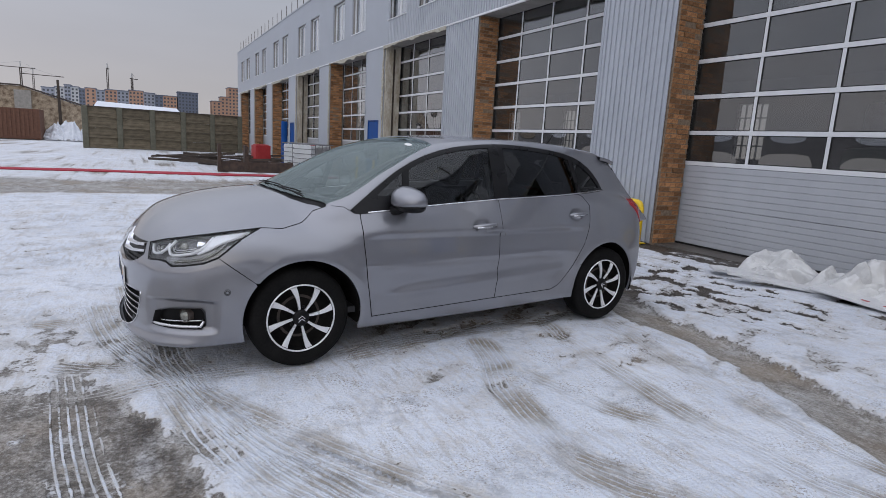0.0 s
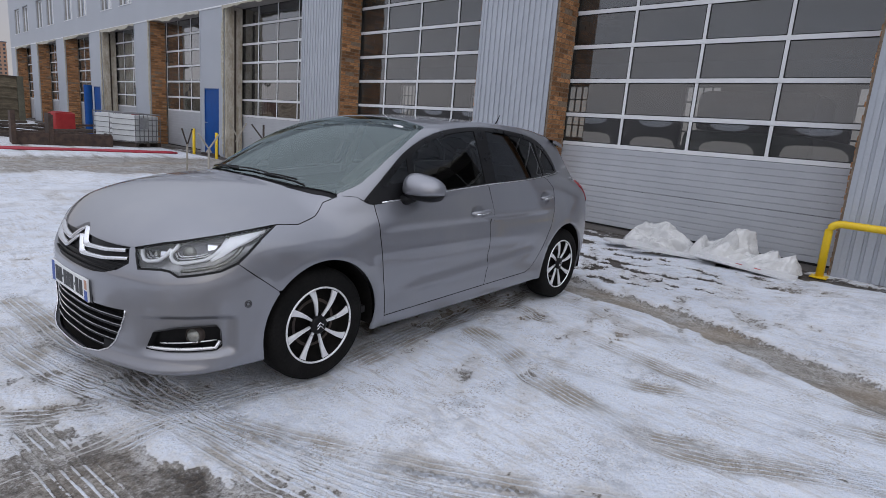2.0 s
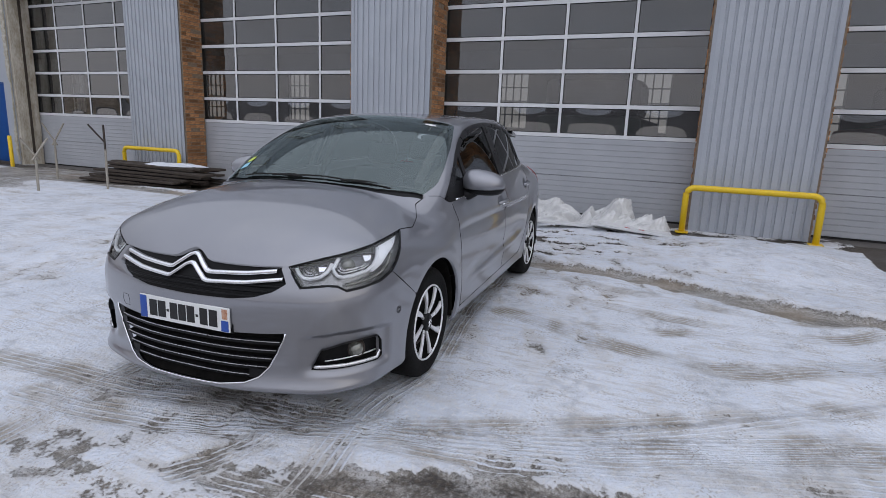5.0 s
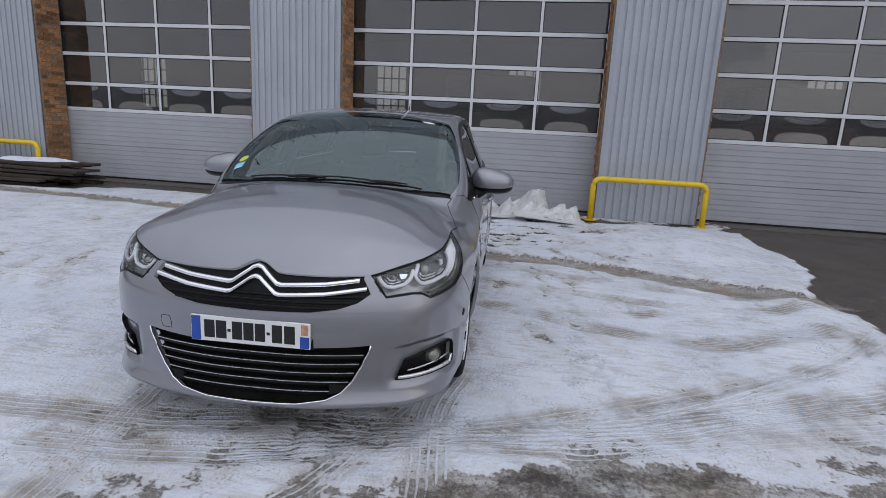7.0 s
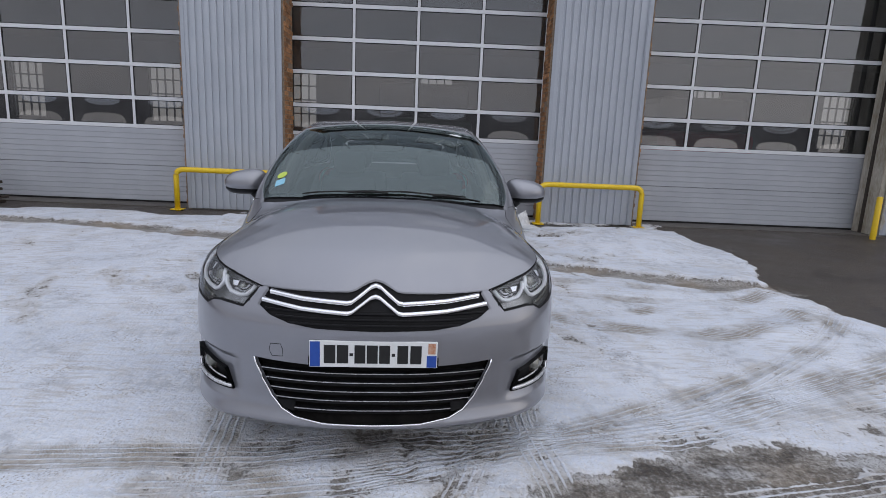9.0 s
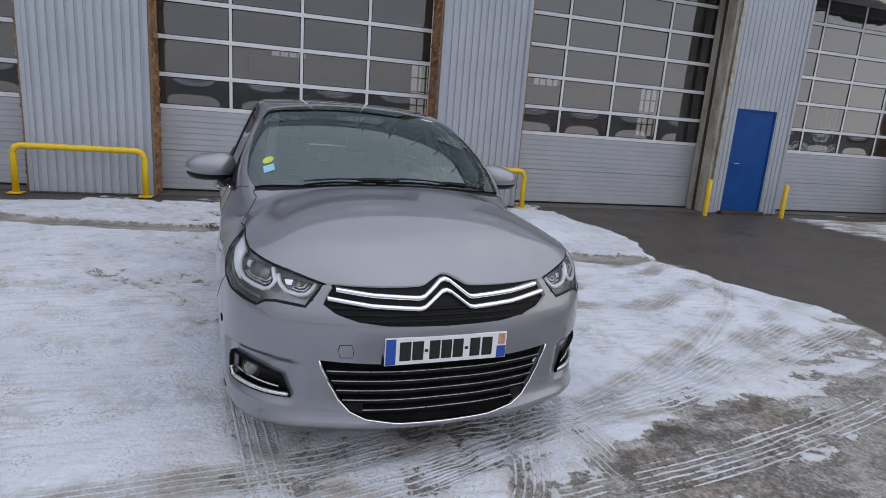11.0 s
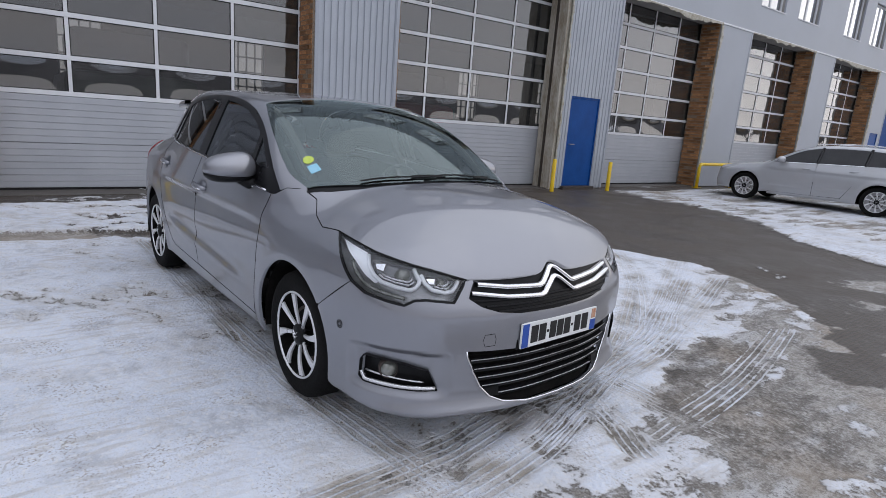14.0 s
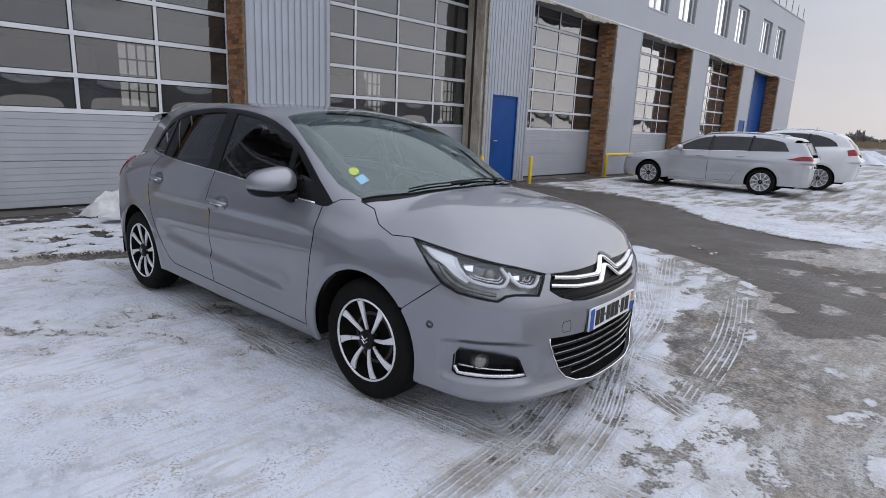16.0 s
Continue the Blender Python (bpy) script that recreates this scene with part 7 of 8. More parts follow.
# ---- stacked boards by the pier ----
pile_rnd = random.Random(5)
for i in range(24):
    L, w_ = pile_rnd.uniform(2.2, 3.0), pile_rnd.uniform(0.14, 0.3)
    lay = i // 4
    b = part("plank", boxes((-w_ / 2, -L / 2, 0, w_ / 2, L / 2, 0.045), bevel=0.005), TIMBER, None)
    tagged(b, "dark wet plank in a stack beside the pier", "plank", "stacked planks")
    b.matrix_world = pose(6.62 + (0.30 - 0.03 * lay) * (i % 4) + pile_rnd.uniform(-0.06, 0.06) + 0.07 * lay, 12.85 + pile_rnd.uniform(-0.25, 0.35), -0.01 + 0.066 * lay, pile_rnd.uniform(-1, 1), 0, pile_rnd.uniform(-6, 6))
cap_ = crumpled("snow_drift", 7.25, 12.6, 0.33, 0.85, 0.07, 5, 21, "thin snow lying on the stacked planks", 3.0, (0, 0))
cap_.data.materials.clear()
cap_.data.materials.append(SNOW_HEAP)
cap_.location.z = 0.375
tagged(cap_, category="snow")

# ---- forked sticks and posts in the snow ----
WOODGREY = surf("weathered_wood", (0.26, 0.24, 0.20), (0.40, 0.37, 0.32), 12, 0.85, 0, 0.3)
for x, y, h, kind_ in ((5.0, 14.93, 0.95, "v"), (4.64, 12.95, 0.95, "y"), (6.33, 15.10, 1.18, "y"), (5.62, 12.50, 1.19, "arm")):
    t = thing("forked_stand", "thin grey steel stand with forked arms standing in snow", "stand", "forked stands")
    part("stand_post", tube(bmesh.new(), [(0, 0, -0.05), (0.02, 0.0, h * 0.62)], 0.022, 8), WOODGREY, t)
    if kind_ == "v":
        for s_ in (-1, 1):
            part("stand_arm", tube(bmesh.new(), [(0.02, 0, h * 0.60), (0.02 + s_ * 0.10, -s_ * 0.06, h)], 0.018, 6), DARK_STEEL, t)
    elif kind_ == "arm":
        part("stand_arm", tube(bmesh.new(), [(0.02, 0, h * 0.60), (0.03, 0.01, h)], 0.022, 6), DARK_STEEL, t)
        part("stand_arm", tube(bmesh.new(), [(0.02, 0, h * 0.73), (-0.11, 0.21, h)], 0.018, 6), DARK_STEEL, t)
    else:
        for s_ in (-1, 1):
            part("stand_arm", tube(bmesh.new(), [(0.02 - s_ * 0.04, 0.03 * s_, h * 0.58), (0.02 + s_ * 0.16, -0.13 * s_, h * 0.98)], 0.018, 6), WOODGREY, t)
    t.matrix_world = pose(x, y, 0, 0, 0, 25)

# ---- caged water tanks ----
TANK = surf("white_tank_plastic", (0.52, 0.54, 0.55), (0.64, 0.65, 0.65), 3, 0.45, 0, 0.05)
CAGE = surf("dull_cage_steel", (0.13, 0.13, 0.135), (0.24, 0.24, 0.245), 14, 0.6, 0.4)
for (x, y, a) in ((6.4, 22.7, 32), (6.40, 24.5, 28)):
    t = thing("caged_tank", "white plastic tank in a galvanised cage on a pallet", "water tank", "caged tanks")
    part("tank", boxes((-0.56, -0.46, 0.16, 0.56, 0.46, 1.06), bevel=0.05), TANK, t, smooth=False)
    part("pallet", boxes((-0.6, -0.5, 0.0, -0.45, 0.5, 0.14), (-0.08, -0.5, 0.0, 0.08, 0.5, 0.14), (0.45, -0.5, 0.0, 0.6, 0.5, 0.14), (-0.6, -0.5, 0.12, 0.6, 0.5, 0.15)), TIMBER, t)
    for i in range(7):
        u_ = -0.6 + 0.2 * i
        part("cage_bar", tube(bmesh.new(), [(u_, -0.5, 0.14), (u_, -0.5, 1.12), (u_, 0.5, 1.12), (u_, 0.5, 0.14)], 0.014, 6), CAGE, t)
    for i in range(6):
        z_ = 0.2 + 0.18 * i
        part("cage_bar", tube(bmesh.new(), [(-0.6, -0.5, z_), (0.6, -0.5, z_), (0.6, 0.5, z_), (-0.6, 0.5, z_)], 0.014, 6, closed=True), CAGE, t)
    part("tank_label", boxes((-0.40, -0.515, 0.62, 0.02, -0.505, 0.98)), STEEL, t)
    part("tank_cap", lathe([(0.12, 1.05), (0.12, 1.10), (0.001, 1.10)], 20), RED, t)
    t.matrix_world = pose(x, y, 0, 0, 0, a)

# ---- red hose across the snow ----
hose_mat = surf("red_hose", (0.30, 0.012, 0.03), (0.40, 0.03, 0.05), 3, 0.5, 0, 0.2)
for dy, seed in ((0.0, 1), (0.22, 4), (0.5, 8)):
    rr = random.Random(seed)
    pts = curve_through([(-9 + i * 1.3, 20.9 - 0.11 * i + dy + rr.uniform(-0.12, 0.12), 0.03) for i in range(13)], 5)
    hose = part("fire_hose", tube(bmesh.new(), pts, 0.026, 8), hose_mat, None, smooth=True)
    tagged(hose, "flat red hose lying across the snow", "hose", "red hoses")

# ---- scrap: steel trough, beams, red bin, blue pipe ----
OLD_RUST = surf("dark_old_rust", (0.035, 0.024, 0.020), (0.095, 0.062, 0.047), 7, 0.9, 0.05, 0.5)
t = thing("steel_trough", "rusty brown steel trough among scrap in the snow", "trough")
part("trough_side", boxes((-1.3, -0.05, 0.0, 1.3, 0.05, 0.36), bevel=0.01), OLD_RUST, t)
part("trough_side", boxes((-1.3, 0.75, 0.0, 1.3, 0.85, 0.36), bevel=0.01), OLD_RUST, t)
for u_ in (-1.3, -0.4, 0.5, 1.22):
    part("trough_end", boxes((u_, 0.05, 0.0, u_ + 0.08, 0.75, 0.40 if u_ > 0 else 0.95), bevel=0.01), OLD_RUST, t)
part("trough_post", boxes((-1.34, -0.09, 0.0, -1.22, 0.05, 0.98), bevel=0.01), OLD_RUST, t)
part("trough_post", boxes((-0.42, -0.09, 0.0, -0.30, 0.05, 0.92), bevel=0.01), OLD_RUST, t)
t.matrix_world = pose(4.15, 22.0, 0, 0, 0, -3)
srnd = random.Random(11)
for i in range(38):
    L = srnd.uniform(1.5, 4.5)
    r_ = srnd.uniform(0.018, 0.05)
    b = part("scrap_beam", boxes((-L / 2, -r_, 0, L / 2, r_, 2 * r_), bevel=0.006), srnd.choice([OLD_RUST, DARK_STEEL, TIMBER]), None)
    tagged(b, "rusty steel beam in a scrap heap on snow", "scrap beam", "scrap heap")
    b.matrix_world = pose(srnd.uniform(2.4, 6.6), srnd.uniform(24.6, 29.5), -0.02 + 0.06 * (i % 6), srnd.uniform(-6, 6), srnd.uniform(-5, 5), srnd.uniform(-40, 40))
b = part("red_bin", boxes((-0.34, -0.32, 0, 0.34, 0.32, 0.9), (-0.28, -0.26, 0.9, 0.28, 0.26, 0.94), bevel=0.03), RED, None)
tagged(b, "faded red steel bin beside the scrap heap", "bin")
b.matrix_world = pose(5.25, 27.2, 0, 0, 0, 8)
for x, y, h in ((7.05, 30.6, 2.1),):
    b = part("blue_pipe", lathe([(0.001, h), (0.16, h), (0.165, h - 0.02), (0.165, -0.02)], 20), BLUE_DOOR, None, smooth=False)
    tagged(b, "upright blue pipe standing by the wall", "pipe", "blue pipes")
    b.location = (x, y, 0)

# ---- concrete panel fence with timber boards ----
FENCE_BOARD = surf("weathered_boards", (0.060, 0.047, 0.030), (0.19, 0.158, 0.108), 2.2, 0.9, 0, 0.4, 40, stretch=(1, 1, 4), per=0.2)
FENCE_POST = surf("mossy_concrete", (0.080, 0.078, 0.056), (0.145, 0.138, 0.104), 5, 0.9, 0, 0.4, 40)
fence = thing("board_fence", "weathered plank fence between greenish concrete posts", "fence")
F0, F1, NF = Vector((-2.35, 40.3, 0)), Vector((6.5, 41.6, 0)), 5
d_ = (F1 - F0) / NF
ang = math.degrees(math.atan2(d_.y, d_.x))
seg = d_.length
board = None
for i in range(NF + 1):
    p = part("post", boxes((-0.15, -0.13, -0.1, 0.15, 0.13, 2.48), bevel=0.03), FENCE_POST, fence)
    p.matrix_world = pose(*(F0 + d_ * i), 0, 0, ang)
for i in range(NF):
    for j in range(4):
        if board is None:
            bm = boxes((0.15, -0.03, 0.0, seg - 0.15, 0.05, 0.597), (0.15, -0.11, 0.03, seg - 0.15, 0.06, 0.17), bevel=0.012)
            q = part("board", bm, FENCE_BOARD, fence)
            board = q
        else:
            q = board.copy()
            scene.collection.objects.link(q)
        q.matrix_world = pose(*(F0 + d_ * i + Vector((0, 0, 0.02 + 0.60 * j))), 0, 0, ang)
part("top_rail", boxes((0, -0.1, 2.40, (F1 - F0).length, 0.1, 2.47), bevel=0.01), TIMBER, fence).matrix_world = pose(*F0, 0, 0, ang)

# ---- old brick store, red container, rubble, shed roof, far left ----
OLDBRICK = surf("old_brick", (0.10, 0.062, 0.036), (0.50, 0.41, 0.30), 3.4, 0.95, 0, 0.6, 14, spread=0.16)
old = thing("old_store", "old yellowish brick store with a sloping roof", "building")
bm = bmesh.new()
prof = [(-26, 0), (-3.5, 0), (-3.5, 2.75), (-7.7, 4.05), (-9.2, 4.05), (-26, 1.6)]
f_ = [bm.verts.new((x, 57.0, z)) for x, z in prof]
g_ = [bm.verts.new((x, 68.0, z)) for x, z in prof]
bm.faces.new(f_)
bm.faces.new(g_[::-1])
for i in range(len(prof)):
    bm.faces.new((f_[i], g_[i], g_[(i + 1) % len(prof)], f_[(i + 1) % len(prof)]))
bmesh.ops.recalc_face_normals(bm, faces=bm.faces)
part("wall", bm, OLDBRICK, old)
part("roof", tube(bmesh.new(), [(-3.3, 56.9, 2.80), (-7.7, 56.9, 4.12), (-9.2, 56.9, 4.12), (-26, 56.9, 1.68)], 0.07, 6), DARK_STEEL, old)
part("pilaster", boxes((-8.1, 56.8, 0, -7.0, 56.98, 3.75)), CONCRETE, old)
cont = thing("storage_container", "dark red steel container standing before the brick store", "container")
part("container_body", boxes((-12.3, 52, 0.05, -5.95, 54.4, 2.25), bevel=0.03), RUST, cont)
for i in range(24):
    part("container_rib", boxes((-12.2 + i * 0.26, 51.95, 0.15, -12.08 + i * 0.26, 52.0, 2.15)), RUST, cont)
heap_ = crumpled("snowy_mound", -4.7, 54.0, 1.5, 1.4, 1.6, 0, 41, "heap of pale rubble under snow", 5.0, (0, 0))
heap_.data.materials.clear()
heap_.data.materials.append(SNOW_HEAP)
tagged(heap_, category="rubble")
pole_ = part("timber_pole", tube(bmesh.new(), [(-5.05, 56.2, -0.1), (-5.1, 56.2, 4.7)], [0.13, 0.09], 8), TIMBER, None)
tagged(pole_, "leaning dark timber pole before the brick store", "pole")
shed = thing("long_shed", "low shed with a snow-covered roof behind the fence", "shed")
part("wall", boxes((-3.2, 66, 0, 4.3, 74, 2.8)), OLDBRICK, shed)
bm = bmesh.new()
vs = [bm.verts.new(v) for v in ((-3.4, 65.5, 2.7), (4.5, 65.5, 2.7), (4.5, 75, 3.6), (-3.4, 75, 3.75), (-3.4, 65.5, 2.9), (4.5, 65.5, 2.9), (4.5, 75, 3.75), (-3.4, 75, 3.95))]
for f in ((0, 1, 5, 4), (4, 5, 6, 7), (1, 2, 6, 5), (0, 4, 7, 3), (3, 7, 6, 2), (0, 3, 2, 1)):
    bm.faces.new([vs[i] for i in f])
part("roof", bm, SNOW_HEAP, shed, "roof under snow")

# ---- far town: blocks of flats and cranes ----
# the orange is muted towards grey, carrying distance haze in its base colour
FLAT_HAZED_ORANGE = surf("hazed_orange_render", (0.36, 0.21, 0.145), (0.43, 0.27, 0.19), 0.05, 0.9, 0, 0)
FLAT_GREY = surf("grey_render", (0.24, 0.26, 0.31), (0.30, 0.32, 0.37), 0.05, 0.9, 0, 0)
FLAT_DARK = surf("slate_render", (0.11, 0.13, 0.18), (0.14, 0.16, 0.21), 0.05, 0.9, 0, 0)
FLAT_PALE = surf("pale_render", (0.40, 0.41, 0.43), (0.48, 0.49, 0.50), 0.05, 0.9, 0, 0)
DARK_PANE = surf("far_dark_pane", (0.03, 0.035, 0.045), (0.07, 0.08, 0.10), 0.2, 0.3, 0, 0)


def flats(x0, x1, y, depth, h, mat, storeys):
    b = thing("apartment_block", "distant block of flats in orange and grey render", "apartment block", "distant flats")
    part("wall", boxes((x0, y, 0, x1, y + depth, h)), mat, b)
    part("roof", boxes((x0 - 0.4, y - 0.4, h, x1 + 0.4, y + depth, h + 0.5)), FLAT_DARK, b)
    n = max(2, int((x1 - x0) / 2.4))
    base = None
    for i in range(n):
        for j in range(storeys):
            cx, cz = x0 + (i + 0.5) * (x1 - x0) / n, 1.5 + (j + 0.5) * (h - 2) / storeys
            if base is None:
                base = part("window", boxes((-0.65, -0.12, -0.7, 0.65, 0.0, 0.7)), DARK_PANE, b)
                base.location = (cx, y, cz)
            else:
                w = base.copy()
                scene.collection.objects.link(w)
                w.location = (cx, y, cz)
    return b


def tower_crane(x, y, h, jib, turn):
    c = thing("tower_crane", "distant tower crane over the flats", "crane", "distant cranes")
    m = pose(x, y, 0, 0, 0, turn)
    for i, (dx, dy) in enumerate(((-0.5, -0.5), (0.5, -0.5), (0.5, 0.5), (-0.5, 0.5))):
        part("mast_post", boxes((dx - 0.16, dy - 0.16, 0, dx + 0.16, dy + 0.16, h)), DARK_STEEL, c)
    bm = bmesh.new()
    for i in range(int(h / 1.2)):
        tube(bm, [(-0.5, -0.5, 1.2 * i), (0.5, -0.5, 1.2 * i + 1.2)], 0.09, 4)
    part("mast_bracing", bm, DARK_STEEL, c)
    part("jib", boxes((-jib * 0.35, -0.2, h, jib, 0.2, h + 0.5)), DARK_STEEL, c)
    part("tower_head", boxes((-0.35, -0.35, h + 0.5, 0.35, 0.35, h + 4.5)), STEEL, c)
    part("tie", tube(bmesh.new(), [(-jib * 0.33, 0, h + 0.4), (0, 0, h + 4.4), (jib * 0.8, 0, h + 0.4)], 0.1, 5), STEEL, c)
    c.matrix_world = m
    return c


Y = 520.0
for x0, x1, h, mat, st in ((-60, -52, 26, FLAT_GREY, 9), (-52, -46, 27, FLAT_PALE, 10), (-46, -42, 29, FLAT_GREY, 10), (-42, -37, 28, FLAT_PALE, 10), (-37, -33, 27, FLAT_DARK, 10), (-33, -26, 28, FLAT_HAZED_ORANGE, 10), (-26, -20, 27, FLAT_GREY, 10), (-20, -12, 28, FLAT_HAZED_ORANGE, 10), (-12, -4, 28, FLAT_GREY, 10), (-4, 6, 29, FLAT_HAZED_ORANGE, 10), (6, 14, 28, FLAT_GREY, 10), (14, 20, 27, FLAT_DARK, 9), (20, 30, 27, FLAT_HAZED_ORANGE, 9), (31, 46, 31, FLAT_DARK, 11), (57, 64, 26, FLAT_HAZED_ORANGE, 9), (64, 70, 30, FLAT_HAZED_ORANGE, 10), (70, 84, 38, FLAT_HAZED_ORANGE, 13)):
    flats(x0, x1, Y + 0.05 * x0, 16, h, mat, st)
tower_crane(-72, 520, 38.5, 26, 172)
tower_crane(-65, 522, 34.5, 19, 4)
tower_crane(-18, 524, 44, 6, 80)
tower_crane(-1.5, 524, 38, 8, 60)

# ---- bare woods along the horizon ----
# tree tones are lightened, so the haze of distance is in the colour
HAZED_WOODS = surf("hazed_bare_woods", (0.15, 0.14, 0.14), (0.22, 0.207, 0.203), 0.4, 0.95, 0, 0)


def tree_belt(name, pts, h, seed, label, thick=1.0, count=1):
    """A far belt of bare trees: many thin crossing trunks and twigs in a ragged row."""
    rr = random.Random(seed)
    verts, faces = [], []
    line = [Vector((*p, 0)) for p in pts]
    for a, b in zip(line, line[1:]):
        n = int((b - a).length * count / 1.1)
        side = (b - a).normalized().cross(Vector((0, 0, 1)))
        for i in range(n):
            base = a.lerp(b, i / n) + side * rr.uniform(-5, 5)
            hh = h * rr.uniform(0.55, 1.1) * (0.8 + 0.35 * math.sin(i * 0.13 + seed))
            for j in range(9):
                z0 = hh * rr.uniform(0.0, 0.75)
                tip_ = base + Vector((rr.uniform(-1.4, 1.4), rr.uniform(-1.4, 1.4), min(hh, z0 + hh * rr.uniform(0.2, 0.5))))
                root = base + Vector((rr.uniform(-0.4, 0.4), rr.uniform(-0.4, 0.4), z0 if j else -0.2))
                w = thick * (0.42 * (1 - z0 / hh) + 0.22)
                e = Vector((rr.uniform(-1, 1), rr.uniform(-1, 1), 0)).normalized() * w
                q = len(verts)
                verts += [tuple(root - e), tuple(root + e), tuple(tip_), tuple(root + e.cross(Vector((0, 0, 1))))]
                faces += [(q, q + 1, q + 2), (q + 1, q + 3, q + 2), (q + 3, q, q + 2)]
    ob = mesh_ob(name, verts, faces, HAZED_WOODS, None)
    return tagged(ob, label, "trees", kind="stuff")


tree_belt("woods", [(150, -330), (60, -330), (-60, -330), (-200, -260)], 6.0, 3, "distant strip of bare grey-brown winter trees", 1.3, 3)
# out of view to the west: a ridge added to darken the lowest pane reflections
verts, faces = [], []
for i in range(261):
    yy = -390 + 3.0 * i
    hh = 7.5 + 3.5 * fractal(np.array([yy * 0.03]), np.array([1.0]), 91, 5)[0] + 1.4 * fractal(np.array([yy * 0.4]), np.array([4.0]), 92, 3)[0]
    verts += [(-262, yy, -0.2), (-255 + 2 * math.sin(yy * 0.1), yy, hh), (-248, yy, -0.2)]
    if i:
        k = 3 * i
        faces += [(k - 3, k, k + 1, k - 2), (k - 2, k + 1, k + 2, k - 1)]
tagged(mesh_ob("woods", verts, faces, HAZED_WOODS, None), "unseen ridge of woods added for the door panes to mirror", "trees", kind="stuff")
tree_belt("woods", [(60, 330), (140, 300)], 12, 9, "distant bare trees beside the flats")
REEDS = surf("dry_reeds", (0.20, 0.155, 0.10), (0.33, 0.27, 0.19), 0.3, 0.95, 0, 0.3, 3)
reed_rnd = random.Random(8)
verts, faces = [], []
for i in range(9000):
    x, yy = reed_rnd.uniform(-60, 90), -138 - 60 * reed_rnd.random() ** 2
    hh, lean, w_ = reed_rnd.uniform(0.7, 1.75), reed_rnd.uniform(-0.4, 0.4), reed_rnd.uniform(0.06, 0.16)
    k = len(verts)
    verts += [(x - w_, yy, -0.1), (x + w_, yy, -0.1), (x + lean, yy + lean * 0.5, hh)]
    faces.append((k, k + 1, k + 2))
reeds = tagged(mesh_ob("reeds", verts, faces, REEDS, None), "tall dry brown reeds at the edge of the snow", "reeds", kind="stuff")
bank_ = crumpled("snow_bank", 4.9, -36.5, 2.6, 1.6, 0.95, 10, 61, "ploughed snow bank at the edge of the yard", 4.0, (0, 0))
bank_.data.materials.clear()
bank_.data.materials.append(SNOW_HEAP)
tagged(bank_, category="snow")
field = part("dry_field", boxes((-200, -420, -0.05, 120, -135, 0.04)), REEDS, None)
tagged(field, "strip of dry brown reeds beyond the yard", "field", kind="structure")

# ---- vehicles inside the hall ----
GREEN = surf("green_machine_paint", (0.02, 0.085, 0.045), (0.04, 0.13, 0.07), 3, 0.4)
def bay_vehicle(y, mat, label, h):
    v_ = thing("workshop_vehicle", label, "vehicle", "vehicles in the hall")
    part("vehicle_body", boxes((10.6, y - 1.1, 0.55, 15.5, y + 1.1, h), bevel=0.18), mat, v_, smooth=False)
    part("vehicle_cab", boxes((10.9, y - 1.0, h, 12.6, y + 1.0, h + 0.75), bevel=0.15), GLOSS_BLACK, v_)
    for x in (11.4, 14.4):
        for s_ in (-1, 1):
            w = part("vehicle_wheel", lathe([(0.001, 0.14), (0.42, 0.14), (0.5, 0.08), (0.5, -0.14), (0.001, -0.14)], 24), TYRE, v_)
            w.matrix_world = pose(x, y + s_ * 1.0, 0.5, 90, 0, 0)


bay_vehicle(4.6, GREEN, "dark green utility vehicle standing inside the hall", 1.75)
bay_vehicle(-1.6, RED, "dark red vehicle standing inside the hall", 1.7)

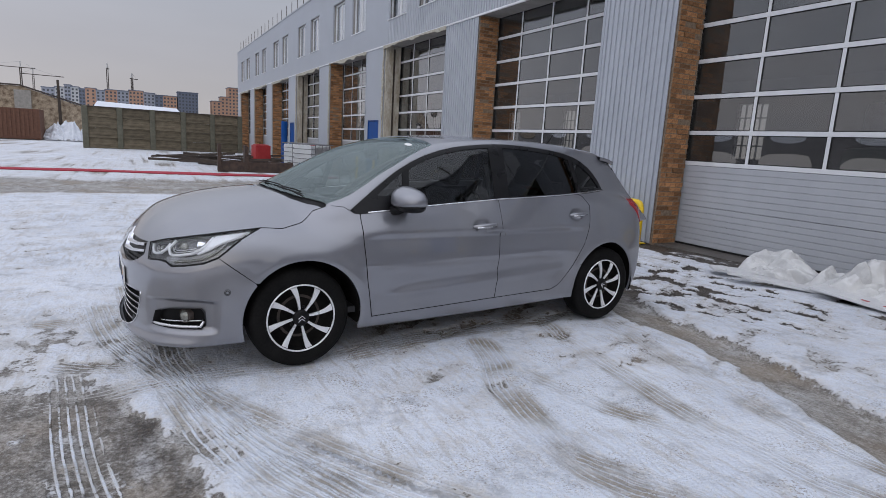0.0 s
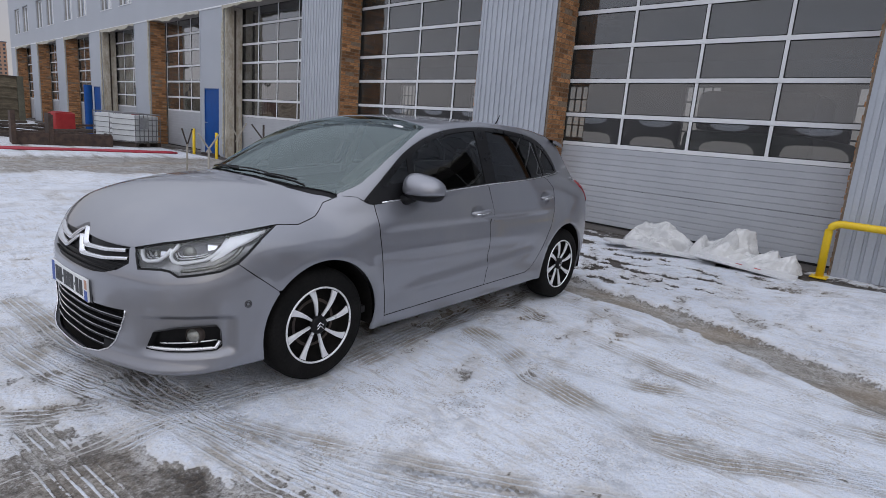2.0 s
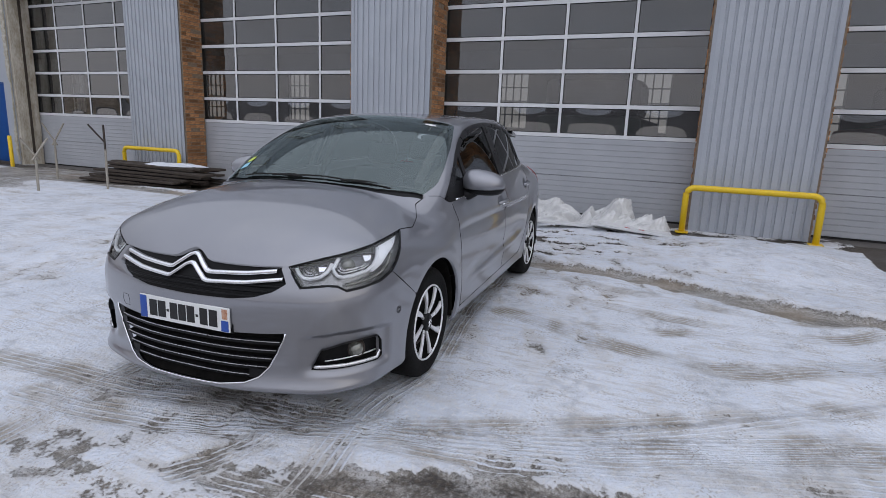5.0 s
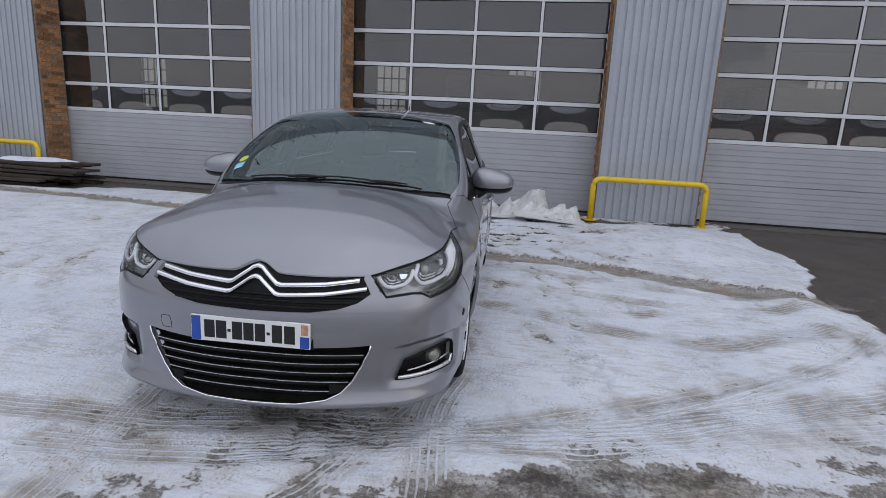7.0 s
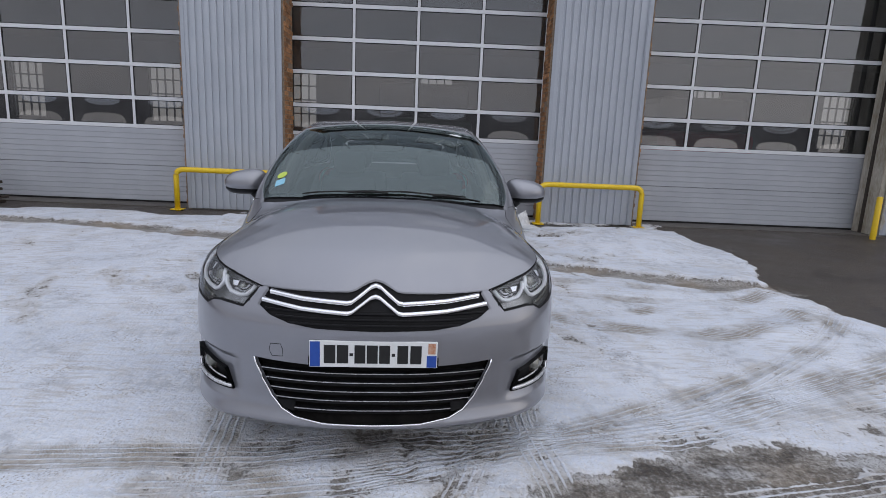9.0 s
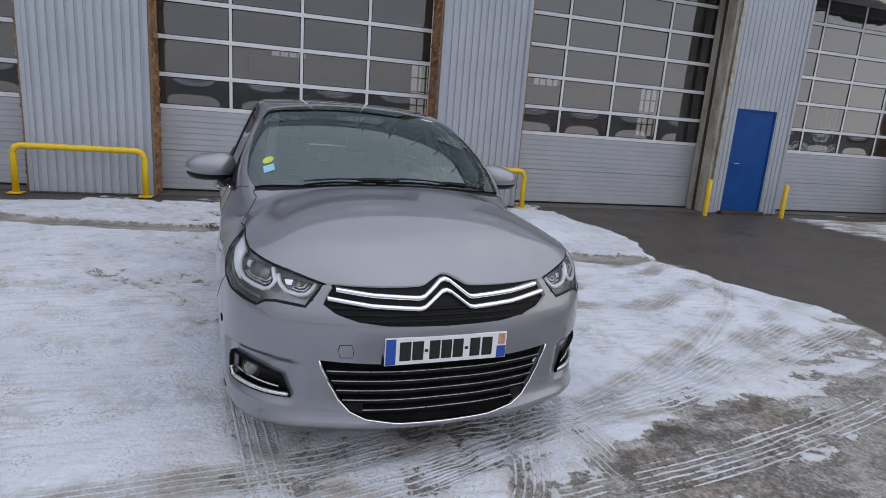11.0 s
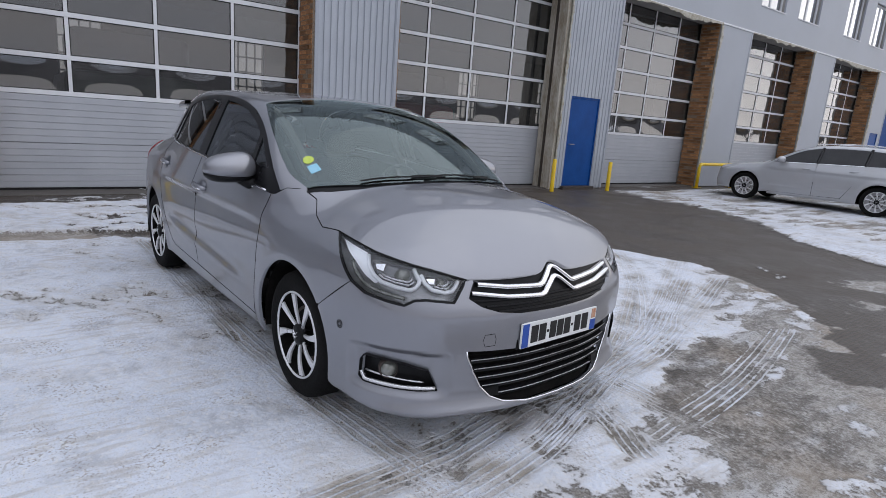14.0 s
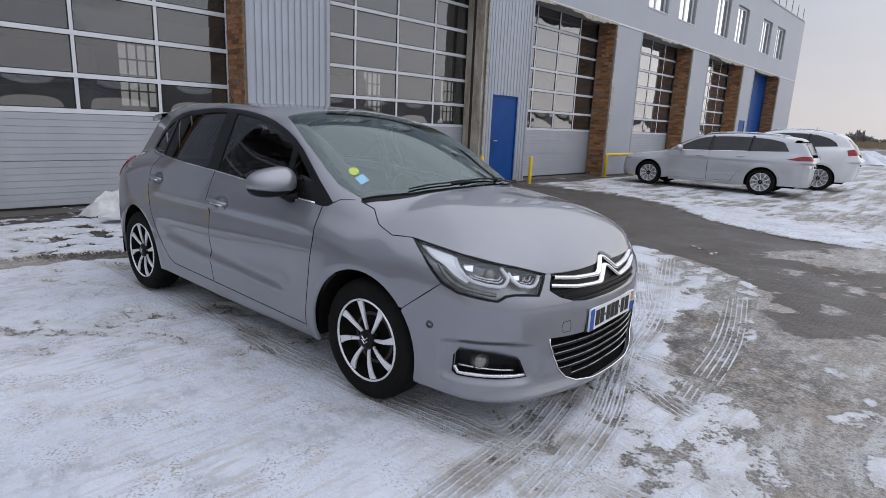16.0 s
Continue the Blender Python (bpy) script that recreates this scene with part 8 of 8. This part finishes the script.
# ---- the two parked cars further along ----
def far_car(B, paint, label, m, wb, ws, win, belt_z, splits, tail_u, arch_r=0.36, wr=0.32, tail_poly=None):
    """A parked estate: hood, roof, doors, glass, lamps, wheels from one skin."""
    car = thing("parked_estate", label, "car", "parked cars by the wall")
    top = ws["side"]
    hood = [(ws["nose"], 0.0), (ws["nose"] + 0.02, 0.3), (ws["nose"] + 0.10, 0.55), (0.0, 0.70), (ws["base"] - 0.02, 0.70), (ws["base"] - 0.10, 0.4), (ws["base"] - 0.14, 0.0)]
    panel(B, "hood", "top", hood + [(a, -b) for a, b in hood[::-1][1:-1]], paint, car, 0.04)
    glass = [(ws["base"] - 0.10, 0.0), (ws["base"] - 0.06, 0.4), (ws["base"] + 0.04, 0.70), *top, (ws["top"] + 0.10, 0.0)]
    panel(B, "windscreen", "top", glass + [(a, -b) for a, b in glass[::-1][1:-1]], GLOSS_BLACK, car, 0.05, label="dark windscreen")
    w3 = B.cast("side", win, 1)
    rail = [(p[0], p[1] - 0.003) for p in w3]
    half = [(ws["top"] + 0.105, 0.0)] + top[::-1] + [(ws["base"] + 0.02, 0.73)] + rail + [(tail_u - 0.40, 0.60), (tail_u - 0.25, 0.45), (tail_u - 0.22, 0.0)]
    panel(B, "roof", "top", half + [(a, -b) for a, b in half[::-1][1:-1]], paint, car, 0.04)
    fa, ra = (0.0, 0.32, arch_r), (wb, 0.32, arch_r)
    for s in (-1, 1):
        low = 0.22
        belt = lambda u: belt_z[0] + belt_z[1] * u
        fd, md, rd = splits
        fender = [(-0.62, low + 0.02), (-0.66, 0.45), (-0.64, 0.66), (-0.45, 0.79), (0.0, 0.86), (ws["base"] + 0.05, 0.95), (fd, belt(fd)), (fd, 0.26), (arch_r + 0.01, low)] + arc(*fa, -14, 194, 24)
        panel(B, "fender", "side", fender, paint, car, 0.035, side=s)
        panel(B, "front_door", "side", [(fd + 0.006, belt(fd)), (md - 0.006, belt(md)), (md - 0.006, 0.28), (fd + 0.006, 0.27)], paint, car, 0.04, side=s)
        panel(B, "rear_door", "side", [(md + 0.006, belt(md)), (rd - 0.006, belt(rd)), (rd - 0.06, 0.75), (rd - 0.22, 0.55), (rd - 0.36, 0.30), (md + 0.006, 0.28)], paint, car, 0.04, side=s)
        panel(B, "sill", "side", [(fd, 0.262), (md, 0.272), (rd - 0.36, 0.29), (rd - 0.34, low), (fd - 0.02, low - 0.02)], paint, car, 0.03, side=s)
        quarter = [(rd, belt(rd)), (win[-1][0], win[-1][1]), (win[-1][0] + 0.12, win[-1][1] + 0.06), (tail_u - 0.32, 0.98), (tail_u - 0.26, 0.6), (tail_u - 0.30, 0.26)] + arc(*ra, -10, 176, 24) + [(wb - arch_r - 0.005, low), (rd - 0.335, low), (rd - 0.35, 0.30), (rd - 0.21, 0.55), (rd - 0.05, 0.76)]
        panel(B, "rear_quarter", "side", quarter, paint, car, 0.035, side=s)
        pil = [(win[-1][0], win[-1][1]), (win[-2][0], win[-2][1]), (win[-2][0] + 0.12, win[-2][1] + 0.06), (win[-1][0] + 0.22, win[-1][1] + 0.08), (win[-1][0] + 0.12, win[-1][1] + 0.055)]
        panel(B, "rear_pillar", "side", pil, paint, car, 0.03, side=s)
        wu, wz = [p[0] for p in win[:-1]], [p[1] for p in win[:-1]]
        for k, (a0, a1) in enumerate(((wu[0], md), (md, rd - 0.02), (rd - 0.02, wu[-1]))):
            cuts = [a0 + (a1 - a0) * i / 8 for i in range(9)]
            shape = [(q, float(np.interp(q, wu, wz))) for q in cuts] + ([win[-1]] if k == 2 else []) + [(q, min(belt(q) + 0.004, float(np.interp(q, wu, wz)))) for q in cuts[::-1]]
            panel(B, ("front_window", "rear_window", "quarter_window")[k], "side", shape, TINTED_FAR, car, 0.03, side=s, lift=-0.004, label="dark side window")
        for u_ in (md, rd - 0.03):
            line = skin_line(B, "side", [(u_, belt(u_) + 0.01), (u_ + 0.03, belt(u_) + 0.36)], s, lift=0.001)
            part("window_pillar", tube(bmesh.new(), line, 0.03, 6), GLOSS_BLACK, car)
        part("belt_trim", tube(bmesh.new(), skin_line(B, "side", [(fd + 0.05, belt(fd)), (md, belt(md)), (rd, belt(rd))], s, lift=0.002, step=0.08), 0.008, 5), CHROME, car)
        for hu in (md - 0.20, rd - 0.20):
            p = B.cast("side", [(hu - 0.09, belt(hu) - 0.13), (hu + 0.09, belt(hu) - 0.12)], s)
            part("door_handle", tube(bmesh.new(), [p[0], (p[0] + p[1]) / 2 + np.array([0, s * 0.03, 0]), p[1]], 0.014, 6), paint, car)
        bm = bmesh.new()
        bmesh.ops.create_uvsphere(bm, u_segments=14, v_segments=10, radius=1.0)
        bmesh.ops.transform(bm, matrix=Matrix.Translation((fd + 0.22, s * 0.96, belt(fd) + 0.07)) @ Matrix.Diagonal((0.09, 0.12, 0.075, 1)), verts=bm.verts)
        part("door_mirror", bm, paint, car, smooth=True)
        panel(B, "headlight", "diag", [(-0.18, 0.64), (-0.16, 0.74), (0.15, 0.80), (0.24, 0.80), (0.14, 0.68)], LAMP_BACK, car, 0.03, side=s, lift=0.002)
        tp = tail_poly
        tl_ = [(a, b) for a, b in tp]
        panel(B, "tail_lamp", "tail", tl_, TAIL_RED, car, 0.025, side=s, lift=0.006, label="red tail lamp")
        wheel_well(car, fa, s)
        wheel_well(car, ra, s)
        wheel(car, s, 0.0, s * 0.76, wr, 0.205, 10, GREY_RIM)
        wheel(car, s, wb, s * 0.76, wr, 0.205, 10, GREY_RIM)
        rail_ = skin_line(B, "top", [(ws["top"] + 0.25, s * 0.53), (tail_u - 0.75, s * 0.54)], lift=0.035, step=0.1)
        ends = skin_line(B, "top", [(ws["top"] + 0.15, s * 0.53), (tail_u - 0.62, s * 0.54)], lift=0.0, step=9.0)
        part("roof_rail", tube(bmesh.new(), [ends[0], *rail_, ends[-1]], 0.013, 6), SATIN, car, "thin silver roof rail", smooth=True)
        p0 = B.cast("front", [(s * 0.50, 0.22 + 0.05 * i) for i in range(10)])
        q2 = math.sqrt(0.5)
        a_ = [(q2 * (abs(p[1]) + p[0]), p[2]) for p in p0]
        e = B.cast("side", [(-0.64, 0.66), (-0.66, 0.45), (-0.62, 0.24)], 1)
        panel(B, "bumper_corner", "diag", a_ + [(q2 * (p[0] + p[1]), p[2]) for p in e], paint, car, 0.03, side=s)
        top_z = win[-3][1]
        p0 = B.cast("rear", [(0.55, 0.24 + (top_z - 0.24) * i / 18) for i in range(19)])
        a_ = [(q2 * (p[0] - p[1]), p[2]) for p in p0]
        e = B.cast("side", [(tail_u - 0.62, top_z), (tail_u - 0.52, top_z - 0.14), (tail_u - 0.42, top_z - 0.30), (tail_u - 0.36, 0.97), (tail_u - 0.30, 0.6), (tail_u - 0.33, 0.26)], 1)
        panel(B, "tail_corner", "tail", a_ + [(q2 * (p[0] - p[1]), p[2]) for p in e], paint, car, 0.03, side=s, lift=-0.003)
    panel(B, "front_bumper", "front", [(-0.5, 0.22), (0.5, 0.22), (0.5, 0.67), (-0.5, 0.67)], paint, car, 0.04)
    panel(B, "grille", "front", [(-0.42, 0.55), (0.42, 0.55), (0.42, 0.66), (-0.42, 0.66)], BLACK_TRIM, car, 0.04, lift=0.004)
    panel(B, "tailgate", "rear", [(-0.55, 0.24), (0.55, 0.24), (0.55, 0.95), (-0.55, 0.95)], paint, car, 0.04)
    panel(B, "rear_screen", "rear", [(-0.60, 1.02), (0.60, 1.02), (0.54, win[-3][1] - 0.02), (-0.54, win[-3][1] - 0.02)], GLOSS_BLACK, car, 0.04, lift=0.004, label="dark rear screen")
    panel(B, "number_plate", "rear", [(-0.26, 0.66), (0.26, 0.66), (0.26, 0.77), (-0.26, 0.77)], PLATE_WHITE, car, 0.03, lift=0.01)
    part("plate_bar", boxes((tail_u + 0.006, -0.20, 0.69, tail_u + 0.03, 0.20, 0.74)), INK, car)
    part("underbody", boxes((-0.6, -0.54, 0.2, tail_u - 0.3, 0.54, 0.5), (0.4, -0.78, 0.22, wb - 0.42, 0.78, 0.5)), WELL, car)
    car.matrix_world = m
    return car


GREY_RIM = surf("grey_rim", (0.30, 0.30, 0.31), (0.42, 0.42, 0.43), 12, 0.35, 0.3)
TINTED_FAR = surf("dark_car_glass", (0.012, 0.013, 0.014), (0.03, 0.03, 0.032), 2, 0.05, 0, 0, spread=0.02)
ESTATE = Body(
    nose=[(0, -0.90), (0.3, -0.88), (0.5, -0.83), (0.65, -0.75), (0.75, -0.66), (0.82, -0.54), (0.86, -0.40), (0.89, -0.2), (0.91, 0.05)],
    nose_lean=[(0.15, 0.06), (0.3, 0.0), (0.5, 0.0), (0.65, 0.03), (0.75, 0.08), (0.85, 0.16)],
    tail=[(0, 3.70), (0.3, 3.69), (0.5, 3.66), (0.65, 3.60), (0.74, 3.52), (0.80, 3.42), (0.85, 3.26), (0.88, 3.05)],
    tail_lean=[(0.2, -0.05), (0.4, 0.0), (0.6, 0.01), (0.8, -0.01), (1.0, -0.08), (1.25, -0.22), (1.4, -0.36)],
    flank=[(0.15, 0.80), (0.21, 0.845), (0.3, 0.870), (0.45, 0.885), (0.6, 0.890), (0.75, 0.878), (0.85, 0.855), (0.95, 0.825), (1.1, 0.78)],
    plan=[(-0.9, 1.0), (0.0, 1.0), (1.2, 1.0), (2.4, 1.0), (3.0, 0.985), (3.4, 0.95), (3.7, 0.92)],
    arches=[(0.0, 0.32, 0.36), (2.73, 0.32, 0.36)],
    crease=(0.5, 2.3, (0.40, 0.03), 0.008),
    deck=[(-0.98, 0.62), (-0.85, 0.72), (-0.6, 0.80), (-0.2, 0.88), (0.2, 0.95), (0.5, 1.03), (1.5, 1.10), (2.7, 1.14), (3.6, 1.14)],
    deck_k=[(-0.9, 0.15), (0.2, 0.20), (3.6, 0.24)],
    floor=0.18,
    cab_w=[(0.2, 0.70), (0.45, 0.78), (0.8, 0.80), (1.5, 0.81), (2.5, 0.80), (3.1, 0.76), (3.5, 0.71)],
    cab_t=0.40,
    roof=[(0.1, 0.88), (0.3, 0.985), (0.6, 1.15), (0.9, 1.29), (1.15, 1.375), (1.4, 1.42), (1.8, 1.45), (2.4, 1.455), (3.0, 1.43), (3.3, 1.40), (3.45, 1.35), (3.58, 1.2), (3.68, 1.03)],
    roof_k=[(0.2, 0.24), (0.8, 0.18), (1.3, 0.10), (3.5, 0.10)],
)
WIN_E = [(0.62, 0.99), (0.80, 1.10), (1.0, 1.21), (1.2, 1.295), (1.45, 1.345), (1.9, 1.37), (2.4, 1.365), (2.8, 1.335), (3.05, 1.28), (3.2, 1.18), (3.26, 1.075)]
TAIL_E = [(1.68, 0.885), (1.82, 0.93), (1.95, 0.975), (2.2, 0.975), (2.22, 0.89), (1.9, 0.87)]
yaw = 180 + 4.5
c_, s_ = math.cos(radians(yaw)), math.sin(radians(yaw))
ox, oy = 5.60 - (0.86 * s_), -8.06 + 0.86 * c_
far_car(ESTATE, PALE_PAINT, "pale silver estate car parked nose to the wall on snow", pose(ox, oy, 0.0, 0, 0, yaw), 2.73,
        {"nose": -0.80, "base": 0.40, "top": 1.10, "side": [(0.45, 0.70), (0.8, 0.66), (1.15, 0.60)]}, WIN_E, (0.945, 0.037), (0.55, 1.48, 2.42), 3.70, tail_poly=TAIL_E)
TALL = Body(**{
    **{k: v for k, v in dict(
        nose=[(0, -0.92), (0.3, -0.90), (0.5, -0.85), (0.65, -0.76), (0.75, -0.66), (0.82, -0.54), (0.87, -0.40), (0.90, -0.2), (0.92, 0.05)],
        nose_lean=[(0.15, 0.08), (0.3, 0.0), (0.6, 0.0), (0.8, 0.04), (0.95, 0.14)],
        tail=[(0, 3.46), (0.3, 3.45), (0.5, 3.42), (0.65, 3.36), (0.74, 3.28), (0.80, 3.18), (0.86, 3.0), (0.89, 2.8)],
        tail_lean=[(0.2, -0.10), (0.5, 0.0), (0.8, 0.0), (1.0, -0.04), (1.3, -0.18), (1.55, -0.36)],
        flank=[(0.2, 0.80), (0.3, 0.86), (0.45, 0.89), (0.7, 0.90), (0.9, 0.88), (1.0, 0.85), (1.15, 0.80)],
        plan=[(-0.9, 1.0), (1.2, 1.0), (2.4, 0.995), (3.0, 0.96), (3.4, 0.92)],
        arches=[(0.0, 0.36, 0.39), (2.61, 0.36, 0.39)],
        crease=(0.5, 2.2, (0.50, 0.03), 0.008),
        deck=[(-0.98, 0.74), (-0.85, 0.86), (-0.5, 0.96), (0.0, 1.03), (0.4, 1.10), (1.5, 1.22), (2.6, 1.30), (3.4, 1.28)],
        deck_k=[(-0.9, 0.15), (0.2, 0.20), (3.4, 0.24)],
        floor=0.24,
        cab_w=[(0.0, 0.70), (0.4, 0.80), (1.0, 0.83), (1.6, 0.84), (2.4, 0.82), (2.9, 0.76), (3.3, 0.70)],
        cab_t=0.34,
        roof=[(-0.1, 0.98), (0.1, 1.08), (0.5, 1.30), (0.8, 1.45), (1.1, 1.56), (1.4, 1.61), (1.9, 1.635), (2.4, 1.62), (2.8, 1.57), (3.05, 1.50), (3.2, 1.36), (3.35, 1.15)],
        roof_k=[(0.2, 0.24), (0.8, 0.18), (1.3, 0.10), (3.4, 0.10)],
    ).items()}})
WIN_T = [(0.52, 1.10), (0.75, 1.24), (1.0, 1.38), (1.25, 1.475), (1.6, 1.52), (2.0, 1.53), (2.4, 1.50), (2.7, 1.42), (2.88, 1.31), (2.93, 1.22)]
TAIL_T = [(1.72, 0.98), (1.70, 1.12), (1.86, 1.16), (1.96, 1.10), (1.92, 1.00)]
yaw = 180 + 5.0
c_, s_ = math.cos(radians(yaw)), math.sin(radians(yaw))
ox, oy = 2.30 - 2.61 * c_ - 0.86 * s_, -11.55 - 2.61 * s_ + 0.86 * c_
far_car(TALL, WHITE_PAINT, "white crossover parked nose to the wall beside the estate", pose(ox, oy, 0.0, 0, 0, yaw), 2.61,
        {"nose": -0.82, "base": 0.25, "top": 1.05, "side": [(0.30, 0.72), (0.7, 0.68), (1.08, 0.62)]}, WIN_T, (1.045, 0.055), (0.45, 1.35, 2.25), 3.46, 0.39, 0.345, TAIL_T)
